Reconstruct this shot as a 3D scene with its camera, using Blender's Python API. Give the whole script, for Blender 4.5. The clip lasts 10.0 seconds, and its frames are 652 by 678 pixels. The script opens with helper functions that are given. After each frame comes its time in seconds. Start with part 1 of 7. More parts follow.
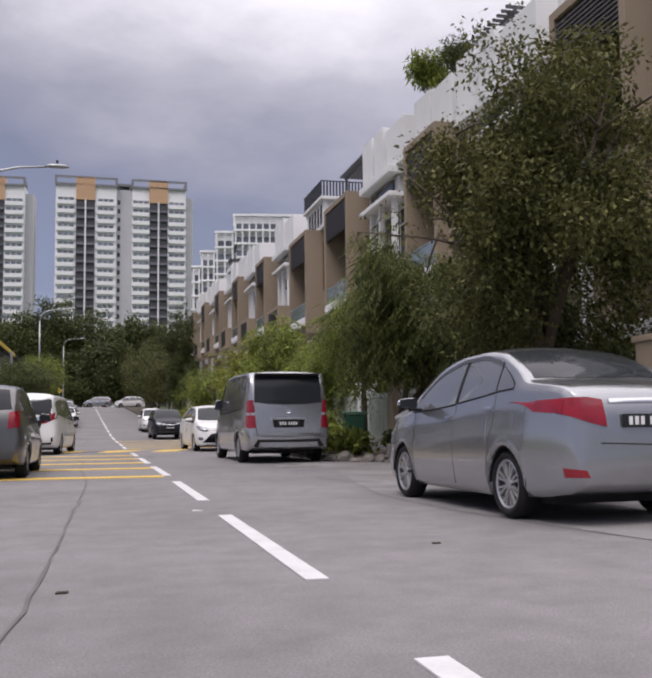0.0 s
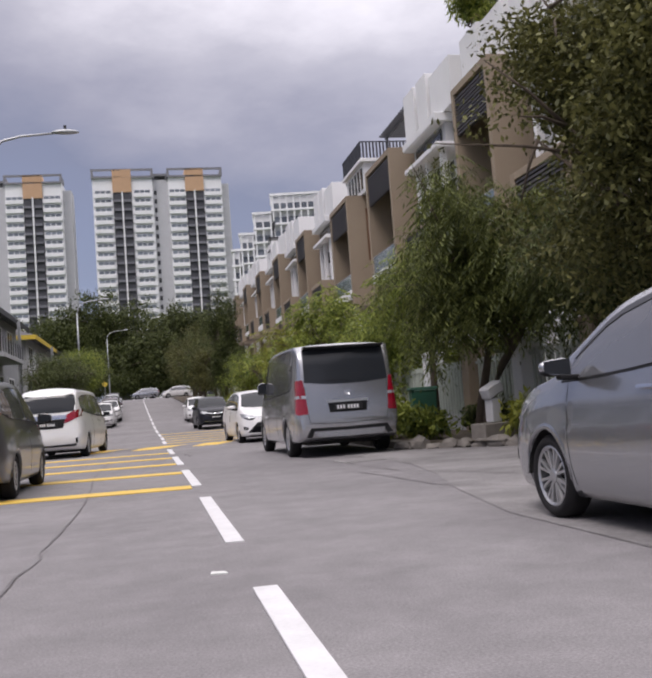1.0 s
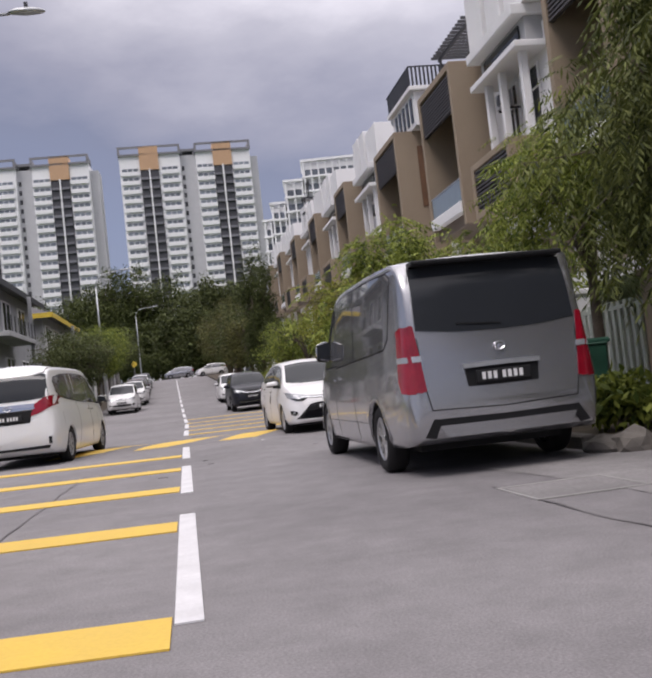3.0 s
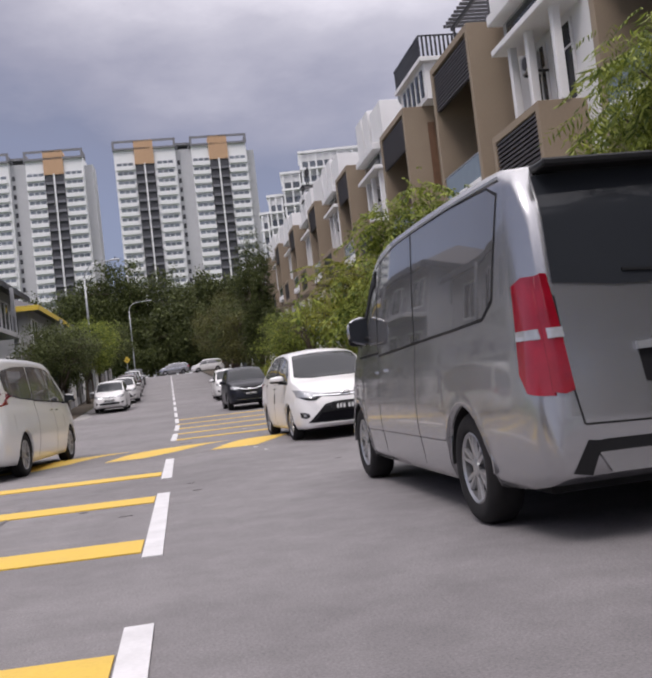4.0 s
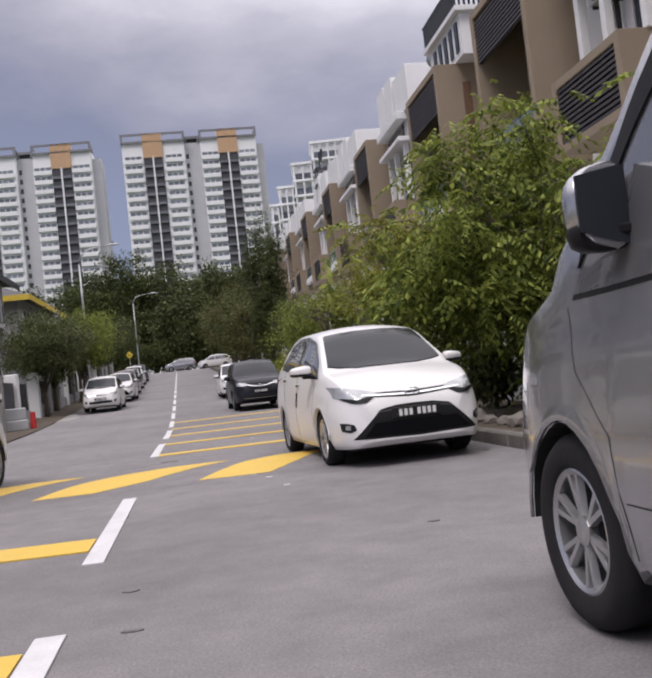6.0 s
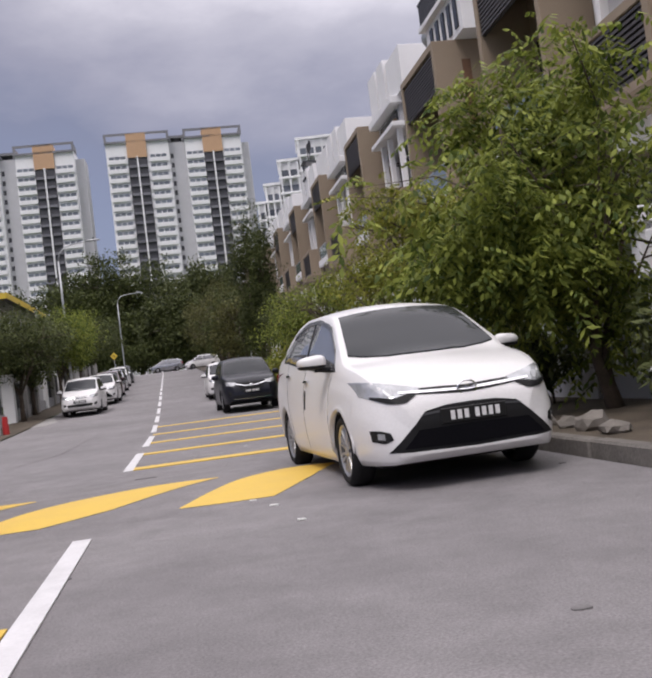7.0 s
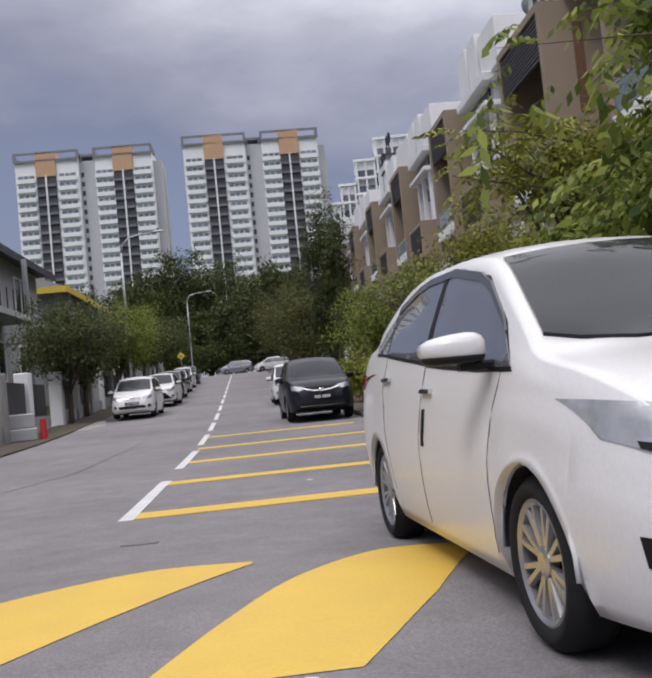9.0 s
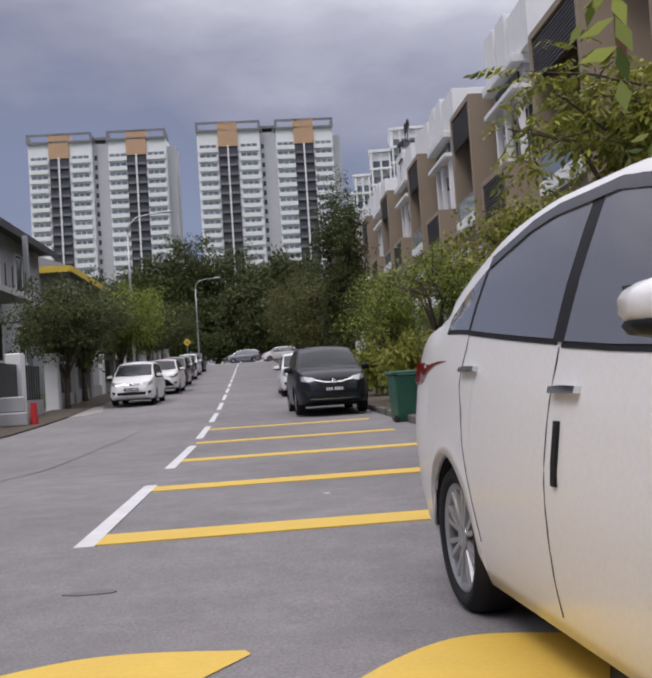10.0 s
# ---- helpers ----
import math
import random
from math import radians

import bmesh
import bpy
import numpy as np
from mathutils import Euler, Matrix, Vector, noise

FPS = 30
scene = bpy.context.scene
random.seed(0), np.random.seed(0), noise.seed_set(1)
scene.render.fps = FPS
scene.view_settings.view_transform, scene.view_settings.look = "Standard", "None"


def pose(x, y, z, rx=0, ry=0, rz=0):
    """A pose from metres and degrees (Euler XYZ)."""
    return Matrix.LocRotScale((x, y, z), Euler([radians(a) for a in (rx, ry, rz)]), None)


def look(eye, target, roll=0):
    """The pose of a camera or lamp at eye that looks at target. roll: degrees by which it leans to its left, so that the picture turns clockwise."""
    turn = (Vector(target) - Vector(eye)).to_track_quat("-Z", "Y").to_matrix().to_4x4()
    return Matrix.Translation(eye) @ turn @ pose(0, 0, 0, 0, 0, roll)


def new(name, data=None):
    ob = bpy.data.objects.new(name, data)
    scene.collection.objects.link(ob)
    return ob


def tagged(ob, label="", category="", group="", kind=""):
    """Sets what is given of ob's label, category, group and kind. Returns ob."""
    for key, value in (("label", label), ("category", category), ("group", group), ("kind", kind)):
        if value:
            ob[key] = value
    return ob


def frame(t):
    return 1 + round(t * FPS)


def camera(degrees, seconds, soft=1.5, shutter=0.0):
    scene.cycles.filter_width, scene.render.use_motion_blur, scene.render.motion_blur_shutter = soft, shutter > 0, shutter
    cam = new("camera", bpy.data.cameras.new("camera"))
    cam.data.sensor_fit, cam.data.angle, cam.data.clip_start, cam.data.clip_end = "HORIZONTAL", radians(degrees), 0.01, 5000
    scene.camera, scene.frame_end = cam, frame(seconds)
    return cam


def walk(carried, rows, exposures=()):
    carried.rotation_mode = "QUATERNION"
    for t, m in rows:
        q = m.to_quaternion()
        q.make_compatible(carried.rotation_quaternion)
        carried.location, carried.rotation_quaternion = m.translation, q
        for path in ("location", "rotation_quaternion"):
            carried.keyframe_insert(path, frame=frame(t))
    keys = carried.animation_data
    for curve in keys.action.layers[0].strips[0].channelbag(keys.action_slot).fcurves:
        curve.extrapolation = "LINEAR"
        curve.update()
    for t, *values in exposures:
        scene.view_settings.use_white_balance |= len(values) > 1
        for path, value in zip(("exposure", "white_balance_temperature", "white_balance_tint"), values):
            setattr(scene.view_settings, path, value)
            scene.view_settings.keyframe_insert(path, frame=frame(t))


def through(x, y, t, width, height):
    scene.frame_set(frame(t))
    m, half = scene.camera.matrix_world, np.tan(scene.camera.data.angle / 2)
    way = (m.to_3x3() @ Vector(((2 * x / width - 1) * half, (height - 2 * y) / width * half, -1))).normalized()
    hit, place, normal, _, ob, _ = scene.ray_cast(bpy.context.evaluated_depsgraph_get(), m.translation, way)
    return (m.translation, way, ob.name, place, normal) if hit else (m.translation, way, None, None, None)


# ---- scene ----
cam = camera(39.5, 10.0, soft=2.6)
METRES, EYE, TILT, LEAN, TURN = 29.0, 1.2, 0.0, 0.0, -15.0
PATH = [
    (0, (0.282, 1.48, 0.843), (0.767, 3.411, 1.031), -0.7),
    (0.5, (0.663, 3.299, 0.898), (1.176, 5.225, 1.067), -4.2),
    (1, (0.921, 5.329, 0.923), (1.307, 7.286, 1.069), -4.2),
    (1.5, (1.113, 7.466, 0.951), (1.437, 9.435, 1.079), -5.7),
    (2, (1.265, 9.461, 0.976), (1.588, 11.432, 1.084), -5.9),
    (2.5, (1.418, 11.442, 0.98), (1.732, 13.414, 1.081), -6.2),
    (3, (1.553, 13.321, 0.976), (1.858, 15.295, 1.072), -6.3),
    (4.5, (1.837, 18.632, 1.002), (2.151, 20.605, 1.087), -6.5),
    (5, (1.957, 20.038, 0.991), (2.267, 22.012, 1.077), -6.3),
    (5.5, (2.06, 21.329, 0.988), (2.349, 23.306, 1.072), -6.3),
    (7, (2.184, 25.085, 0.946), (2.501, 27.059, 1.025), -7.1),
    (7.5, (2.293, 26.319, 0.938), (2.676, 28.28, 1.018), -6.8),
    (8, (2.445, 27.435, 0.929), (2.834, 29.395, 1.015), -5.6),
    (8.5, (2.503, 28.428, 0.949), (2.755, 30.41, 1.049), -4.7),
    (9, (2.525, 29.484, 0.965), (2.687, 31.474, 1.073), -5.6),
    (9.5, (2.535, 30.447, 0.956), (2.754, 32.433, 1.059), -6.0),
    (10, (2.522, 31.432, 0.969), (2.665, 33.424, 1.061), -3.7),
]
walk(cam, [(t, look(eye, target, roll)) for t, eye, target, roll in PATH], [(0.0, 0.0, 6500, 17), (0.7, 0.10, 6500, 17), (4.0, 0.08, 6500, 17), (8.3, 0.03, 6450, 17), (9.3, -0.09, 6250, 13), (10.0, -0.09, 6300, 15)])

# ---------- world and light ----------
world = bpy.data.worlds.new("overcast_sky")
scene.world = world
world.use_nodes = True
wn, wl = world.node_tree.nodes, world.node_tree.links
SUN_EL, SUN_AZ = 57.0, 219.0
wback = wn["Background"]
wtc = wn.new("ShaderNodeTexCoord")
wmap = wn.new("ShaderNodeMapping")
wmap.inputs["Scale"].default_value = (1.0, 1.0, 2.3)
wmap.inputs["Location"].default_value = (0.35, 0.1, 0.2)
wl.new(wtc.outputs["Generated"], wmap.inputs["Vector"])
wnoise = wn.new("ShaderNodeTexNoise")
wnoise.inputs["Scale"].default_value = 2.6
wnoise.inputs["Detail"].default_value = 7
wnoise.inputs["Roughness"].default_value = 0.55
wl.new(wmap.outputs["Vector"], wnoise.inputs["Vector"])
wsep = wn.new("ShaderNodeSeparateXYZ")
wl.new(wtc.outputs["Generated"], wsep.inputs["Vector"])
wm1 = wn.new("ShaderNodeMath")
wm1.operation = "MULTIPLY_ADD"
wm1.inputs[1].default_value = 0.46
wm1.inputs[2].default_value = -0.235
wl.new(wnoise.outputs["Fac"], wm1.inputs[0])
wm2 = wn.new("ShaderNodeMath")
wm2.operation = "ADD"
wl.new(wm1.outputs[0], wm2.inputs[0])
wl.new(wsep.outputs["Z"], wm2.inputs[1])
wm3 = wn.new("ShaderNodeMath")
wm3.operation = "MULTIPLY_ADD"
wm3.inputs[1].default_value = 0.14
wl.new(wsep.outputs["X"], wm3.inputs[0])
wl.new(wm2.outputs[0], wm3.inputs[2])
wramp = wn.new("ShaderNodeValToRGB")
wramp.color_ramp.elements[0].position = 0.0
wramp.color_ramp.elements[0].color = (0.30, 0.33, 0.43, 1)
wramp.color_ramp.elements[1].position = 1.0
wramp.color_ramp.elements[1].color = (1.9, 1.88, 1.86, 1)
for p, c in ((0.10, (0.20, 0.23, 0.33)), (0.22, (0.20, 0.215, 0.29)), (0.31, (0.31, 0.31, 0.37)), (0.41, (0.50, 0.495, 0.54)), (0.62, (1.25, 1.23, 1.25))):
    e = wramp.color_ramp.elements.new(p)
    e.color = (*c, 1)
wl.new(wm3.outputs[0], wramp.inputs["Fac"])
wsky = wn.new("ShaderNodeTexSky")
wsky.sky_type = "NISHITA"
wsky.sun_disc = False
wsky.sun_elevation, wsky.sun_rotation = radians(SUN_EL), radians(SUN_AZ)
wsk = wn.new("ShaderNodeMix")
wsk.data_type, wsk.blend_type = "RGBA", "ADD"
wsk.inputs["Factor"].default_value = 0.02
wl.new(wramp.outputs["Color"], wsk.inputs["A"])
wl.new(wsky.outputs["Color"], wsk.inputs["B"])
wl.new(wsk.outputs["Result"], wback.inputs["Color"])
wback.inputs["Strength"].default_value = 1.0

sun = new("sun", bpy.data.lights.new("sun", "SUN"))
sun.data.energy, sun.data.angle, sun.data.color = 1.5, radians(22), (1.0, 0.97, 0.93)
sun.matrix_world = look((0, 0, 60), (24, 30, 0))


# ---------- materials ----------
def mat(name, c, rough=0.6, metal=0.0, var=0.15, scale=2.0, fine=60.0, fine_var=0.08, bump=0.1, coat=0.0, tint=None, random_var=0.0, spec=0.5, grain=3, mottle=0.0):
    m = bpy.data.materials.new(name)
    m.use_nodes = True
    n, l = m.node_tree.nodes, m.node_tree.links
    b = n["Principled BSDF"]
    b.inputs["Roughness"].default_value = rough
    b.inputs["Metallic"].default_value = metal
    b.inputs["Coat Weight"].default_value = coat
    b.inputs["Coat Roughness"].default_value = 0.05
    b.inputs["Specular IOR Level"].default_value = spec
    tc = n.new("ShaderNodeTexCoord")
    big, small = n.new("ShaderNodeTexNoise"), n.new("ShaderNodeTexNoise")
    big.inputs["Scale"].default_value, big.inputs["Detail"].default_value = scale, 6
    small.inputs["Scale"].default_value, small.inputs["Detail"].default_value = fine, grain
    small.inputs["Roughness"].default_value = 0.5 if grain <= 3 else 0.72
    for t in (big, small):
        l.new(tc.outputs["Object"], t.inputs["Vector"])
    dark = tint or tuple(v * 0.55 for v in c)
    mix = n.new("ShaderNodeMix")
    mix.data_type = "RGBA"
    mix.inputs["A"].default_value, mix.inputs["B"].default_value = (*c, 1), (*dark, 1)
    ramp = n.new("ShaderNodeMapRange")
    ramp.inputs["From Min"].default_value, ramp.inputs["From Max"].default_value = 0.35, 0.75
    ramp.inputs["To Max"].default_value = min(1.0, var * 2.2)
    l.new(big.outputs["Fac"], ramp.inputs["Value"])
    l.new(ramp.outputs["Result"], mix.inputs["Factor"])
    hsv = n.new("ShaderNodeHueSaturation")
    val = n.new("ShaderNodeMath")
    val.operation = "MULTIPLY_ADD"
    val.inputs[1].default_value, val.inputs[2].default_value = fine_var * 2, 1 - fine_var
    l.new(small.outputs["Fac"], val.inputs[0])
    if random_var:
        info = n.new("ShaderNodeObjectInfo")
        add = n.new("ShaderNodeMath")
        add.operation = "MULTIPLY_ADD"
        add.inputs[1].default_value = random_var
        l.new(info.outputs["Random"], add.inputs[0])
        l.new(val.outputs[0], add.inputs[2])
        val = add
    if mottle:
        mid, span, mul = n.new("ShaderNodeTexNoise"), n.new("ShaderNodeMapRange"), n.new("ShaderNodeMath")
        mid.inputs["Scale"].default_value, mid.inputs["Detail"].default_value, mid.inputs["Roughness"].default_value = 2.6, 8, 0.68
        span.inputs["From Min"].default_value, span.inputs["From Max"].default_value = 0.3, 0.7
        span.inputs["To Min"].default_value, span.inputs["To Max"].default_value = 1 - mottle, 1 + mottle
        mul.operation = "MULTIPLY"
        l.new(tc.outputs["Object"], mid.inputs["Vector"])
        l.new(mid.outputs["Fac"], span.inputs["Value"])
        l.new(span.outputs["Result"], mul.inputs[0])
        l.new(val.outputs[0], mul.inputs[1])
        val = mul
    l.new(val.outputs[0], hsv.inputs["Value"])
    l.new(mix.outputs["Result"], hsv.inputs["Color"])
    l.new(hsv.outputs["Color"], b.inputs["Base Color"])
    if bump:
        bp = n.new("ShaderNodeBump")
        bp.inputs["Strength"].default_value, bp.inputs["Distance"].default_value = bump, 0.01
        l.new(small.outputs["Fac"], bp.inputs["Height"])
        l.new(bp.outputs["Normal"], b.inputs["Normal"])
    return m


def leaf_mat(name, c, c2, through=0.25):
    m = bpy.data.materials.new(name)
    m.use_nodes = True
    n, l = m.node_tree.nodes, m.node_tree.links
    b = n["Principled BSDF"]
    b.inputs["Roughness"].default_value = 0.6
    b.inputs["Specular IOR Level"].default_value = 0.22
    geo = n.new("ShaderNodeNewGeometry")
    ramp = n.new("ShaderNodeValToRGB")
    ramp.color_ramp.elements[0].color, ramp.color_ramp.elements[1].color = (*c, 1), (*c2, 1)
    l.new(geo.outputs["Random Per Island"], ramp.inputs["Fac"])
    l.new(ramp.outputs["Color"], b.inputs["Base Color"])
    tr = n.new("ShaderNodeBsdfTranslucent")
    l.new(ramp.outputs["Color"], tr.inputs["Color"])
    mx = n.new("ShaderNodeMixShader")
    mx.inputs[0].default_value = through
    l.new(b.outputs[0], mx.inputs[1])
    l.new(tr.outputs[0], mx.inputs[2])
    l.new(mx.outputs[0], n["Material Output"].inputs[0])
    return m


ASPHALT = mat("asphalt", (0.20, 0.188, 0.192), 0.85, var=0.42, scale=0.28, fine=78, fine_var=0.85, bump=0.12, grain=4, mottle=0.17, tint=(0.135, 0.126, 0.13))
APRON = mat("apron_concrete", (0.235, 0.222, 0.222), 0.85, var=0.45, scale=0.7, fine=32, fine_var=0.6, bump=0.06, grain=9, mottle=0.2)
CONCRETE = mat("concrete", (0.30, 0.29, 0.28), 0.8, var=0.35, scale=0.8, fine=40, fine_var=0.15, bump=0.2)
KERB = mat("old_kerb", (0.17, 0.155, 0.14), 0.9, var=0.5, scale=2.5, fine=30, fine_var=0.4, bump=0.5)
TAR = mat("tar_seam", (0.14, 0.131, 0.134), 0.85, var=0.4, scale=3)
LINE_WHITE = mat("white_road_paint", (0.62, 0.61, 0.62), 0.6, var=0.18, scale=3.5, fine=50, fine_var=0.12)
LINE_YELLOW = mat("yellow_road_paint", (0.64, 0.425, 0.06), 0.6, var=0.14, scale=2.2, fine=50, fine_var=0.12, tint=(0.48, 0.31, 0.10))
GRASS = mat("grass", (0.07, 0.10, 0.03), 0.9, var=0.4, scale=0.7, fine=25, fine_var=0.4, bump=0.6)
SOIL = mat("soil", (0.09, 0.07, 0.05), 0.95, var=0.4, scale=2, bump=0.5)
ROCK = mat("kerb_rock", (0.15, 0.135, 0.12), 0.85, var=0.35, scale=5, bump=0.4, random_var=0.35)
WHITE_WALL = mat("white_render", (0.72, 0.715, 0.72), 0.75, var=0.12, scale=0.5, fine=20, tint=(0.5, 0.49, 0.48))
TAN_WALL = mat("tan_render", (0.27, 0.212, 0.152), 0.8, var=0.2, scale=0.6, fine=18, tint=(0.20, 0.15, 0.105))
BROWN_WALL = mat("brown_render", (0.17, 0.13, 0.10), 0.8, var=0.15, scale=0.7)
SLAT = mat("dark_brown_slat", (0.055, 0.047, 0.047), 0.5, var=0.2, scale=2)
# near-black colour standing for the shade between louvre blades
SLAT_SHADE = mat("screen_gap_shade", (0.02, 0.018, 0.018), 0.7, var=0.2)
WOOD_SCREEN = mat("timber_screen", (0.14, 0.07, 0.035), 0.6, var=0.3, scale=4)
ROOF_DARK = mat("dark_roof_sheet", (0.05, 0.05, 0.055), 0.5, var=0.2)
ROOF_TILE = mat("roof_tile", (0.085, 0.08, 0.085), 0.7, var=0.3, scale=2)
GREY_WALL = mat("grey_render", (0.33, 0.335, 0.35), 0.75, var=0.18, scale=0.6)
PALE_GREY = mat("pale_grey_render", (0.42, 0.42, 0.43), 0.75, var=0.18, scale=0.5)
YELLOW_TRIM = mat("yellow_fascia", (0.62, 0.45, 0.05), 0.6, var=0.15)
GLASS = mat("dark_window_glass", (0.028, 0.031, 0.036), 0.05, var=0.2, scale=0.6, fine_var=0.02, bump=0.0, coat=0.0, spec=0.22)
SIDE_GLASS = mat("reflective_tinted_glass", (0.26, 0.262, 0.275), 0.03, metal=0.6, var=0.25, scale=0.7, fine_var=0.02, bump=0.0, coat=0.3)
PANE = mat("pale_curtained_pane", (0.16, 0.165, 0.17), 0.12, var=0.4, scale=1.2, bump=0.0, coat=0.4)
RAIL_GLASS = mat("green_rail_glass", (0.15, 0.19, 0.20), 0.08, var=0.1, bump=0.0, coat=0.5)
METAL_DARK = mat("dark_metal", (0.05, 0.05, 0.055), 0.45, metal=0.6, var=0.2)
METAL_GREY = mat("galvanised_metal", (0.42, 0.43, 0.44), 0.45, metal=0.7, var=0.2)
CHROME = mat("chrome", (0.75, 0.75, 0.77), 0.12, metal=1.0, var=0.05, bump=0.0)
ALLOY = mat("alloy", (0.46, 0.46, 0.47), 0.32, metal=0.8, var=0.15, scale=6, bump=0.0)
RUBBER = mat("tyre_rubber", (0.020, 0.019, 0.020), 0.8, var=0.3, scale=8, bump=0.2, spec=0.2)
BLACK_TRIM = mat("black_plastic", (0.014, 0.014, 0.015), 0.5, var=0.15, bump=0.05, spec=0.18)
GRILLE_EDGE = mat("grille_edge", (0.045, 0.045, 0.05), 0.4, var=0.1, bump=0.0)
GRILLE_MESH = mat("grille_mesh", (0.006, 0.006, 0.008), 0.8, var=0.2, fine=90, fine_var=0.4, bump=0.3, spec=0.05)
VISOR = mat("smoked_visor", (0.06, 0.06, 0.065), 0.15, var=0.1, bump=0.0)
SEAM = mat("panel_gap", (0.06, 0.06, 0.06), 0.8, var=0.1, bump=0.0, spec=0.1)
UNDER = mat("underbody", (0.012, 0.012, 0.012), 0.9, var=0.2)
RED_LENS = mat("red_lens", (0.27, 0.006, 0.018), 0.10, var=0.4, scale=6, bump=0.0, coat=0.6)
CLEAR_LENS = mat("clear_lens", (0.50, 0.51, 0.53), 0.1, metal=0.35, var=0.45, scale=9, bump=0.0, coat=0.7)
PLATE = mat("black_number_plate", (0.012, 0.012, 0.013), 0.35, var=0.1)
PLATE_BAR = mat("plate_lettering", (0.72, 0.72, 0.72), 0.5, var=0.05)
SILVER = mat("silver_grey_paint", (0.37, 0.375, 0.395), 0.23, metal=0.82, var=0.06, scale=0.8, fine=900, fine_var=0.05, bump=0.0, coat=0.8)
GREY_VAN = mat("grey_van_paint", (0.42, 0.42, 0.435), 0.25, metal=0.82, var=0.07, scale=0.8, fine=900, fine_var=0.05, bump=0.0, coat=0.8)
DARK_GREY = mat("dark_grey_paint", (0.13, 0.128, 0.128), 0.32, metal=0.7, var=0.07, bump=0.0, coat=0.8)
WHITE_CAR = mat("white_car_paint", (0.69, 0.68, 0.68), 0.34, var=0.05, scale=0.8, bump=0.0, coat=0.45, tint=(0.62, 0.60, 0.57))
PEARL = mat("pearl_white_paint", (0.74, 0.74, 0.735), 0.28, var=0.06, scale=0.8, bump=0.0, coat=0.8)
NAVY = mat("dark_navy_paint", (0.012, 0.013, 0.020), 0.3, var=0.1, bump=0.0, coat=0.15, spec=0.25)
MAROON = mat("maroon_paint", (0.06, 0.02, 0.025), 0.3, var=0.1, bump=0.0, coat=0.8)
GREEN_BIN = mat("green_bin_plastic", (0.025, 0.10, 0.065), 0.45, var=0.3, scale=3)
RED_PAINT = mat("red_paint", (0.5, 0.03, 0.03), 0.5)
BARK = mat("bark", (0.10, 0.075, 0.055), 0.9, var=0.4, scale=5, fine=30, fine_var=0.3, bump=0.7)
LEAF_OLIVE = leaf_mat("olive_leaf", (0.032, 0.036, 0.012), (0.175, 0.170, 0.058), 0.28)
LEAF_GREEN = leaf_mat("green_leaf", (0.045, 0.075, 0.016), (0.31, 0.35, 0.07), 0.38)
LEAF_LIME = leaf_mat("yellow_green_leaf", (0.08, 0.10, 0.016), (0.33, 0.33, 0.06), 0.34)
LEAF_DARK = leaf_mat("dark_leaf", (0.026, 0.036, 0.014), (0.135, 0.155, 0.055), 0.27)
LEAF_WEEP = leaf_mat("feathery_leaf", (0.028, 0.038, 0.013), (0.165, 0.185, 0.05), 0.3)
LEAF_FAR = leaf_mat("far_leaf", (0.028, 0.038, 0.013), (0.105, 0.125, 0.036), 0.2)
LEAF_PALE = leaf_mat("pale_blossom", (0.12, 0.14, 0.08), (0.55, 0.48, 0.46), 0.3)
TOWER_WHITE = mat("tower_white", (0.80, 0.80, 0.81), 0.8, var=0.1, scale=0.05, fine=1)
TOWER_GREY = mat("tower_grey", (0.50, 0.50, 0.52), 0.8, var=0.1, scale=0.05, fine=1)
TOWER_CROWN = mat("tower_crown", (0.20, 0.20, 0.22), 0.7, var=0.1, scale=0.05, fine=1)
# near-black: shade of the balcony columns as a colour, also the small core windows
TOWER_DARK = mat("tower_shade_and_pane", (0.06, 0.06, 0.07), 0.6, var=0.3, scale=0.2, fine=1)
TOWER_ORANGE = mat("tower_orange", (0.52, 0.33, 0.20), 0.8, var=0.12, scale=0.1, fine=1)
TOWER_PANE = mat("tower_pane", (0.14, 0.155, 0.18), 0.2, var=0.4, scale=0.2, fine=1, bump=0.0, random_var=0.7)


# ---------- building blocks ----------
def part(name, bm, material, parent, label="", smooth=False):
    if isinstance(bm, bpy.types.Mesh):
        me = bm
    else:
        me = bpy.data.meshes.new(name)
        bm.to_mesh(me)
        bm.free()
        me.materials.append(material)
        if smooth and not any(p.use_smooth for p in me.polygons):
            for p in me.polygons:
                p.use_smooth = True
    ob = new(name, me)
    ob.parent = parent
    if label:
        tagged(ob, label)
    return ob


def thing(name, m, label, category, group="", kind=""):
    ob = new(name)
    ob.empty_display_size = 0.2
    ob.matrix_world = m if isinstance(m, Matrix) else pose(*m)
    return tagged(ob, label, category, group, kind)


def box(bm, x0, x1, y0, y1, z0, z1, bevel=0.0):
    r = bmesh.ops.create_cube(bm, size=1.0, matrix=Matrix.LocRotScale(((x0 + x1) / 2, (y0 + y1) / 2, (z0 + z1) / 2), None, (abs(x1 - x0), abs(y1 - y0), abs(z1 - z0))))
    if bevel:
        es = list({e for v in r["verts"] for e in v.link_edges})
        bmesh.ops.bevel(bm, geom=es, offset=bevel, segments=1, affect="EDGES")
    return bm


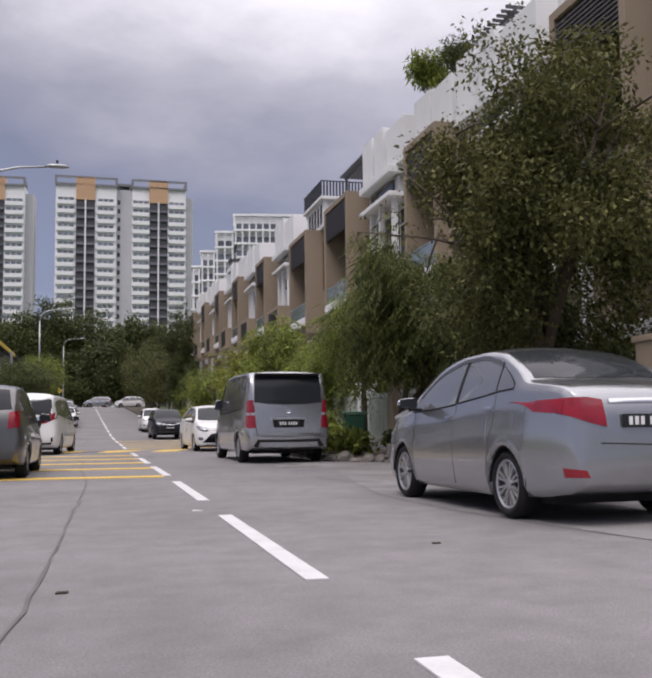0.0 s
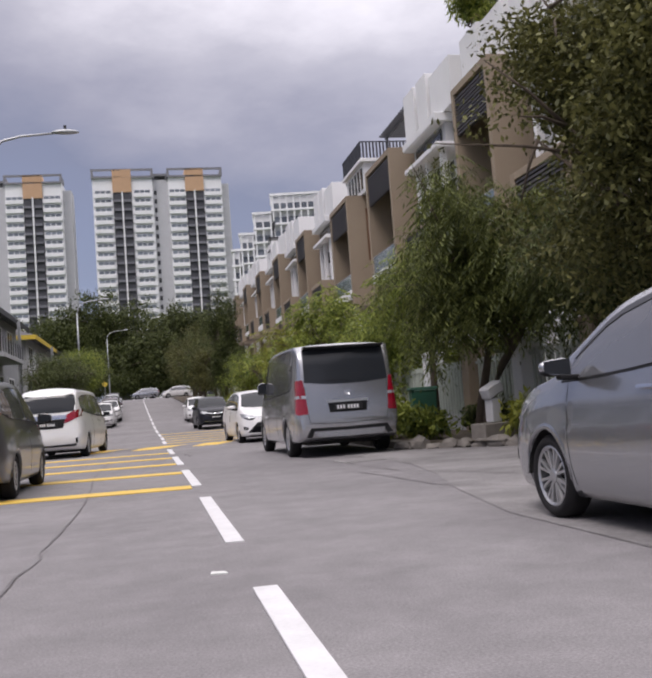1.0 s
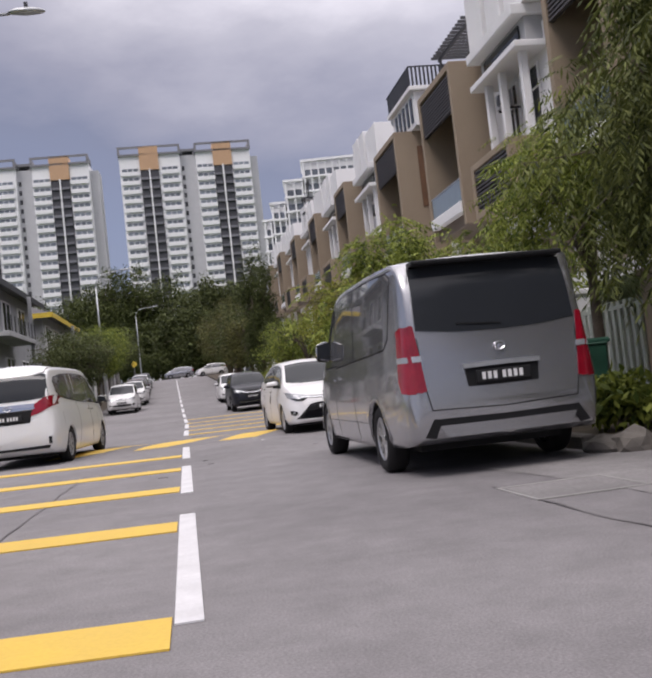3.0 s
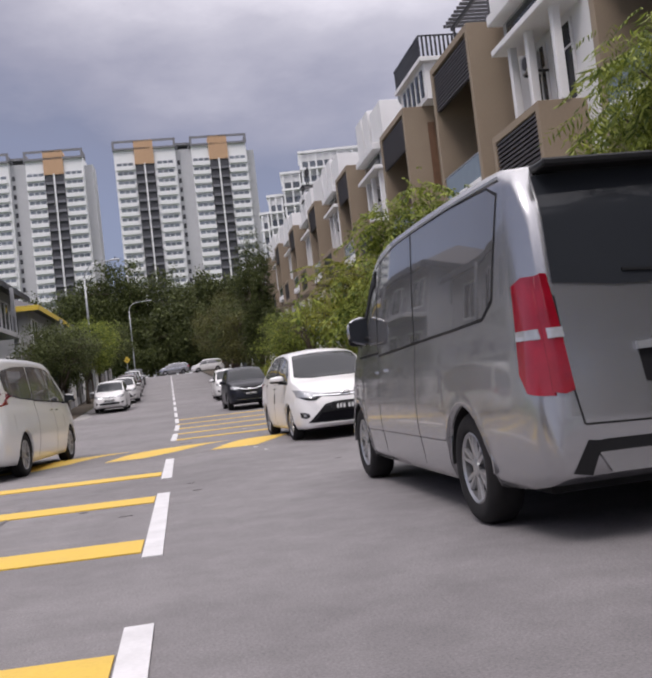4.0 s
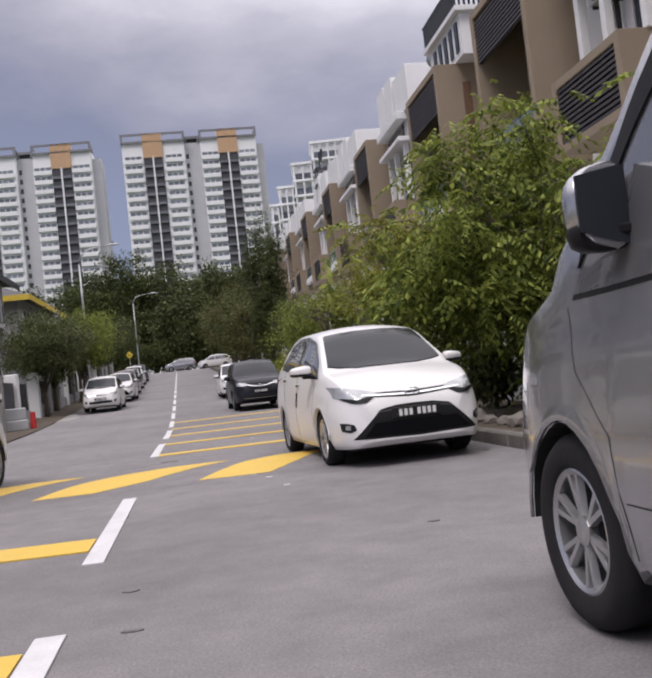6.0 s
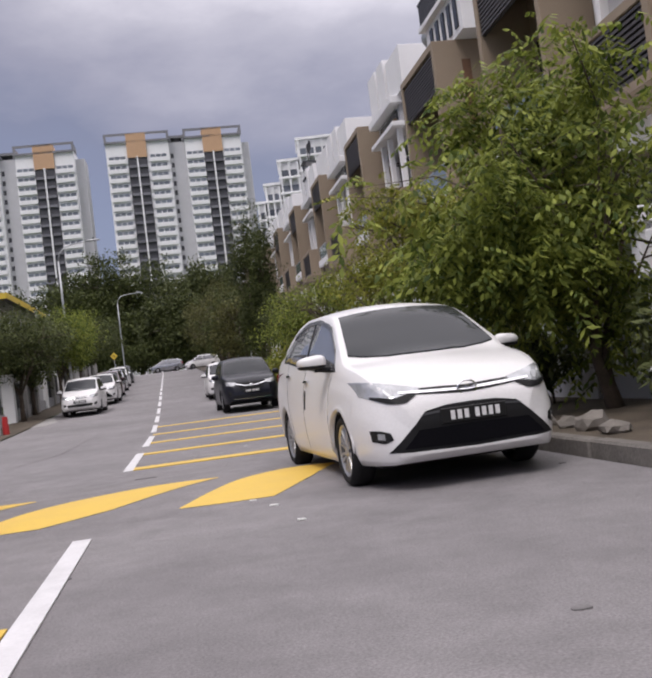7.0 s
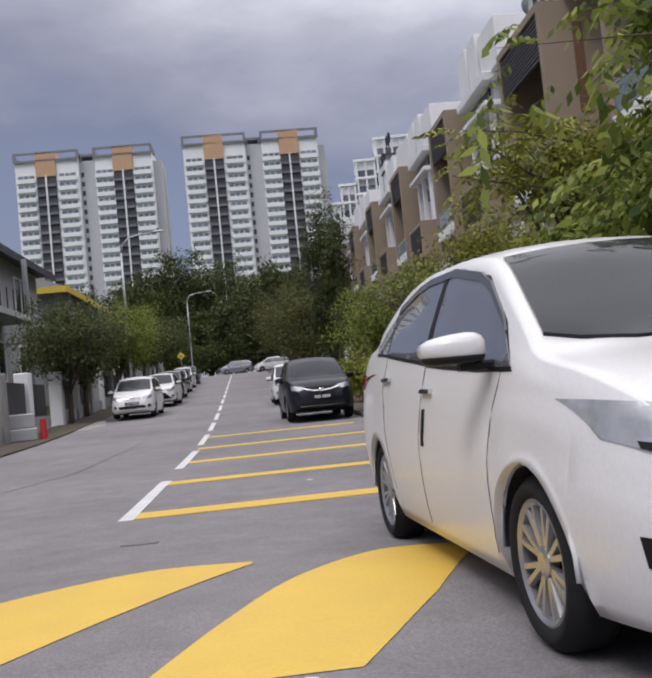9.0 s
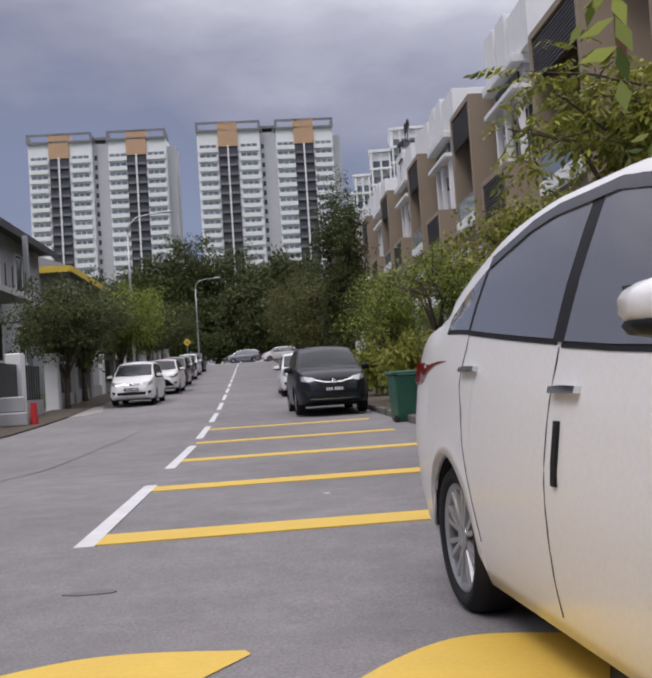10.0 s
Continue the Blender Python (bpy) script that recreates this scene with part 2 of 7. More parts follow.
def boxes(*specs, bevel=0.0):
    bm = bmesh.new()
    for s in specs:
        box(bm, *s, bevel=bevel)
    return bm


def tube(bm, pts, radii, sides=8, cap=True):
    """A tube along points with a radius at each."""
    rings = []
    for i, p in enumerate(pts):
        p = Vector(p)
        a = Vector(pts[max(i - 1, 0)])
        b = Vector(pts[min(i + 1, len(pts) - 1)])
        d = (b - a).normalized()
        u = d.orthogonal().normalized() if abs(d.z) > 0.9 else d.cross(Vector((0, 0, 1))).normalized()
        if abs(d.z) > 0.9:
            u = Vector((1, 0, 0)) - d * d.x
            u.normalize()
        v = d.cross(u)
        r = radii[i] if hasattr(radii, "__len__") else radii
        rings.append([bm.verts.new(p + r * (math.cos(k * math.tau / sides) * u + math.sin(k * math.tau / sides) * v)) for k in range(sides)])
    for r0, r1 in zip(rings, rings[1:]):
        for k in range(sides):
            bm.faces.new((r0[k], r0[(k + 1) % sides], r1[(k + 1) % sides], r1[k]))
    if cap:
        bm.faces.new(list(reversed(rings[0])))
        bm.faces.new(rings[-1])
    return bm


def lathe(bm, profile, axis="x", sides=28, centre=(0, 0, 0)):
    """A ring of (along, radius) points turned about an axis."""
    rings = []
    c = Vector(centre)
    for k in range(sides):
        a = k * math.tau / sides
        ring = []
        for s, r in profile:
            p = Vector((s, r * math.cos(a), r * math.sin(a))) if axis == "x" else Vector((r * math.cos(a), r * math.sin(a), s))
            ring.append(bm.verts.new(c + p))
        rings.append(ring)
    for k in range(sides):
        r0, r1 = rings[k], rings[(k + 1) % sides]
        for i in range(len(profile) - 1):
            bm.faces.new((r0[i], r0[i + 1], r1[i + 1], r1[i]))
    return bm


# ---------- lie of the land ----------
def gz(y):
    """Height of the road: level, then climbing away from about y = 54."""
    k = 0.045 * 5 * math.log1p(math.exp(min((y - 55) / 5, 60)))
    return k if k < 3.4 else 3.4 + 1.4 * (1 - math.exp(-(k - 3.4) / 1.4))


def xc(y):
    """The centre line's x, which drifts left up the hill."""
    if y < 46:
        return 1.40 - 0.13 * min(max((y - 17) / 20, 0), 1)
    return 1.40 - 0.0165 * (y - 38)


def strip(name, ys, left, right, up, material, label="", category="", kind="structure"):
    """A sheet over the land between two lines x = left(y) and x = right(y)."""
    bm = bmesh.new()
    rows = []
    for y in ys:
        x0, x1 = left(y), right(y)
        n = 6
        rows.append([bm.verts.new((x0 + (x1 - x0) * i / n, y, gz(y) + up)) for i in range(n + 1)])
    for a, b in zip(rows, rows[1:]):
        for i in range(len(a) - 1):
            bm.faces.new((a[i], a[i + 1], b[i + 1], b[i]))
    me = bpy.data.meshes.new(name)
    bm.to_mesh(me)
    bm.free()
    me.materials.append(material)
    ob = new(name, me)
    tagged(ob, label, category, "", kind)
    return ob


YS = [-80, -40, -20] + list(range(-10, 160, 3)) + [180, 220, 300, 450, 700, 1100, 1800, 3000]
strip("ground", YS, lambda y: -1800, lambda y: 1800, -0.012, GRASS, "grassy ground reaching the horizon", "ground")
RY = list(range(-20, 150, 2))
strip("road", RY, lambda y: xc(y) - 4.75, lambda y: xc(y) + 4.08, 0.0, ASPHALT, "weathered pale grey asphalt street", "road")
strip("pavement", list(range(-10, 20, 2)) + [19.6, 21.0, 22.4], lambda y: 4.05 + 0.5 * math.sin(0.42 * y), lambda y: 8.2, 0.005, APRON, "rough pale concrete driveway apron", "pavement")


def mark(name, pts, material, label, category="road marking", group=""):
    """A thin flat road marking with the outline pts."""
    bm = bmesh.new()
    top = [bm.verts.new((x, y, gz(y) + 0.010)) for x, y in pts]
    low = [bm.verts.new((x, y, gz(y) + 0.001)) for x, y in pts]
    bm.faces.new(top)
    n = len(pts)
    for i in range(n):
        bm.faces.new((low[i], low[(i + 1) % n], top[(i + 1) % n], top[i]))
    bmesh.ops.recalc_face_normals(bm, faces=bm.faces)
    me = bpy.data.meshes.new(name)
    bm.to_mesh(me)
    bm.free()
    me.materials.append(material)
    return tagged(new(name, me), label, category, group, "structure")


def dash(y0, y1):
    a, b = xc(y0), xc(y1)
    mark("lane_dash", [(a - 0.015, y0), (a + 0.115, y0), (b + 0.115, y1), (b - 0.015, y1)], LINE_WHITE, "worn white centre line dash on asphalt", group="centre line dashes")


for k in range(-3, 6):
    top = 15.64 + 5.5 * k
    if top < 30:
        dash(top - 3.75, top)
dash(28.3, 31.7)
dash(37.35, 40.85)
for k in range(1, 17):
    top = 40.85 + 5.7 * k
    dash(top - 3.9, top)


def bar(y, x0, x1, depth, skew):
    mark("yellow_bar", [(x0, y + skew), (x1, y), (x1, y + depth), (x0, y + skew + depth)], LINE_YELLOW, "yellow transverse rumble bar across the lane", group="yellow rumble bars")


for y in (17.0, 20.2, 23.1, 25.9, 28.8):
    bar(y, -2.95, xc(y) - 0.03, 0.52, 0.30)
for y in (37.45, 40.35, 43.6, 47.0, 50.9):
    bar(y, xc(y) + 0.06, 4.75, 0.40, -0.05)
# the road hump with its arrowheads
HY = [32.3 + 0.2 * i for i in range(17)]
bm = bmesh.new()
rows = [[bm.verts.new((x, y, 0.004 + 0.035 * math.sin(math.pi * (y - 32.3) / 3.2) ** 2)) for x in (-3.2, -1, 1.2, 3.4, 5.3)] for y in HY]
for a, b in zip(rows, rows[1:]):
    for i in range(4):
        bm.faces.new((a[i], a[i + 1], b[i + 1], b[i]))
me = bpy.data.meshes.new("road_hump")
bm.to_mesh(me)
bm.free()
me.materials.append(ASPHALT)
tagged(new("road_hump", me), "low asphalt speed hump across the street", "road hump", kind="structure")


def hump_mark(pts):
    """A yellow shape lying on the hump, from lower and upper edges of equal length."""
    bm = bmesh.new()
    lo, hi = pts
    n = 8

    def at(line, f):
        k = f * (len(line) - 1)
        i = min(int(k), len(line) - 2)
        u = k - i
        p = [line[max(i - 1, 0)], line[i], line[i + 1], line[min(i + 2, len(line) - 1)]]
        w = (-u**3 + 2 * u**2 - u, 3 * u**3 - 5 * u**2 + 2, -3 * u**3 + 4 * u**2 + u, u**3 - u**2)
        return [sum(w[m] * p[m][j] for m in range(4)) / 2 for j in (0, 1)]
    grid = []
    for i in range(33):
        b = at(hi, i / 32)
        k = min(int(i / 8), 3)
        a = [lo[k][j] + (lo[k + 1][j] - lo[k][j]) * (i / 8 - k) for j in (0, 1)]
        row = []
        for j in range(n + 1):
            x, y = a[0] + (b[0] - a[0]) * j / n, a[1] + (b[1] - a[1]) * j / n
            h = 0.035 * math.sin(math.pi * (y - 32.3) / 3.2) ** 2 if 32.3 < y < 35.5 else 0
            row.append(bm.verts.new((x, y, 0.008 + h)))
        grid.append(row)
    for a, b in zip(grid, grid[1:]):
        for j in range(n):
            bm.faces.new((a[j], b[j], b[j + 1], a[j + 1]))
    bmesh.ops.remove_doubles(bm, verts=bm.verts, dist=0.0005)
    me = bpy.data.meshes.new("hump_marking")
    bm.to_mesh(me)
    bm.free()
    me.materials.append(LINE_YELLOW)
    tagged(new("hump_marking", me), "broad yellow painted wedge on the speed hump", "road marking", "hump markings", "structure")


hump_mark(([(2.02, 32.66), (2.45, 32.62), (2.80, 32.62), (3.24, 33.5), (3.62, 34.42)], [(2.04, 32.74), (2.30, 33.39), (2.67, 34.16), (3.14, 34.68), (3.60, 34.60)]))
hump_mark(([(0.25, 32.65), (0.9, 32.65), (1.45, 33.15), (1.87, 33.80), (2.42, 34.70)], [(0.27, 32.75), (0.60, 33.6), (1.13, 34.30), (1.78, 34.82), (2.40, 34.76)]))
hump_mark(([(-1.55, 32.65), (-0.9, 32.65), (-0.35, 33.2), (0.0, 33.9), (0.55, 34.85)], [(-1.53, 32.75), (-1.2, 33.6), (-0.7, 34.4), (-0.1, 35.0), (0.52, 34.95)]))


def seam(pts, w, material=TAR, label="dark tar-sealed crack in the asphalt"):
    """A wandering sealed crack along points on the road."""
    rnd = random.Random(len(pts) * 7 + int(pts[0][1] * 10))
    line = []
    for (x0, y0), (x1, y1) in zip(pts, pts[1:]):
        n = max(2, int(math.hypot(x1 - x0, y1 - y0) / 0.35))
        for i in range(n):
            f = i / n
            line.append((x0 + (x1 - x0) * f + rnd.gauss(0, 0.012), y0 + (y1 - y0) * f + rnd.gauss(0, 0.012)))
    line.append(pts[-1])
    bm = bmesh.new()
    rows = []
    for i, (x, y) in enumerate(line):
        a, b = line[max(i - 1, 0)], line[min(i + 1, len(line) - 1)]
        d = Vector((b[0] - a[0], b[1] - a[1])).normalized()
        k = w * rnd.uniform(0.4, 1.3)
        rows.append([bm.verts.new((x + s * d.y * k, y - s * d.x * k, gz(y) + 0.008)) for s in (-0.5, 0.5)])
    for p, q in zip(rows, rows[1:]):
        bm.faces.new((p[0], p[1], q[1], q[0]))
    me = bpy.data.meshes.new("road_crack")
    bm.to_mesh(me)
    bm.free()
    me.materials.append(material)
    tagged(new("road_crack", me), label, "road crack", "road cracks", "structure")


seam([(-0.12, 4.0), (-0.02, 7.1), (0.08, 12.0), (0.12, 15.4), (0.06, 18.0), (-0.08, 21.0), (-0.05, 27.0)], 0.020)
seam([(3.6, 17.4), (3.75, 16.2), (3.85, 14.8), (4.5, 13.6), (6.2, 13.4), (8.0, 13.6)], 0.028)
seam([(3.85, 20.4), (3.9, 18.4), (4.1, 17.0), (5.0, 15.0)], 0.028)
seam([(4.9, 19.5), (5.6, 19.3), (6.4, 19.9)], 0.022)

# the square inspection cover in the apron
cover = thing("inspection_cover", (4.28, 19.83, 0.004, 0, 0, 1.5), "worn square concrete inspection cover in the asphalt", "inspection cover", kind="structure")
part("slab", boxes((-0.40, 0.40, -0.36, 0.36, -0.03, 0.004), bevel=0.003), APRON, cover)
for x0, x1, y0, y1 in ((-0.44, 0.44, 0.37, 0.41), (-0.44, 0.44, -0.41, -0.37), (-0.44, -0.41, -0.37, 0.37), (0.41, 0.44, -0.37, 0.37)):
    part("frame_bar", boxes((x0, x1, y0, y1, -0.03, 0.007), bevel=0.002), CONCRETE, cover)
seam([(-2.8, 40.0), (-1.0, 41.0), (-0.4, 44.0), (-0.3, 52.0)], 0.025)
STAIN = mat("oil_stain", (0.155, 0.146, 0.148), 0.7, var=0.5, scale=6, fine=75, fine_var=0.42)


def stain(x, y, rx, ry, seed):
    rnd = random.Random(seed)
    pts = []
    for k in range(22):
        a = k * math.tau / 22
        f = 1 + 0.35 * noise.noise(Vector((math.cos(a) * 1.5, math.sin(a) * 1.5, seed)))
        pts.append((x + rx * f * math.cos(a), y + ry * f * math.sin(a)))
    ob = mark("road_stain", pts, STAIN, "dark worn patch on the asphalt", "stain", "road stains")
    ob.location.z = -0.004


for k, (x, y, rx, ry) in enumerate(((1.63, 36.0, 0.14, 0.04), (0.3, 23.5, 0.14, 0.05))):
    stain(x, y, rx, ry, k)
rnd = random.Random(31)
for k in range(10):
    stain(rnd.uniform(0.6, 6.0), rnd.uniform(25.0, 32.2), rnd.uniform(0.03, 0.06), rnd.uniform(0.015, 0.03), 10 + k)
LEAF_SCRAP = mat("dry_leaf", (0.05, 0.03, 0.02), 0.8)
for k, (x, y) in enumerate(((0.11, 6.41), (2.6, 7.6))):
    mark("dry_leaf", [(x - 0.03, y - 0.02), (x + 0.03, y - 0.015), (x + 0.035, y + 0.02), (x - 0.02, y + 0.03)], LEAF_SCRAP, "small dry brown leaf on the road", "leaf", "dry leaves")
LITTER = mat("scrap_paper", (0.6, 0.6, 0.58), 0.7)
for k, (x, y, r) in enumerate(((2.75, 32.1, 0.035), (2.62, 32.55, 0.03), (1.25, 10.7, 0.05), (2.85, 31.2, 0.03), (3.0, 39.2, 0.03), (0.9, 33.0, 0.02))):
    lit = mark("paper_scrap", [(x - r, y - r * 0.5), (x + r, y - r * 0.8), (x + r * 0.7, y + r * 0.5), (x - r * 0.8, y + r)], LITTER, "small scrap of pale litter on the road", "litter", "scraps of litter")


# ---------- vehicles ----------
from mathutils.bvhtree import BVHTree


def curve_at(pts, y):
    """A smooth line through (y, value) points."""
    if y <= pts[0][0]:
        return pts[0][1]
    if y >= pts[-1][0]:
        return pts[-1][1]
    for i in range(len(pts) - 1):
        if pts[i][0] <= y <= pts[i + 1][0]:
            h = pts[i + 1][0] - pts[i][0]
            d = (pts[i + 1][1] - pts[i][1]) / h

            def slope(j):
                if j <= 0 or j >= len(pts) - 1:
                    return d
                a = (pts[j][1] - pts[j - 1][1]) / (pts[j][0] - pts[j - 1][0])
                b = (pts[j + 1][1] - pts[j][1]) / (pts[j + 1][0] - pts[j][0])
                return 0.0 if a * b <= 0 else 2 * a * b / (a + b)
            t = (y - pts[i][0]) / h
            m0, m1 = slope(i) * h, slope(i + 1) * h
            return (2 * t**3 - 3 * t**2 + 1) * pts[i][1] + (t**3 - 2 * t**2 + t) * m0 + (-2 * t**3 + 3 * t**2) * pts[i + 1][1] + (t**3 - t**2) * m1


def car_body(sp):
    """The painted shell: cross sections along y, with wheel arches cut into the lower edge."""
    L, W = sp["L"], sp["W"]
    arch, hub = sp["arch"], sp["hub"]
    ys = [(-L / 2 + L * i / 46, None) for i in range(47)]
    for e in (0.01, 0.03, 0.06):
        ys += [(-L / 2 + e, None), (L / 2 - e, None)]
    for yw in sp["axles"]:
        ys = [s for s in ys if abs(s[0] - yw) > arch + 0.012]
        ys += [(yw - arch - 0.004, None), (yw + arch + 0.004, None)]
        ys += [(yw - arch * math.cos(math.pi * i / 14), yw) for i in range(15)]
    ys.sort(key=lambda s: s[0])
    bm = bmesh.new()
    rings = []
    for y, yw in ys:
        low = curve_at(sp["low"], y)
        if yw is not None:
            low = hub + math.sqrt(max(arch**2 - (y - yw) ** 2, 0)) if abs(y - yw) < arch else hub
        top = curve_at(sp["top"], y)
        belt = min(curve_at(sp["belt"], y), top - 0.012)
        belt = max(belt, low + 0.03)
        w = W / 2 * curve_at(sp["plan"], y)
        pts = [(0, low), (w * 0.55, low), (w * (0.86 if yw is not None else 0.90), low)]
        sill = curve_at(sp["low"], y)
        for f in (0, 0.08, 0.2, 0.35, 0.5, 0.62, 0.66, 0.8, 0.92, 1.0):
            z = low + (belt - low) * f
            g = min(max((z - sill) / max(belt - sill, 0.05), 0), 1)
            bulge = curve_at(sp.get("sect", [(0, 0.93), (0.1, 0.965), (0.3, 0.99), (0.5, 1.0), (0.64, 0.995), (0.68, 0.985), (0.85, 0.965), (1, 0.925)]), g)
            if yw is not None and f == 0:
                bulge += 0.012
            pts.append((w * bulge, z))
        wb = pts[-1][0]
        h = top - belt
        edge_z = belt + h * (sp.get("edge", 0.90) if h > 0.2 else 0.75)
        wr = wb * (1 - sp["tumble"] * min(h, 0.6))
        for f in (0.12, 0.4, 0.7, 0.9, 1.0):
            pts.append((wb + (wr - wb) * f ** 1.25, belt + (edge_z - belt) * f))
        for f in (0.93, 0.8, 0.6, 0.3, 0.0):
            pts.append((wr * f, edge_z + (top - edge_z) * (1 - f**2.2)))
        left = [bm.verts.new((-x, y, z)) for x, z in pts[1:-1]]
        right = [bm.verts.new((x, y, z)) for x, z in pts]
        rings.append(right + left[::-1])
    for a, b in zip(rings, rings[1:]):
        n = len(a)
        for k in range(n):
            bm.faces.new((a[k], a[(k + 1) % n], b[(k + 1) % n], b[k]))
    bm.faces.new(rings[0][::-1])
    bm.faces.new(rings[-1])
    bmesh.ops.recalc_face_normals(bm, faces=bm.faces)
    return bm


def patch(bvh, a, b, way, off=0.004, thick=0.02, nu=10, nv=5, mirror=False):
    """A thin panel that follows the shell, between an upper and a lower outline seen along way (side, front, rear or top)."""
    ways = {"side": (Vector((-1, 0, 0)), lambda u, v: Vector((5, u, v))), "left": (Vector((1, 0, 0)), lambda u, v: Vector((-5, u, v))),
            "front": (Vector((0, -1, 0)), lambda u, v: Vector((u, 6, v))), "rear": (Vector((0, 1, 0)), lambda u, v: Vector((u, -6, v))),
            "top": (Vector((0, 0, -1)), lambda u, v: Vector((u, v, 5)))}
    d, start = ways[way]

    def along(line, f):
        k = f * (len(line) - 1)
        i = min(int(k), len(line) - 2)
        return [line[i][j] + (line[i + 1][j] - line[i][j]) * (k - i) for j in (0, 1)]
    bm = bmesh.new()
    outer, inner = [], []
    for i in range(nu + 1):
        p, q = along(a, i / nu), along(b, i / nu)
        ro, ri = [], []
        for j in range(nv + 1):
            u, v = p[0] + (q[0] - p[0]) * j / nv, p[1] + (q[1] - p[1]) * j / nv
            s = start(u, v)
            hit = bvh.ray_cast(s, d)
            if hit[0] is None:
                near = bvh.find_nearest(s + d * 4)
                place, normal = near[0], -d
            else:
                place, normal = hit[0], hit[1]
            if normal.dot(d) > 0:
                normal = -normal
            ro.append(bm.verts.new(place - d * off * 0.5 + normal * off * 0.5))
            ri.append(bm.verts.new(place + d * thick))
        outer.append(ro)
        inner.append(ri)
    for x, y in zip(outer, outer[1:]):
        for j in range(nv):
            bm.faces.new((x[j], x[j + 1], y[j + 1], y[j])).smooth = True
    rim = [outer[0][j] for j in range(nv + 1)] + [outer[i][nv] for i in range(1, nu + 1)] + [outer[nu][j] for j in range(nv - 1, -1, -1)] + [outer[i][0] for i in range(nu - 1, 0, -1)]
    rin = [inner[0][j] for j in range(nv + 1)] + [inner[i][nv] for i in range(1, nu + 1)] + [inner[nu][j] for j in range(nv - 1, -1, -1)] + [inner[i][0] for i in range(nu - 1, 0, -1)]
    edge = [bm.verts.new(v.co) for v in rim]
    for i in range(len(rim)):
        j = (i + 1) % len(rim)
        bm.faces.new((edge[i], rin[i], rin[j], edge[j]))
    bmesh.ops.delete(bm, geom=[v for v in bm.verts if not v.link_faces], context="VERTS")
    bmesh.ops.recalc_face_normals(bm, faces=bm.faces)
    return bm


def wheel_meshes(r, rim, width, spokes):
    """Tyre, alloy and hub of a wheel whose outer face looks along +x."""
    h = width / 2
    tyre = lathe(bmesh.new(), [(-h + 0.01, rim), (-h, rim + 0.02), (-h, r - 0.035), (-h + 0.03, r - 0.006), (-h * 0.4, r), (0, r - 0.004), (h * 0.4, r), (h - 0.03, r - 0.006), (h, r - 0.035), (h + 0.004, (r + rim) / 2), (h, rim + 0.015), (h - 0.012, rim - 0.005), (h - 0.03, rim - 0.012)], sides=40)
    al = lathe(bmesh.new(), [(-h, rim - 0.012), (h - 0.03, rim - 0.014), (h - 0.012, rim - 0.004), (h - 0.008, rim - 0.012), (h - 0.02, rim - 0.028), (-h, rim - 0.03)], sides=40)
    lathe(al, [(h - 0.06, 0.055), (h - 0.022, 0.055), (h - 0.016, 0.035), (h - 0.02, 0.0)], sides=16)
    for k in range(spokes):
        for sgn in (-1, 1):
            a0 = math.tau * k / spokes + sgn * 0.05
            a1 = math.tau * k / spokes + sgn * 0.155
            p0 = Vector((h - 0.035, 0.045 * math.cos(a0), 0.045 * math.sin(a0)))
            p1 = Vector((h - 0.026, (rim - 0.02) * math.cos(a1), (rim - 0.02) * math.sin(a1)))
            t = (p1 - p0).normalized().cross(Vector((1, 0, 0))).normalized()
            vs = []
            for p, wd in ((p0, 0.013), (p1, 0.015)):
                for dx, s in ((-0.014, -1), (-0.014, 1), (0.009, 0.7), (0.009, -0.7)):
                    vs.append(al.verts.new(p + Vector((dx, 0, 0)) + t * wd * s))
            for q in ((0, 1, 5, 4), (1, 2, 6, 5), (2, 3, 7, 6), (3, 0, 4, 7), (0, 3, 2, 1), (4, 5, 6, 7)):
                al.faces.new([vs[i] for i in q])
    hubm = lathe(bmesh.new(), [(-h, rim - 0.02), (h - 0.09, rim - 0.03), (h - 0.09, 0.1), (h - 0.06, 0.09), (h - 0.06, 0.0)], sides=24)
    out = []
    for nm, b, m in (("wheel", hubm, UNDER), ("tyre", tyre, RUBBER), ("rim", al, ALLOY)):
        bmesh.ops.recalc_face_normals(b, faces=b.faces)
        me = bpy.data.meshes.new(nm)
        b.to_mesh(me)
        b.free()
        me.materials.append(m)
        for p in me.polygons:
            p.use_smooth = nm == "tyre"
        out.append(me)
    return out


def plate_on(parent, y, z, width, out, tilt=0.0):
    """A black number plate with plain bars; out is +1 at the front, -1 at the rear."""
    bm = boxes((-width / 2, width / 2, -0.008, 0.008, -0.055, 0.055), bevel=0.004)
    ob = part("number_plate", bm, PLATE, parent, "black number plate with plain white bars")
    ob.matrix_basis = pose(0, y, z, tilt * out, 0, 0)
    x = -width * 0.40
    for wd in (0.105, 0.105, 0.105, 0.0, 0.105, 0.105, 0.105, 0.105)[::-out]:
        if wd:
            part("plate_bar", boxes((x, x + width * wd * 0.62, out * 0.008, out * 0.011, -0.034, 0.034)), PLATE_BAR, ob)
            x += width * wd
        else:
            x += width * 0.06


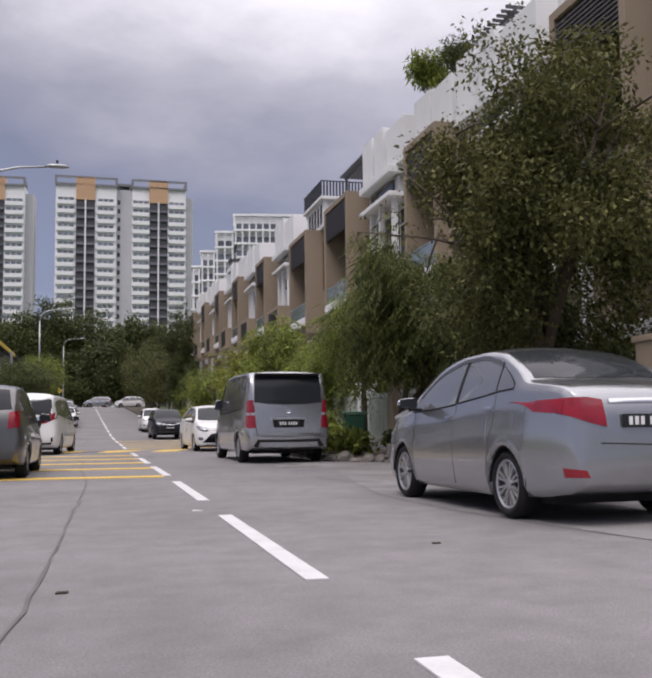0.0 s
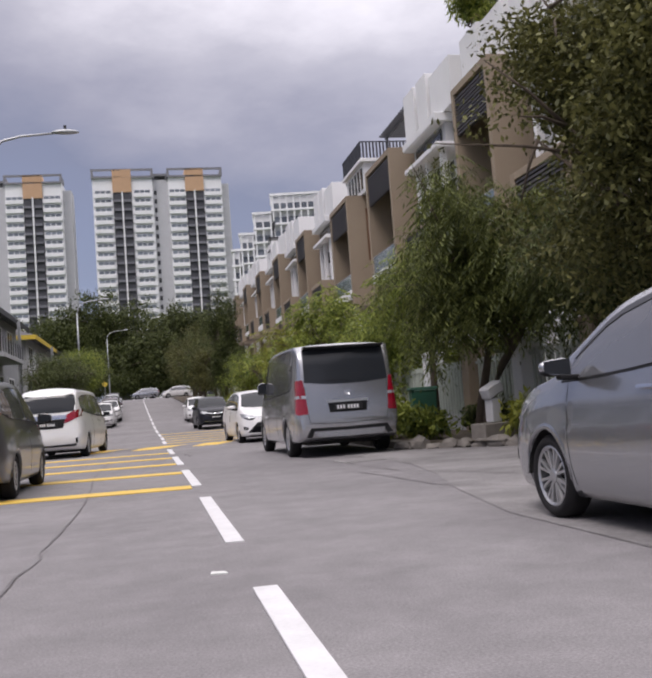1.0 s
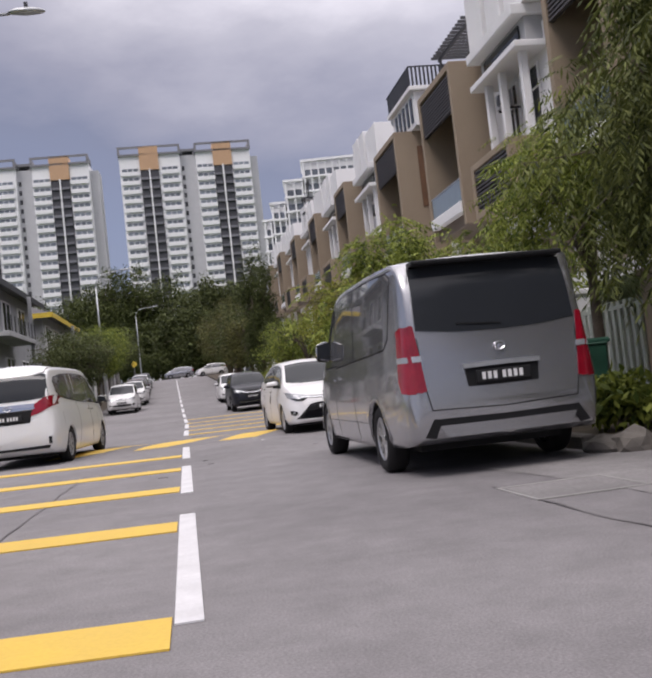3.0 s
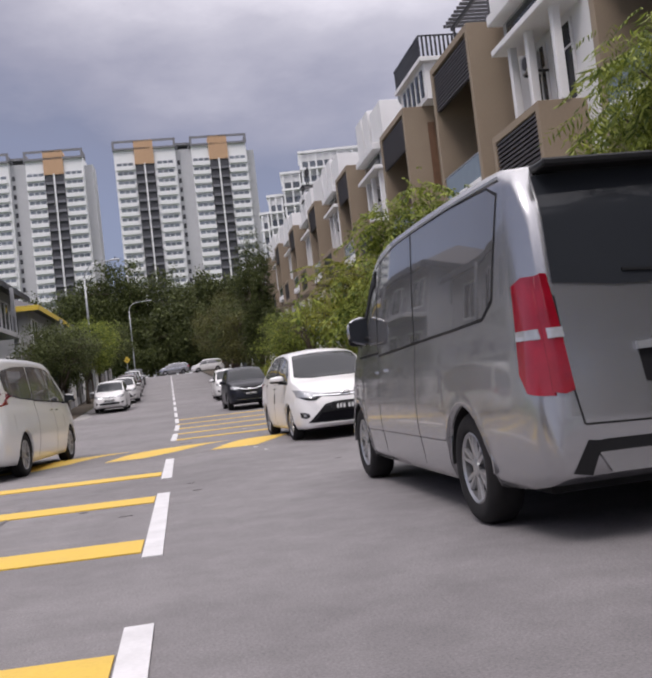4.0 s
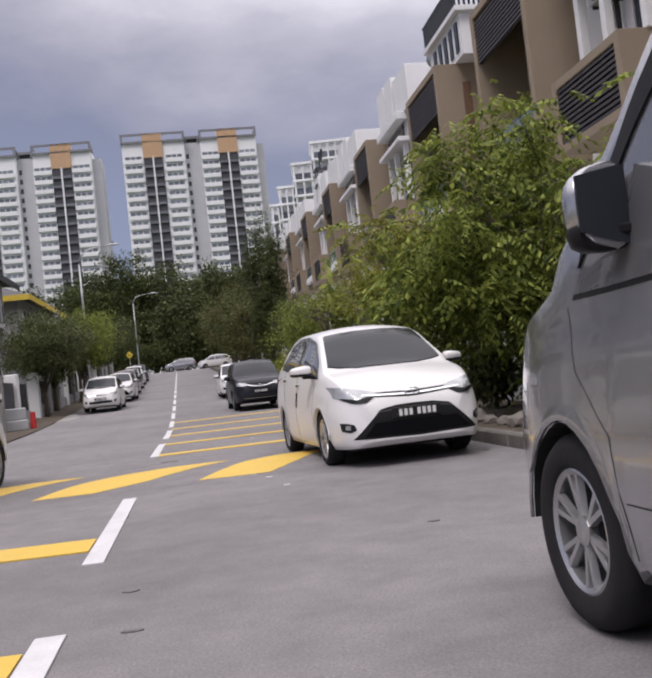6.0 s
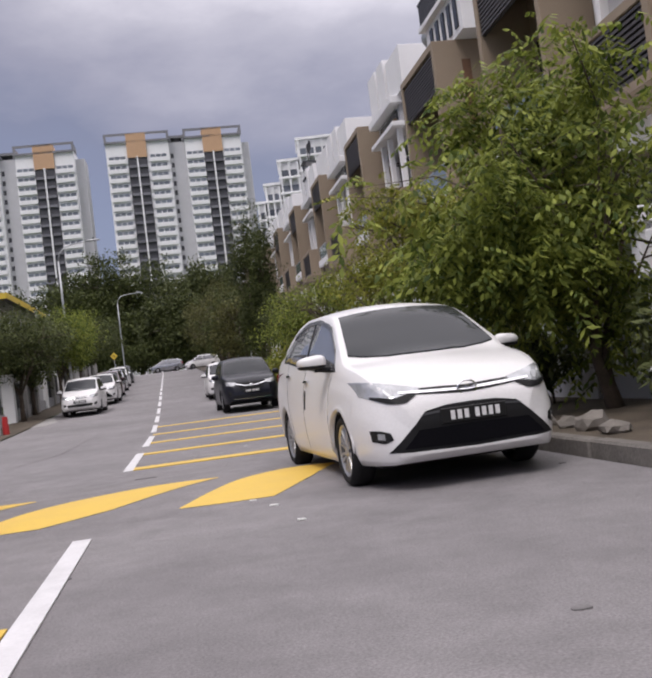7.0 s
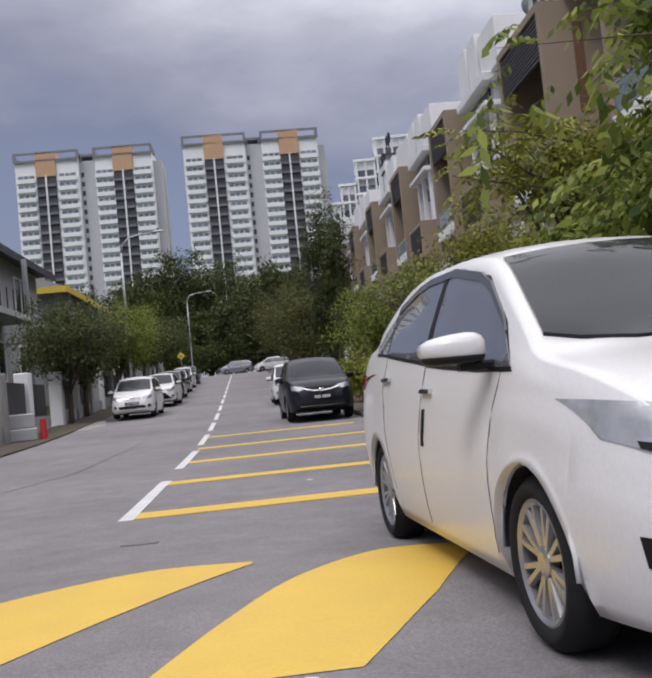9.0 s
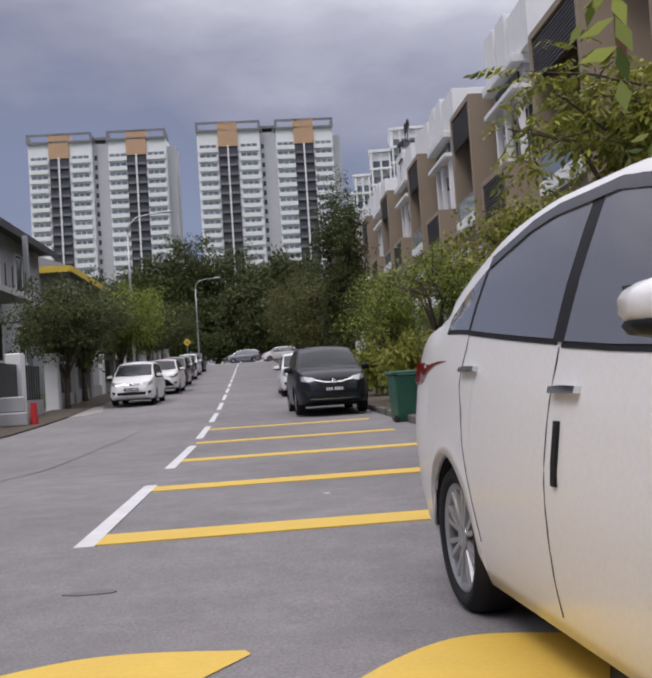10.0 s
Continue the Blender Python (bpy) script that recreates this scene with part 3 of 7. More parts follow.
def stretched(sp, z0, k):
    """The same car with all that lies above z0 drawn upwards by the factor k."""
    def up(z):
        return z if z <= z0 else z0 + (z - z0) * k

    def pts(line):
        return [(u, up(v)) for u, v in line]
    out = dict(sp)
    out["top"], out["belt"] = pts(sp["top"]), pts(sp["belt"])
    out["windows"] = [(n, pts(a), pts(b)) for n, a, b in sp["windows"]]
    out["pillars"] = [(pts(a), pts(b)) for a, b in sp.get("pillars", ())]
    out["seams"] = [(pts(a), pts(b)) for a, b in sp.get("seams", ())]
    out["side_bits"] = [(n, pts(a), pts(b), mt, o) for n, a, b, mt, o in sp.get("side_bits", ())]
    out["handles"] = [(y, up(z)) for y, z in sp["handles"]]
    out["mirror"] = (sp["mirror"][0], up(sp["mirror"][1]))
    for key in ("panels", "twins"):
        out[key] = [(n, w, a if w == "top" else pts(a), b if w == "top" else pts(b), mt, o, lab) for n, w, a, b, mt, o, lab in sp.get(key, ())]
    out["plates"] = [(up(z), o) for z, o in sp.get("plates", ())]
    out["badges"] = [(up(z), o, r) for z, o, r in sp.get("badges", ())]
    if sp.get("spoiler"):
        a, b, z, h = sp["spoiler"]
        out["spoiler"] = (a, b, up(z), h)
    return out


def high_tail(sp, k):
    """The same saloon with its waist rising towards the tail, by k at most."""
    def lift(y, z):
        f = min(max((0.5 - y) / 2.0, 0), 1)
        return z + k * f * f * (3 - 2 * f) * min(max((z - 0.45) / 0.4, 0), 1)

    def pts(line):
        return [(y, lift(y, z)) for y, z in line]
    out = dict(sp)
    out["top"], out["belt"] = pts(sp["top"]), pts(sp["belt"])
    out["windows"] = [(n, pts(a), pts(b)) for n, a, b in sp["windows"]]
    out["pillars"] = [(pts(a), pts(b)) for a, b in sp["pillars"]]
    out["seams"] = [(pts(a), pts(b)) for a, b in sp["seams"]]
    out["side_bits"] = [(n, pts(a), pts(b), mt, o) for n, a, b, mt, o in sp["side_bits"]]
    out["handles"] = pts(sp["handles"])
    for key in ("panels", "twins"):
        out[key] = [(n, w, [(u, lift(-2.1, v)) for u, v in a], [(u, lift(-2.1, v)) for u, v in b], mt, o, lab) if w == "rear" else (n, w, a, b, mt, o, lab) for n, w, a, b, mt, o, lab in sp[key]]
    out["plates"] = [(lift(-2.1, z) if o < 0 else z, o) for z, o in sp["plates"]]
    return out


def wheel_liner(sp, yw, sg):
    """The dark inside of a wheel arch."""
    bm = bmesh.new()
    xo, xi, r = sg * (sp["W"] / 2 - 0.035), sg * (sp["W"] / 2 - 0.36), sp["arch"] - 0.012
    rows = []
    for k in range(17):
        a = math.pi * k / 16
        y, z = yw + r * math.cos(a), sp["hub"] + r * math.sin(a)
        rows.append([bm.verts.new((xo, y, z)), bm.verts.new((xi, y, z)), bm.verts.new((xi, yw, sp["hub"]))])
    for p, q in zip(rows, rows[1:]):
        bm.faces.new((p[0], p[1], q[1], q[0]))
        bm.faces.new((p[1], p[2], q[2], q[1]))
    bmesh.ops.remove_doubles(bm, verts=bm.verts, dist=0.0005)
    return bm


def car(name, m, sp, paint, label, category="car", group="parked cars"):
    """A parked car: shell, windows, lights, wheels and trim, by the numbers in sp."""
    root = thing(name, m, label, category, group)
    shell = car_body(sp)
    bvh = BVHTree.FromBMesh(shell)
    L, W = sp["L"], sp["W"]
    body = part("body", shell, paint, root, smooth=True)
    # dark sill and floor
    low = min(z for _, z in sp["low"])
    part("underbody", boxes((-W * 0.36, W * 0.36, -L / 2 + 0.5, L / 2 - 0.5, low - 0.03, low + 0.12)), UNDER, root)
    for side in ("side", "left"):
        for nm, a, b in sp["windows"]:
            n = len(a) - 1
            ya = [a[0][0] + 0.014] + [p[0] for p in a[1:n]] + [a[n][0] - 0.014]
            yb = [b[0][0] + 0.014] + [p[0] for p in b[1:n]] + [b[n][0] - 0.014]
            part("window_seal", patch(bvh, [(y, p[1] + 0.013) for y, p in zip(ya, a)], [(y, p[1] - 0.018) for y, p in zip(yb, b)], side, 0.0025, 0.012, 12, 5), BLACK_TRIM, root)
            part("side_window", patch(bvh, a, b, side, 0.005, 0.02, 12, 5), SIDE_GLASS, root, "dark tinted side window", True)
        for a, b in sp.get("pillars", ()):
            part("door_pillar", patch(bvh, a, b, side, 0.006, 0.02, 2, 8), BLACK_TRIM, root)
        for a, b in sp.get("seams", ()):
            b = [(p[0] + (q[0] - p[0]) * 0.6, p[1] + (q[1] - p[1]) * 0.6) for p, q in zip(a, b)]
            part("door_seam", patch(bvh, a, b, side, 0.0022, 0.01, 12, 1), SEAM, root)
        for y, z in sp["handles"]:
            hd = patch(bvh, [(y - 0.09, z + 0.010), (y, z + 0.013), (y + 0.09, z + 0.010)], [(y - 0.09, z - 0.008), (y, z - 0.010), (y + 0.09, z - 0.008)], side, 0.022, 0.004, 8, 3)
            part("door_handle", hd, sp.get("handle_mat", CHROME), root, "slim door handle", True)
        for nm, a, b, mt, off in sp.get("side_bits", ()):
            part(nm, patch(bvh, a, b, side, off, 0.02, 10, 3), mt, root, "", True)
        sg = 1 if side == "side" else -1
        my, mz = sp["mirror"]
        hit = bvh.ray_cast(Vector((5 * sg, my, mz)), Vector((-sg, 0, 0)))
        mx = hit[0].x if hit[0] else sg * W * 0.46
        bm = bmesh.new()
        bmesh.ops.create_uvsphere(bm, u_segments=14, v_segments=9, radius=1.0)
        ms = sp.get("mirror_size", (0.115, 0.085, 0.072))
        for v in bm.verts:
            q = Vector([math.copysign(abs(c) ** 0.7, c) for c in v.co])
            taper = 1.0 - 0.22 * q.x * sg
            v.co = Vector((mx + sg * (sp.get("mirror_gap", 0.07) + ms[0] * 0.8) + q.x * ms[0], my + max(q.y, -0.35) * ms[1] - 0.03 * q.x * sg, mz + 0.04 + q.z * ms[2] * taper))
        mir = part("door_mirror", bm, paint, root, "body-coloured door mirror", True)
        low = bmesh.new()
        bmesh.ops.create_uvsphere(low, u_segments=14, v_segments=6, radius=1.0)
        for v in low.verts:
            q = Vector([math.copysign(abs(c) ** 0.7, c) for c in v.co])
            v.co = Vector((mx + sg * (sp.get("mirror_gap", 0.07) + ms[0] * 0.8) + q.x * ms[0] * 0.97, my + max(q.y, -0.33) * ms[1] * 0.97 - 0.03 * q.x * sg, mz + 0.04 - ms[2] * 0.62 + q.z * ms[2] * 0.46))
        part("mirror_base", low, BLACK_TRIM, mir, "black lower half of the mirror", True)
        part("mirror_foot", boxes((mx - sg * 0.03, mx + sg * 0.15, my - 0.03, my + 0.04, mz - 0.05, mz - 0.015), bevel=0.008), BLACK_TRIM, mir)
        xm, pane = mx + sg * (sp.get("mirror_gap", 0.07) + ms[0] * 0.8), bmesh.new()
        bmesh.ops.create_cube(pane, size=2.0)
        for v in pane.verts:
            q = v.co.copy()
            v.co = Vector((xm + q.x * ms[0] * 0.86, my - 0.35 * ms[1] - 0.004 + q.y * 0.004 - 0.026 * q.x * sg, mz + 0.04 + q.z * ms[2] * 0.80 * (1.0 - 0.19 * q.x * sg)))
        part("mirror_glass", pane, GLASS, mir)
    for nm, way, a, b, mt, off, lab in sp["panels"]:
        part(nm, patch(bvh, a, b, way, off, 0.03, 20, 10), mt, root, lab, True)
    for nm, way, a, b, mt, off, lab in sp.get("twins", ()):
        part(nm, patch(bvh, a, b, way, off, 0.03, 10, 5), mt, root, lab, True)
        part(nm, patch(bvh, [(-u, v) for u, v in a], [(-u, v) for u, v in b], way, off, 0.03, 10, 5), mt, root, lab, True)
    for z, out in sp.get("plates", ()):
        hit = bvh.ray_cast(Vector((0, 6 * out, z)), Vector((0, -out, 0)))
        plate_on(root, hit[0].y + out * sp.get("plate_out", 0.02), z, 0.52, out, sp.get("plate_tilt", 0))
    for z, out, r in sp.get("badges", ()):
        hit = bvh.ray_cast(Vector((0, 6 * out, z)), Vector((0, -out, 0)))
        bm = bmesh.new()
        y = hit[0].y + out * 0.022
        tube(bm, [(r * 1.35 * math.cos(k * math.tau / 16), y, z + r * math.sin(k * math.tau / 16)) for k in range(17)], 0.009, 5, False)
        tube(bm, [(-r * 0.5, y, z - r * 0.6), (0, y, z + r * 0.5), (r * 0.5, y, z - r * 0.6)], 0.008, 5)
        part("badge", bm, CHROME, root, "plain oval chrome badge")
    wm = wheel_meshes(sp["tyre"], sp["rim"], sp.get("tyre_w", 0.195), sp.get("spokes", 5))
    for yw in sp["axles"]:
        for sg in (1, -1):
            wh = part("wheel", wm[0], None, root)
            wh.matrix_basis = pose(sg * (W / 2 - sp.get("tyre_w", 0.195) / 2 - 0.03), yw, sp["tyre"], 23 * sg, 0, 0 if sg > 0 else 180)
            part("wheel_liner", wheel_liner(sp, yw, sg), UNDER, root)
            part("arch_lip", tube(bmesh.new(), [(sg * (W / 2 - 0.030), yw + (sp["arch"] + 0.004) * math.cos(math.pi * k / 14), sp["hub"] + (sp["arch"] + 0.004) * math.sin(math.pi * k / 14)) for k in range(15)], 0.009, 5), paint, root, "", True)
            part("tyre", wm[1], None, wh)
            part("rim", wm[2], None, wh)
    if sp.get("spoiler"):
        y0, y1, z, hw = sp["spoiler"]
        bm = boxes((-hw, hw, y0, y1, z - 0.02, z + 0.025), bevel=0.012)
        for v in bm.verts:
            v.co.z -= 0.06 * (v.co.x / hw) ** 4
        part("roof_spoiler", bm, sp.get("spoiler_mat", BLACK_TRIM), root, "dark roof spoiler lip")
    return root


SEDAN = dict(
    L=4.41, W=1.70, axles=(-1.245, 1.305), arch=0.345, hub=0.302, tyre=0.302, rim=0.222, spokes=8, tumble=0.44,
    top=[(-2.205, 0.62), (-2.19, 0.86), (-2.15, 0.97), (-2.05, 1.035), (-1.75, 1.075), (-1.58, 1.095), (-1.2, 1.27), (-0.85, 1.40), (-0.45, 1.46), (0.0, 1.475), (0.35, 1.45), (0.60, 1.385), (1.0, 1.17), (1.32, 1.005), (1.6, 0.955), (1.9, 0.865), (2.08, 0.765), (2.17, 0.66), (2.205, 0.52)],
    belt=[(-2.205, 0.55), (-2.15, 0.86), (-2.0, 0.97), (-1.5, 0.985), (-0.6, 0.955), (0.4, 0.915), (1.2, 0.885), (1.7, 0.83), (2.0, 0.74), (2.205, 0.45)],
    low=[(-2.205, 0.34), (-2.1, 0.27), (-1.7, 0.22), (-0.9, 0.185), (0.9, 0.185), (1.8, 0.20), (2.12, 0.21), (2.205, 0.27)],
    plan=[(-2.205, 0.74), (-2.16, 0.83), (-2.0, 0.925), (-1.6, 0.985), (-1.0, 1.0), (1.0, 1.0), (1.5, 0.985), (1.85, 0.93), (2.05, 0.84), (2.16, 0.72), (2.205, 0.60)],
    windows=[("front", [(0.92, 1.10), (0.55, 1.30), (0.1, 1.375), (-0.10, 1.38)], [(1.10, 0.955), (0.7, 0.965), (0.2, 0.985), (-0.10, 0.995)]),
             ("rear", [(-0.16, 1.38), (-0.5, 1.365), (-0.85, 1.30), (-0.98, 1.25)], [(-0.16, 1.0), (-0.5, 1.01), (-0.8, 1.02), (-1.0, 1.03)]),
             ("quarter", [(-1.02, 1.235), (-1.2, 1.15), (-1.33, 1.07)], [(-1.03, 1.032), (-1.2, 1.037), (-1.34, 1.04)])],
    pillars=[([(-0.09, 1.385), (-0.17, 1.385)], [(-0.09, 0.99), (-0.17, 0.995)])],
    seams=[([(1.00, 0.96), (0.95, 0.7), (0.93, 0.4), (0.90, 0.27)], [(1.008, 0.96), (0.958, 0.7), (0.938, 0.4), (0.908, 0.27)]),
           ([(-0.13, 0.98), (-0.14, 0.7), (-0.15, 0.4), (-0.15, 0.25)], [(-0.122, 0.98), (-0.132, 0.7), (-0.142, 0.4), (-0.142, 0.25)]),
           ([(-1.02, 1.02), (-1.05, 0.85), (-0.95, 0.6), (-0.86, 0.35)], [(-1.012, 1.02), (-1.042, 0.85), (-0.942, 0.6), (-0.852, 0.35)])],
    handles=[(-0.02, 0.875), (-0.93, 0.90)], handle_mat=CHROME, mirror=(0.88, 1.00), mirror_size=(0.125, 0.085, 0.058),
    side_bits=[("window_visor", [(0.88, 1.14), (0.52, 1.325), (0.0, 1.395), (-0.55, 1.38), (-0.98, 1.275)], [(0.96, 1.08), (0.55, 1.285), (0.0, 1.36), (-0.55, 1.345), (-0.985, 1.235)], VISOR, 0.012),
               ("tail_light_side", [(-2.08, 0.925), (-2.02, 0.93), (-1.95, 0.932)], [(-2.08, 0.83), (-2.02, 0.85), (-1.97, 0.885)], RED_LENS, 0.016),
               ("door_bump_strip", [(-0.07, 0.80), (-0.04, 0.80)], [(-0.07, 0.63), (-0.04, 0.63)], BLACK_TRIM, 0.010)],
    panels=[("windscreen", "top", [(-0.54, 0.52), (-0.3, 0.54), (0, 0.55), (0.3, 0.54), (0.54, 0.52)], [(-0.66, 1.18), (-0.35, 1.29), (0, 1.31), (0.35, 1.29), (0.66, 1.18)], GLASS, 0.014, "dark reflecting windscreen"),
            ("rear_window", "top", [(-0.58, -0.86), (0, -0.90), (0.58, -0.86)], [(-0.62, -1.46), (0, -1.54), (0.62, -1.46)], GLASS, 0.005, "dark tinted rear window"),
            ("lower_grille", "front", [(-0.37, 0.585), (-0.2, 0.615), (0, 0.62), (0.2, 0.615), (0.37, 0.585)], [(-0.66, 0.305), (-0.3, 0.285), (0, 0.28), (0.3, 0.285), (0.66, 0.305)], BLACK_TRIM, 0.010, "large black trapezoid grille"),
            ("bumper_lip", "front", [(-0.62, 0.300), (0, 0.285), (0.62, 0.300)], [(-0.58, 0.255), (0, 0.24), (0.58, 0.255)], WHITE_CAR, 0.014, ""),
            ("upper_grille", "front", [(-0.52, 0.765), (-0.2, 0.755), (0, 0.745), (0.2, 0.755), (0.52, 0.765)], [(-0.50, 0.725), (-0.2, 0.700), (0, 0.69), (0.2, 0.700), (0.50, 0.725)], BLACK_TRIM, 0.006, ""),
            ("grille_slot", "front", [(-0.38, 0.572), (-0.2, 0.585), (0, 0.59), (0.2, 0.585), (0.38, 0.572)], [(-0.40, 0.555), (-0.2, 0.567), (0, 0.572), (0.2, 0.567), (0.40, 0.555)], GRILLE_EDGE, 0.016, ""),
            ("grille_mesh", "front", [(-0.44, 0.455), (0, 0.46), (0.44, 0.455)], [(-0.56, 0.325), (0, 0.31), (0.56, 0.325)], GRILLE_MESH, 0.014, "dark grille mesh"),
            ("chrome_bar", "front", [(-0.53, 0.748), (-0.2, 0.733), (0, 0.725), (0.2, 0.733), (0.53, 0.748)], [(-0.53, 0.732), (-0.2, 0.714), (0, 0.705), (0.2, 0.714), (0.53, 0.732)], CHROME, 0.015, "chrome grille bar"),
            ("boot_seam", "rear", [(-0.46, 0.64), (0, 0.625), (0.46, 0.64)], [(-0.46, 0.632), (0, 0.617), (0.46, 0.632)], BLACK_TRIM, 0.002, ""),
            ("plate_garnish", "rear", [(-0.36, 0.93), (0, 0.935), (0.36, 0.93)], [(-0.36, 0.90), (0, 0.905), (0.36, 0.90)], CHROME, 0.015, "chrome boot garnish"),
            ("diffuser", "rear", [(-0.62, 0.395), (0, 0.385), (0.62, 0.395)], [(-0.60, 0.33), (0, 0.325), (0.60, 0.33)], BLACK_TRIM, 0.006, "")],
    twins=[("headlamp", "front", [(0.36, 0.765), (0.52, 0.80), (0.66, 0.83), (0.775, 0.85)], [(0.37, 0.735), (0.52, 0.675), (0.66, 0.68), (0.765, 0.74)], CLEAR_LENS, 0.008, "clear swept-back headlamp"),
           ("headlamp_bezel", "front", [(0.39, 0.735), (0.48, 0.722), (0.58, 0.705), (0.72, 0.735)], [(0.41, 0.712), (0.5, 0.662), (0.62, 0.668), (0.72, 0.715)], BLACK_TRIM, 0.012, "dark lower part of the headlamp"),
           ("headlamp_projector", "front", [(0.575, 0.775), (0.605, 0.79), (0.635, 0.78)], [(0.575, 0.735), (0.605, 0.722), (0.635, 0.735)], METAL_GREY, 0.012, "round projector lens"),
           ("fog_lamp_pod", "front", [(0.64, 0.455), (0.70, 0.475), (0.755, 0.48)], [(0.625, 0.40), (0.68, 0.375), (0.745, 0.395)], BLACK_TRIM, 0.005, ""),
           ("fog_lamp", "front", [(0.675, 0.45), (0.715, 0.455)], [(0.675, 0.405), (0.715, 0.41)], CLEAR_LENS, 0.008, ""),
           ("tail_light", "rear", [(0.42, 0.925), (0.55, 0.945), (0.70, 0.94), (0.80, 0.925)], [(0.40, 0.745), (0.56, 0.775), (0.70, 0.815), (0.80, 0.845)], RED_LENS, 0.010, "red wedge-shaped tail light"),
           ("rear_reflector", "rear", [(0.60, 0.455), (0.74, 0.47)], [(0.57, 0.40), (0.73, 0.40)], RED_LENS, 0.008, "small red bumper reflector")],
    plates=[(0.535, 1), (0.785, -1)], badges=[(0.725, 1, 0.055)], plate_out=0.018,
)
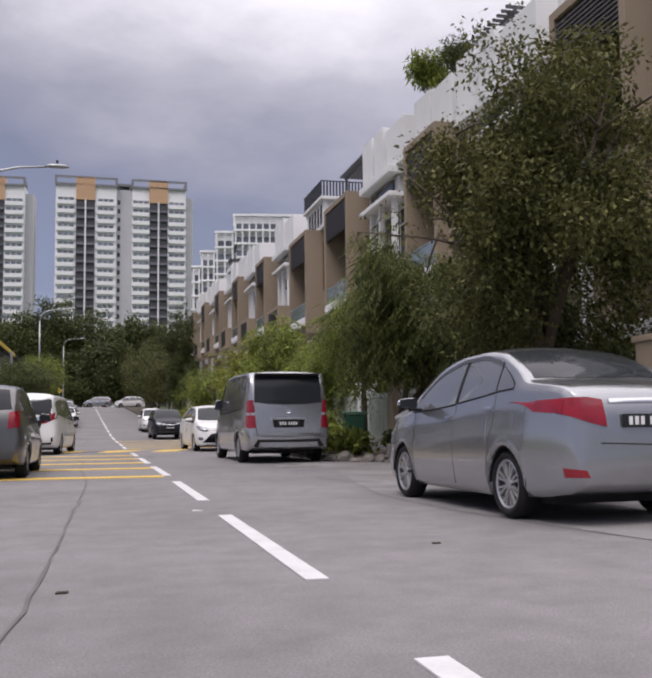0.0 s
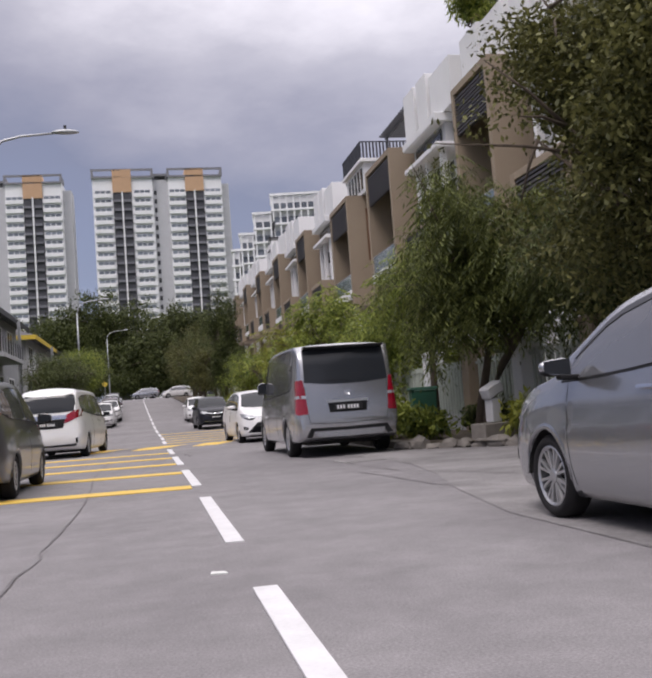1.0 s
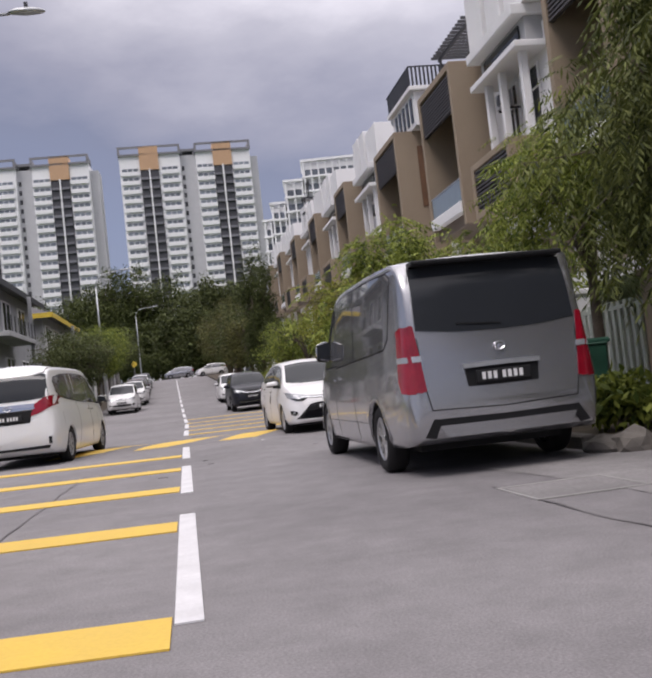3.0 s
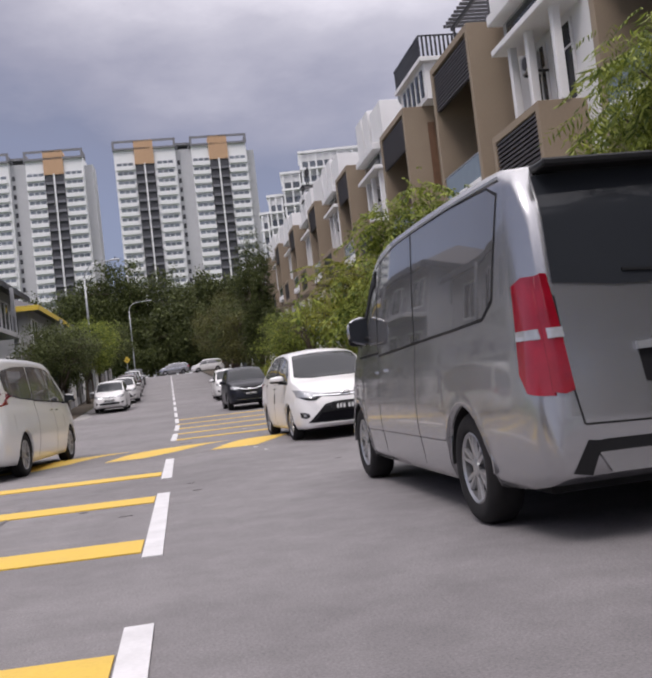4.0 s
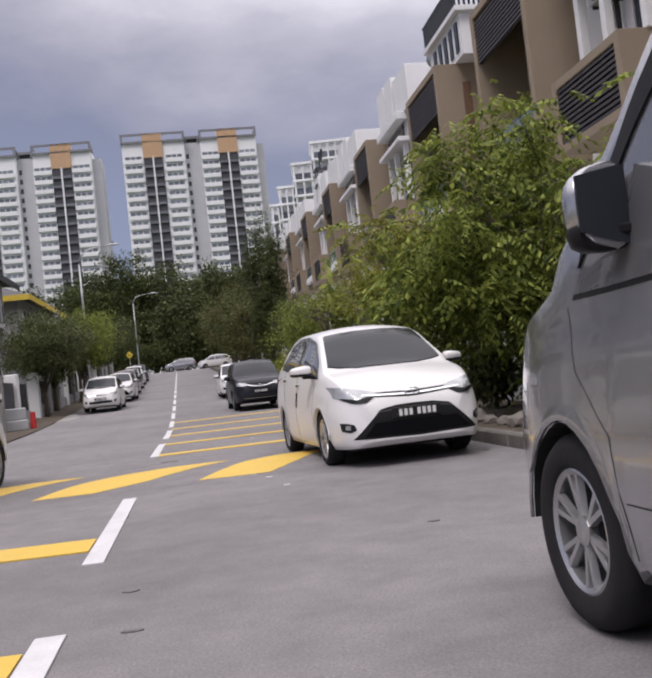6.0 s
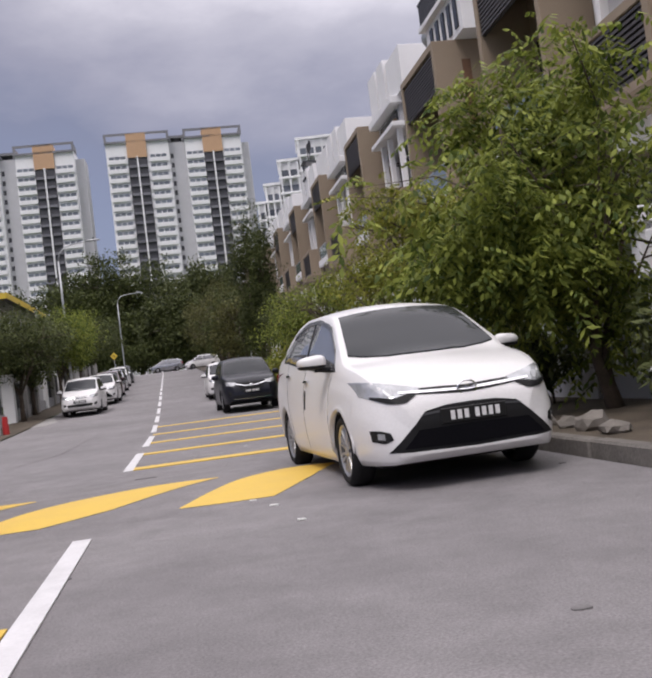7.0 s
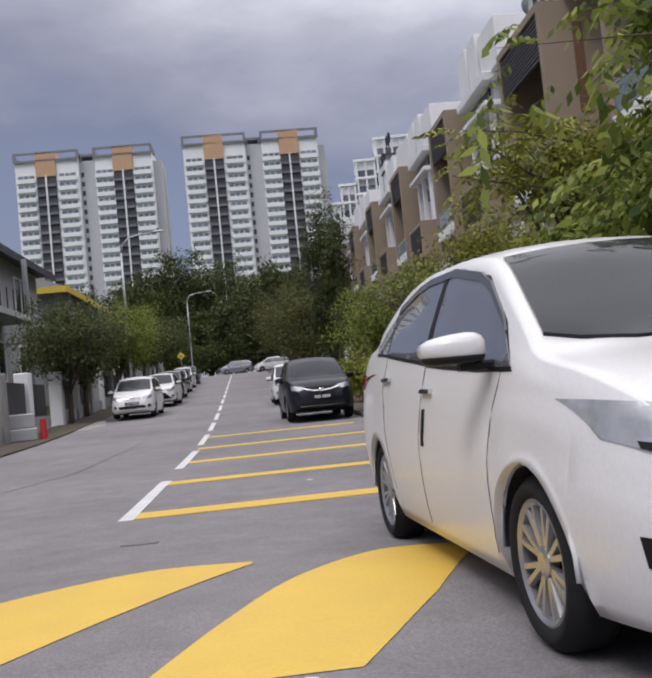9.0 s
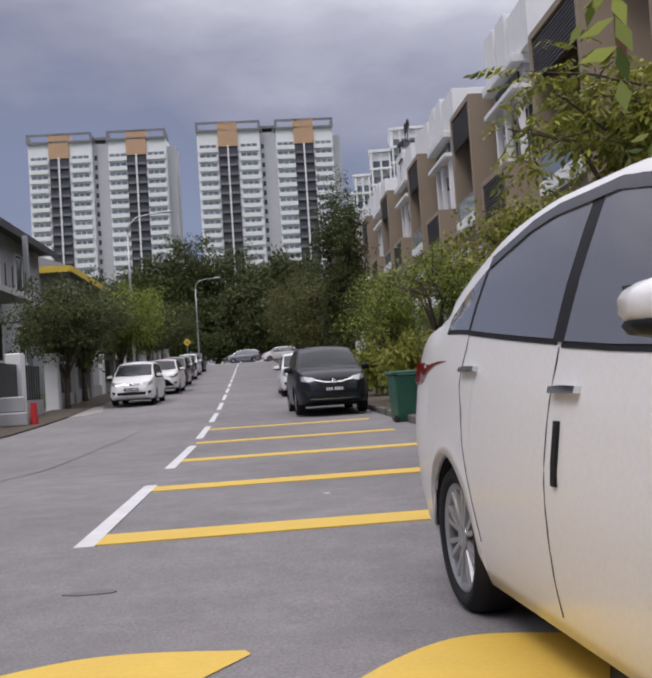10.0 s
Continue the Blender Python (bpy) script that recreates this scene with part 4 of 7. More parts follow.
VAN = dict(
    L=5.15, W=1.99, axles=(-1.485, 1.715), arch=0.395, hub=0.345, tyre=0.345, rim=0.225, spokes=6, tyre_w=0.215, tumble=0.13, edge=0.955,
    top=[(-2.575, 0.68), (-2.56, 0.98), (-2.53, 1.25), (-2.49, 1.50), (-2.44, 1.72), (-2.38, 1.86), (-2.2, 1.905), (-0.8, 1.925), (0.1, 1.918), (0.55, 1.885), (0.9, 1.785), (1.45, 1.44), (1.88, 1.17), (2.27, 1.06), (2.48, 0.93), (2.55, 0.78), (2.575, 0.6)],
    belt=[(-2.575, 0.6), (-2.53, 1.0), (-2.4, 1.10), (-1.0, 1.10), (0.6, 1.08), (1.5, 1.05), (2.0, 1.02), (2.4, 0.88), (2.575, 0.52)],
    low=[(-2.575, 0.36), (-2.4, 0.30), (-1.9, 0.27), (-1.0, 0.245), (1.2, 0.245), (2.3, 0.25), (2.575, 0.32)],
    plan=[(-2.575, 0.86), (-2.52, 0.925), (-2.35, 0.965), (-1.9, 0.99), (-1.0, 1.0), (1.3, 1.0), (1.9, 0.975), (2.3, 0.90), (2.5, 0.78), (2.575, 0.66)],
    sect=[(0, 0.945), (0.1, 0.97), (0.25, 0.985), (0.29, 0.995), (0.5, 1.0), (0.64, 0.997), (0.68, 0.99), (0.85, 0.98), (1, 0.958)],
    windows=[("front", [(1.36, 1.35), (1.08, 1.57), (0.90, 1.675), (0.77, 1.72)], [(1.56, 1.13), (1.3, 1.13), (1.0, 1.135), (0.77, 1.14)]),
             ("slide", [(0.72, 1.75), (0.35, 1.815), (-0.05, 1.832), (-0.43, 1.835)], [(0.72, 1.12), (0.35, 1.13), (-0.05, 1.142), (-0.43, 1.155)]),
             ("rear", [(-0.46, 1.835), (-1.4, 1.83), (-2.05, 1.81), (-2.17, 1.76)], [(-0.46, 1.155), (-1.4, 1.18), (-1.90, 1.20), (-2.05, 1.28)])],
    pillars=[([(-0.43, 1.835), (-0.46, 1.835)], [(-0.43, 1.155), (-0.46, 1.155)])],
    seams=[([(0.74, 1.14), (0.74, 0.8), (0.74, 0.3)], [(0.748, 1.14), (0.748, 0.8), (0.748, 0.3)]),
           ([(1.62, 1.1), (1.55, 0.9), (1.32, 0.7), (1.28, 0.32)], [(1.628, 1.1), (1.558, 0.9), (1.328, 0.7), (1.288, 0.32)]),
           ([(-0.44, 1.16), (-0.44, 0.8), (-0.44, 0.3)], [(-0.432, 1.16), (-0.432, 0.8), (-0.432, 0.3)]),
           ([(1.27, 0.50), (0.0, 0.50), (-1.06, 0.50)], [(1.27, 0.492), (0.0, 0.492), (-1.06, 0.492)])],
    handles=[(0.90, 0.99), (0.56, 1.00)], handle_mat=CHROME, mirror=(1.16, 1.29), mirror_gap=0.01, mirror_size=(0.105, 0.10, 0.125),
    side_bits=[("window_visor", [(1.42, 1.33), (1.10, 1.585), (0.90, 1.70), (0.76, 1.745)], [(1.50, 1.20), (1.12, 1.49), (0.92, 1.60), (0.76, 1.65)], BLACK_TRIM, 0.014),
               ("roof_gutter", [(0.6, 1.80), (0.0, 1.855), (-1.1, 1.86), (-2.2, 1.845)], [(0.6, 1.785), (0.0, 1.84), (-1.1, 1.845), (-2.2, 1.83)], METAL_GREY, 0.010),
               ("tail_light_side", [(-2.53, 1.335), (-2.42, 1.34), (-2.33, 1.31)], [(-2.56, 0.78), (-2.46, 0.80), (-2.39, 0.90)], RED_LENS, 0.010), ("tail_light_band", [(-2.52, 1.10), (-2.36, 1.10)], [(-2.53, 1.055), (-2.37, 1.055)], CLEAR_LENS, 0.016),
               ("indicator", [(1.95, 0.885), (2.01, 0.875)], [(1.95, 0.86), (2.01, 0.85)], CLEAR_LENS, 0.01)],
    panels=[("windscreen", "top", [(-0.68, 0.90), (0, 0.96), (0.68, 0.90)], [(-0.76, 1.76), (0, 1.86), (0.76, 1.76)], GLASS, 0.012, "dark windscreen"),
            ("rear_window", "rear", [(-0.75, 1.80), (-0.4, 1.83), (0, 1.84), (0.4, 1.83), (0.75, 1.80)], [(-0.77, 1.30), (-0.4, 1.265), (0, 1.255), (0.4, 1.265), (0.77, 1.30)], GLASS, 0.010, "wide dark tailgate window"),
            ("tailgate_seam_low", "rear", [(-0.70, 0.625), (0, 0.60), (0.70, 0.625)], [(-0.70, 0.615), (0, 0.59), (0.70, 0.615)], BLACK_TRIM, 0.002, ""),
            ("tailgate_seam", "rear", [(-0.775, 1.24), (-0.76, 0.9), (-0.71, 0.62)], [(-0.765, 1.24), (-0.75, 0.9), (-0.70, 0.62)], BLACK_TRIM, 0.002, ""),
            ("tailgate_seam", "rear", [(0.775, 1.24), (0.76, 0.9), (0.71, 0.62)], [(0.765, 1.24), (0.75, 0.9), (0.70, 0.62)], BLACK_TRIM, 0.002, ""),
            ("plate_recess", "rear", [(-0.36, 0.965), (0, 0.97), (0.36, 0.965)], [(-0.34, 0.80), (0, 0.795), (0.34, 0.80)], BLACK_TRIM, 0.004, ""),
            ("plate_garnish", "rear", [(-0.37, 1.00), (0, 1.005), (0.37, 1.00)], [(-0.37, 0.965), (0, 0.97), (0.37, 0.965)], METAL_GREY, 0.03, "silver garnish above the plate"),
            ("bumper_slot", "rear", [(-0.62, 0.535), (0, 0.525), (0.62, 0.535)], [(-0.68, 0.475), (0, 0.47), (0.68, 0.475)], BLACK_TRIM, 0.004, ""),
            ("bumper_skirt", "rear", [(-0.66, 0.475), (0, 0.47), (0.66, 0.475)], [(-0.60, 0.37), (0, 0.36), (0.60, 0.37)], GREY_VAN, 0.035, ""),
            ("wiper", "rear", [(-0.38, 1.335), (0.05, 1.31)], [(-0.38, 1.322), (0.05, 1.297)], BLACK_TRIM, 0.02, "")],
    twins=[("tail_light", "rear", [(0.795, 1.34), (0.83, 1.345), (0.862, 1.33)], [(0.735, 0.80), (0.79, 0.785), (0.85, 0.80)], RED_LENS, 0.012, "tall red tail light"),
           ("tail_light_lens", "rear", [(0.76, 1.10), (0.84, 1.10)], [(0.755, 1.055), (0.84, 1.055)], CLEAR_LENS, 0.018, ""),
           ("headlamp", "front", [(0.40, 0.86), (0.6, 0.93), (0.78, 0.98)], [(0.42, 0.72), (0.6, 0.73), (0.76, 0.80)], CLEAR_LENS, 0.008, "clear headlamp"),
           ("exhaust_trim", "rear", [(0.62, 0.53), (0.70, 0.54)], [(0.70, 0.36), (0.80, 0.38)], BLACK_TRIM, 0.006, "")],
    plates=[(0.885, -1)], badges=[(1.12, -1, 0.036)], plate_out=0.025, spoiler=(-2.53, -2.2, 1.885, 0.74),
)
MPV = dict(
    L=4.93, W=1.85, axles=(-1.46, 1.54), arch=0.375, hub=0.34, tyre=0.34, rim=0.235, spokes=7, tyre_w=0.21, tumble=0.22,
    top=[(-2.465, 0.70), (-2.45, 1.0), (-2.41, 1.25), (-2.30, 1.55), (-2.18, 1.78), (-2.05, 1.85), (-1.6, 1.885), (-0.4, 1.895), (0.5, 1.86), (0.9, 1.77), (1.4, 1.48), (1.85, 1.18), (2.2, 1.07), (2.36, 0.95), (2.44, 0.78), (2.465, 0.6)],
    belt=[(-2.465, 0.6), (-2.42, 1.02), (-2.2, 1.15), (-1.0, 1.12), (0.6, 1.06), (1.5, 1.03), (2.0, 0.98), (2.3, 0.86), (2.465, 0.5)],
    low=[(-2.465, 0.33), (-2.3, 0.24), (-1.0, 0.19), (1.2, 0.19), (2.3, 0.2), (2.465, 0.28)],
    plan=[(-2.465, 0.85), (-2.40, 0.92), (-2.2, 0.965), (-1.7, 0.99), (-1.0, 1.0), (1.3, 1.0), (1.8, 0.975), (2.2, 0.90), (2.4, 0.76), (2.465, 0.64)],
    windows=[("front", [(1.42, 1.30), (1.0, 1.56), (0.7, 1.66), (0.52, 1.67)], [(1.52, 1.12), (1.1, 1.12), (0.8, 1.13), (0.52, 1.14)]),
             ("slide", [(0.46, 1.68), (-0.1, 1.70), (-0.62, 1.70)], [(0.46, 1.14), (-0.1, 1.16), (-0.62, 1.18)]),
             ("rear", [(-0.72, 1.70), (-1.4, 1.68), (-1.95, 1.62), (-2.05, 1.55)], [(-0.66, 1.19), (-1.3, 1.22), (-1.8, 1.27), (-2.0, 1.36)])],
    seams=[([(0.49, 1.13), (0.49, 0.7), (0.49, 0.28)], [(0.498, 1.13), (0.498, 0.7), (0.498, 0.28)]), ([(-0.6, 1.16), (-0.62, 0.7), (-0.7, 0.28)], [(-0.592, 1.16), (-0.612, 0.7), (-0.692, 0.28)])],
    handles=[(0.66, 0.98), (0.32, 0.99)], mirror=(1.30, 1.13), handle_mat=CHROME,
    panels=[("windscreen", "top", [(-0.66, 0.86), (0, 0.92), (0.66, 0.86)], [(-0.72, 1.70), (0, 1.82), (0.72, 1.70)], GLASS, 0.012, "dark windscreen"),
            ("rear_window", "rear", [(-0.70, 1.68), (-0.4, 1.76), (0, 1.775), (0.4, 1.76), (0.70, 1.68)], [(-0.76, 1.27), (-0.4, 1.245), (0, 1.24), (0.4, 1.245), (0.76, 1.27)], GLASS, 0.008, "wide dark tailgate window"),
            ("roof_spoiler", "top", [(-0.72, -1.92), (-0.4, -1.88), (0, -1.87), (0.4, -1.88), (0.72, -1.92)], [(-0.66, -2.18), (-0.4, -2.24), (0, -2.25), (0.4, -2.24), (0.66, -2.18)], PEARL, 0.03, "pearl white roof spoiler lip"),
            ("tailgate_garnish", "rear", [(-0.50, 1.18), (0, 1.185), (0.50, 1.18)], [(-0.50, 1.08), (0, 1.07), (0.50, 1.08)], CHROME, 0.012, "broad chrome tailgate garnish"),
            ("plate_recess", "rear", [(-0.46, 1.07), (0, 1.065), (0.46, 1.07)], [(-0.40, 0.84), (0, 0.83), (0.40, 0.84)], BLACK_TRIM, 0.006, ""),
            ("diffuser", "rear", [(-0.75, 0.40), (0, 0.38), (0.75, 0.40)], [(-0.72, 0.335), (0, 0.33), (0.72, 0.335)], BLACK_TRIM, 0.006, "")],
    twins=[("tail_light", "rear", [(0.50, 1.17), (0.62, 1.24), (0.75, 1.29), (0.87, 1.31)], [(0.42, 0.96), (0.58, 1.00), (0.74, 1.07), (0.87, 1.14)], RED_LENS, 0.012, "dark red angular tail light"),
           ("rear_reflector", "rear", [(0.72, 0.55), (0.78, 0.56)], [(0.72, 0.42), (0.78, 0.42)], BLACK_TRIM, 0.008, ""),
           ("headlamp", "front", [(0.40, 0.84), (0.6, 0.90), (0.76, 0.94)], [(0.42, 0.72), (0.6, 0.73), (0.74, 0.80)], CLEAR_LENS, 0.008, "clear headlamp")],
    plates=[(0.94, -1)], badges=[(1.125, -1, 0.05)], plate_out=0.02,
)
SUV = dict(
    L=4.52, W=1.83, axles=(-1.33, 1.34), arch=0.385, hub=0.355, tyre=0.355, rim=0.24, spokes=5, tyre_w=0.22, tumble=0.34,
    top=[(-2.26, 0.72), (-2.24, 1.0), (-2.18, 1.20), (-2.0, 1.45), (-1.8, 1.60), (-1.4, 1.67), (-0.5, 1.70), (0.2, 1.67), (0.5, 1.59), (0.9, 1.36), (1.25, 1.14), (1.6, 1.09), (1.95, 1.02), (2.14, 0.90), (2.23, 0.76), (2.26, 0.6)],
    belt=[(-2.26, 0.6), (-2.2, 1.0), (-2.0, 1.12), (-1.0, 1.09), (0.4, 1.04), (1.2, 1.00), (1.7, 0.97), (2.05, 0.84), (2.26, 0.52)],
    low=[(-2.26, 0.42), (-2.1, 0.34), (-1.0, 0.24), (1.0, 0.24), (2.0, 0.27), (2.26, 0.36)],
    plan=[(-2.26, 0.80), (-2.18, 0.90), (-1.9, 0.97), (-1.0, 1.0), (1.1, 1.0), (1.6, 0.98), (1.95, 0.91), (2.16, 0.80), (2.26, 0.68)],
    windows=[("front", [(0.86, 1.24), (0.5, 1.46), (0.15, 1.54), (-0.02, 1.55)], [(1.0, 1.09), (0.6, 1.09), (0.2, 1.10), (-0.02, 1.11)]),
             ("rear", [(-0.10, 1.55), (-0.8, 1.54), (-1.4, 1.47), (-1.7, 1.38)], [(-0.10, 1.11), (-0.8, 1.13), (-1.4, 1.16), (-1.75, 1.24)])],
    seams=[([(-0.06, 1.1), (-0.06, 0.35)], [(-0.052, 1.1), (-0.052, 0.35)])],
    handles=[(0.08, 0.94), (-0.86, 0.96)], mirror=(0.82, 1.09),
    panels=[("windscreen", "top", [(-0.62, 0.50), (0, 0.54), (0.62, 0.50)], [(-0.70, 1.12), (0, 1.22), (0.70, 1.12)], GLASS, 0.005, "dark reflecting windscreen"),
            ("rear_window", "top", [(-0.6, -1.82), (0, -1.86), (0.6, -1.82)], [(-0.64, -2.12), (0, -2.15), (0.64, -2.12)], GLASS, 0.006, ""),
            ("grille", "front", [(-0.44, 0.88), (-0.2, 0.885), (0, 0.885), (0.2, 0.885), (0.44, 0.88)], [(-0.34, 0.66), (-0.2, 0.63), (0, 0.62), (0.2, 0.63), (0.34, 0.66)], BLACK_TRIM, 0.010, "black slatted grille"),
            ("chrome_bar", "front", [(-0.46, 0.86), (-0.2, 0.80), (0, 0.79), (0.2, 0.80), (0.46, 0.86)], [(-0.46, 0.835), (-0.2, 0.775), (0, 0.765), (0.2, 0.775), (0.46, 0.835)], CHROME, 0.018, "chrome grille bar"),
            ("lower_intake", "front", [(-0.60, 0.50), (0, 0.49), (0.60, 0.50)], [(-0.54, 0.41), (0, 0.40), (0.54, 0.41)], BLACK_TRIM, 0.006, ""),
            ("skid_trim", "front", [(-0.60, 0.405), (0, 0.395), (0.60, 0.405)], [(-0.56, 0.375), (0, 0.365), (0.56, 0.375)], CHROME, 0.02, "")],
    twins=[("headlamp", "front", [(0.44, 0.89), (0.6, 0.92), (0.78, 0.95)], [(0.46, 0.82), (0.6, 0.80), (0.76, 0.83)], CLEAR_LENS, 0.008, "slim clear headlamp"),
           ("fog_lamp_pod", "front", [(0.62, 0.62), (0.74, 0.65)], [(0.62, 0.50), (0.74, 0.53)], BLACK_TRIM, 0.008, ""),
           ("tail_light", "rear", [(0.6, 1.05), (0.8, 1.06)], [(0.6, 0.90), (0.8, 0.93)], RED_LENS, 0.01, "red tail light")],
    plates=[(0.62, 1)], badges=[(0.78, 1, 0.05)], plate_out=0.022,
)
HATCH = dict(
    L=4.20, W=1.695, axles=(-1.22, 1.30), arch=0.335, hub=0.30, tyre=0.30, rim=0.20, spokes=6, tumble=0.34,
    top=[(-2.1, 0.66), (-2.08, 0.95), (-2.02, 1.12), (-1.85, 1.36), (-1.65, 1.51), (-1.2, 1.58), (-0.4, 1.60), (0.3, 1.57), (0.65, 1.47), (1.1, 1.21), (1.5, 1.02), (1.75, 0.95), (1.95, 0.84), (2.06, 0.70), (2.1, 0.55)],
    belt=[(-2.1, 0.55), (-2.05, 0.92), (-1.8, 1.02), (-0.8, 1.0), (0.5, 0.95), (1.3, 0.91), (1.7, 0.85), (1.95, 0.74), (2.1, 0.46)],
    low=[(-2.1, 0.34), (-1.9, 0.26), (-0.9, 0.19), (0.9, 0.19), (1.9, 0.21), (2.1, 0.28)],
    plan=[(-2.1, 0.80), (-2.02, 0.90), (-1.8, 0.965), (-1.0, 1.0), (1.0, 1.0), (1.5, 0.98), (1.8, 0.92), (2.0, 0.80), (2.1, 0.66)],
    windows=[("front", [(1.02, 1.16), (0.7, 1.36), (0.3, 1.45), (0.08, 1.46)], [(1.2, 1.0), (0.8, 1.0), (0.4, 1.01), (0.08, 1.02)]),
             ("rear", [(0.0, 1.46), (-0.7, 1.46), (-1.3, 1.40), (-1.6, 1.32)], [(0.0, 1.02), (-0.7, 1.04), (-1.3, 1.06), (-1.68, 1.12)])],
    seams=[([(0.04, 1.01), (0.04, 0.3)], [(0.048, 1.01), (0.048, 0.3)])],
    handles=[(0.16, 0.86), (-0.78, 0.88)], mirror=(0.98, 1.0),
    panels=[("windscreen", "top", [(-0.60, 0.62), (0, 0.66), (0.60, 0.62)], [(-0.67, 1.36), (0, 1.48), (0.67, 1.36)], GLASS, 0.012, "dark windscreen"),
            ("rear_window", "rear", [(-0.55, 1.46), (0, 1.49), (0.55, 1.46)], [(-0.62, 1.14), (0, 1.12), (0.62, 1.14)], GLASS, 0.006, "dark rear window"),
            ("grille", "front", [(-0.34, 0.77), (0, 0.765), (0.34, 0.77)], [(-0.30, 0.71), (0, 0.70), (0.30, 0.71)], BLACK_TRIM, 0.008, ""),
            ("chrome_bar", "front", [(-0.34, 0.752), (0, 0.742), (0.34, 0.752)], [(-0.34, 0.735), (0, 0.725), (0.34, 0.735)], CHROME, 0.016, ""),
            ("lower_intake", "front", [(-0.52, 0.46), (0, 0.47), (0.52, 0.46)], [(-0.50, 0.36), (0, 0.35), (0.50, 0.36)], BLACK_TRIM, 0.006, "")],
    twins=[("headlamp", "front", [(0.40, 0.79), (0.6, 0.83), (0.75, 0.85)], [(0.42, 0.70), (0.6, 0.70), (0.73, 0.74)], CLEAR_LENS, 0.008, "clear headlamp"),
           ("fog_lamp_pod", "front", [(0.58, 0.48), (0.70, 0.50)], [(0.58, 0.38), (0.69, 0.40)], BLACK_TRIM, 0.008, ""),
           ("tail_light", "rear", [(0.58, 1.10), (0.74, 1.12)], [(0.56, 0.84), (0.74, 0.86)], RED_LENS, 0.01, "red tail light")],
    plates=[(0.56, 1), (0.80, -1)], badges=[(0.74, 1, 0.05)], plate_out=0.02,
)
VAN = stretched(VAN, 0.95, 1.16)
SEDAN = high_tail(stretched(SEDAN, 0.78, 1.13), 0.075)
MPV = stretched(MPV, 0.95, 1.06)
SUV = stretched(SUV, 0.8, 1.05)
HATCH = stretched(HATCH, 0.8, 1.05)
SEDAN_GREY = dict(SEDAN, panels=[p for p in SEDAN["panels"] if p[0] not in ("bumper_lip", "diffuser")], side_bits=SEDAN["side_bits"][:2])

car("silver_sedan", (3.735 + 0.83, 8.98 + 1.245, 0, 0, 0, 1.7), SEDAN_GREY, SILVER, "silver-grey saloon car parked on the asphalt", group="parked cars")
car("grey_van", (3.38 + 0.975, 22.45 + 1.485, 0, 0, 0, 1.0), VAN, GREY_VAN, "metallic grey passenger van parked at the kerb", "van")
car("white_sedan", (3.33 + 0.83, 32.61 + 1.305, 0, 0, 0, 180 + 3.5), SEDAN, WHITE_CAR, "white saloon car parked facing down the street")
car("navy_suv", (4.12, 53.1 + 2.26, gz(55), 0, 0, 180 + 2), SUV, NAVY, "dark navy sport utility car with black grille")
car("white_hatchback", (3.95, 64.5 + 2.1, gz(66), 0, 0, 181), HATCH, WHITE_CAR, "white hatchback parked behind a dark car")
car("pearl_mpv", (-1.59, 33.45, 0, 0, 0, -6.0), MPV, PEARL, "pearl white family van with dark glass", "van")
car("dark_grey_car", (-0.84 - 0.84, 18.0 + 1.30, 0, 0, 0, -1.0), HATCH, DARK_GREY, "dark grey car parked by the yellow bars")
car("white_mpv", (-2.25, 64.7 + 2.1, gz(66.8), 0, 0, 180), HATCH, WHITE_CAR, "white people carrier parked beside a garden wall")
car("white_saloon", (-2.1, 72.5 + 2.2, gz(75), 0, 0, 180), SEDAN, WHITE_CAR, "white saloon parked under small trees")
car("maroon_car", (-2.35, 80 + 2.1, gz(82), 0, 0, 180), HATCH, MAROON, "dark maroon car parked beside small trees")
car("silver_car", (-2.6, 88 + 2.2, gz(90), 0, 0, 180), SEDAN_GREY, SILVER, "silver saloon parked up the hill")
car("white_small_car", (-2.9, 97 + 2.1, gz(99), 0, 0, 180), HATCH, PEARL, "pale small car parked up the hill")
car("black_car", (-3.1, 106 + 2.1, gz(108), 0, 0, 180), HATCH, NAVY, "black car parked up the hill")
car("crossing_car", (4.6, 137, gz(137), 0, 0, 98), HATCH, WHITE_CAR, "white car standing across the top of the street")
car("far_silver_car", (0.2, 146, gz(146), 0, 0, 95), HATCH, SILVER, "silver car standing at the top of the street")


# ---------- terrace of houses on the right ----------
X0 = 13.77         # front plane of the tan window boxes


def shared(name, bm, material):
    """A mesh that several alike pieces use."""
    me = bpy.data.meshes.new(name)
    bm.to_mesh(me)
    bm.free()
    me.materials.append(material)
    return me


def slat_row(parent, name, v0, v1, z0, z1, pitch, u=0.05):
    """Horizontal louvre blades between two heights, each a piece of its own."""
    me = shared(name, boxes((u, u + 0.09, v0, v1, 0, pitch * 0.5)), SLAT)
    n = int((z1 - z0) / pitch)
    for k in range(n):
        part(name, me, None, parent).matrix_basis = pose(0, 0, z0 + (k + 0.2) * pitch)


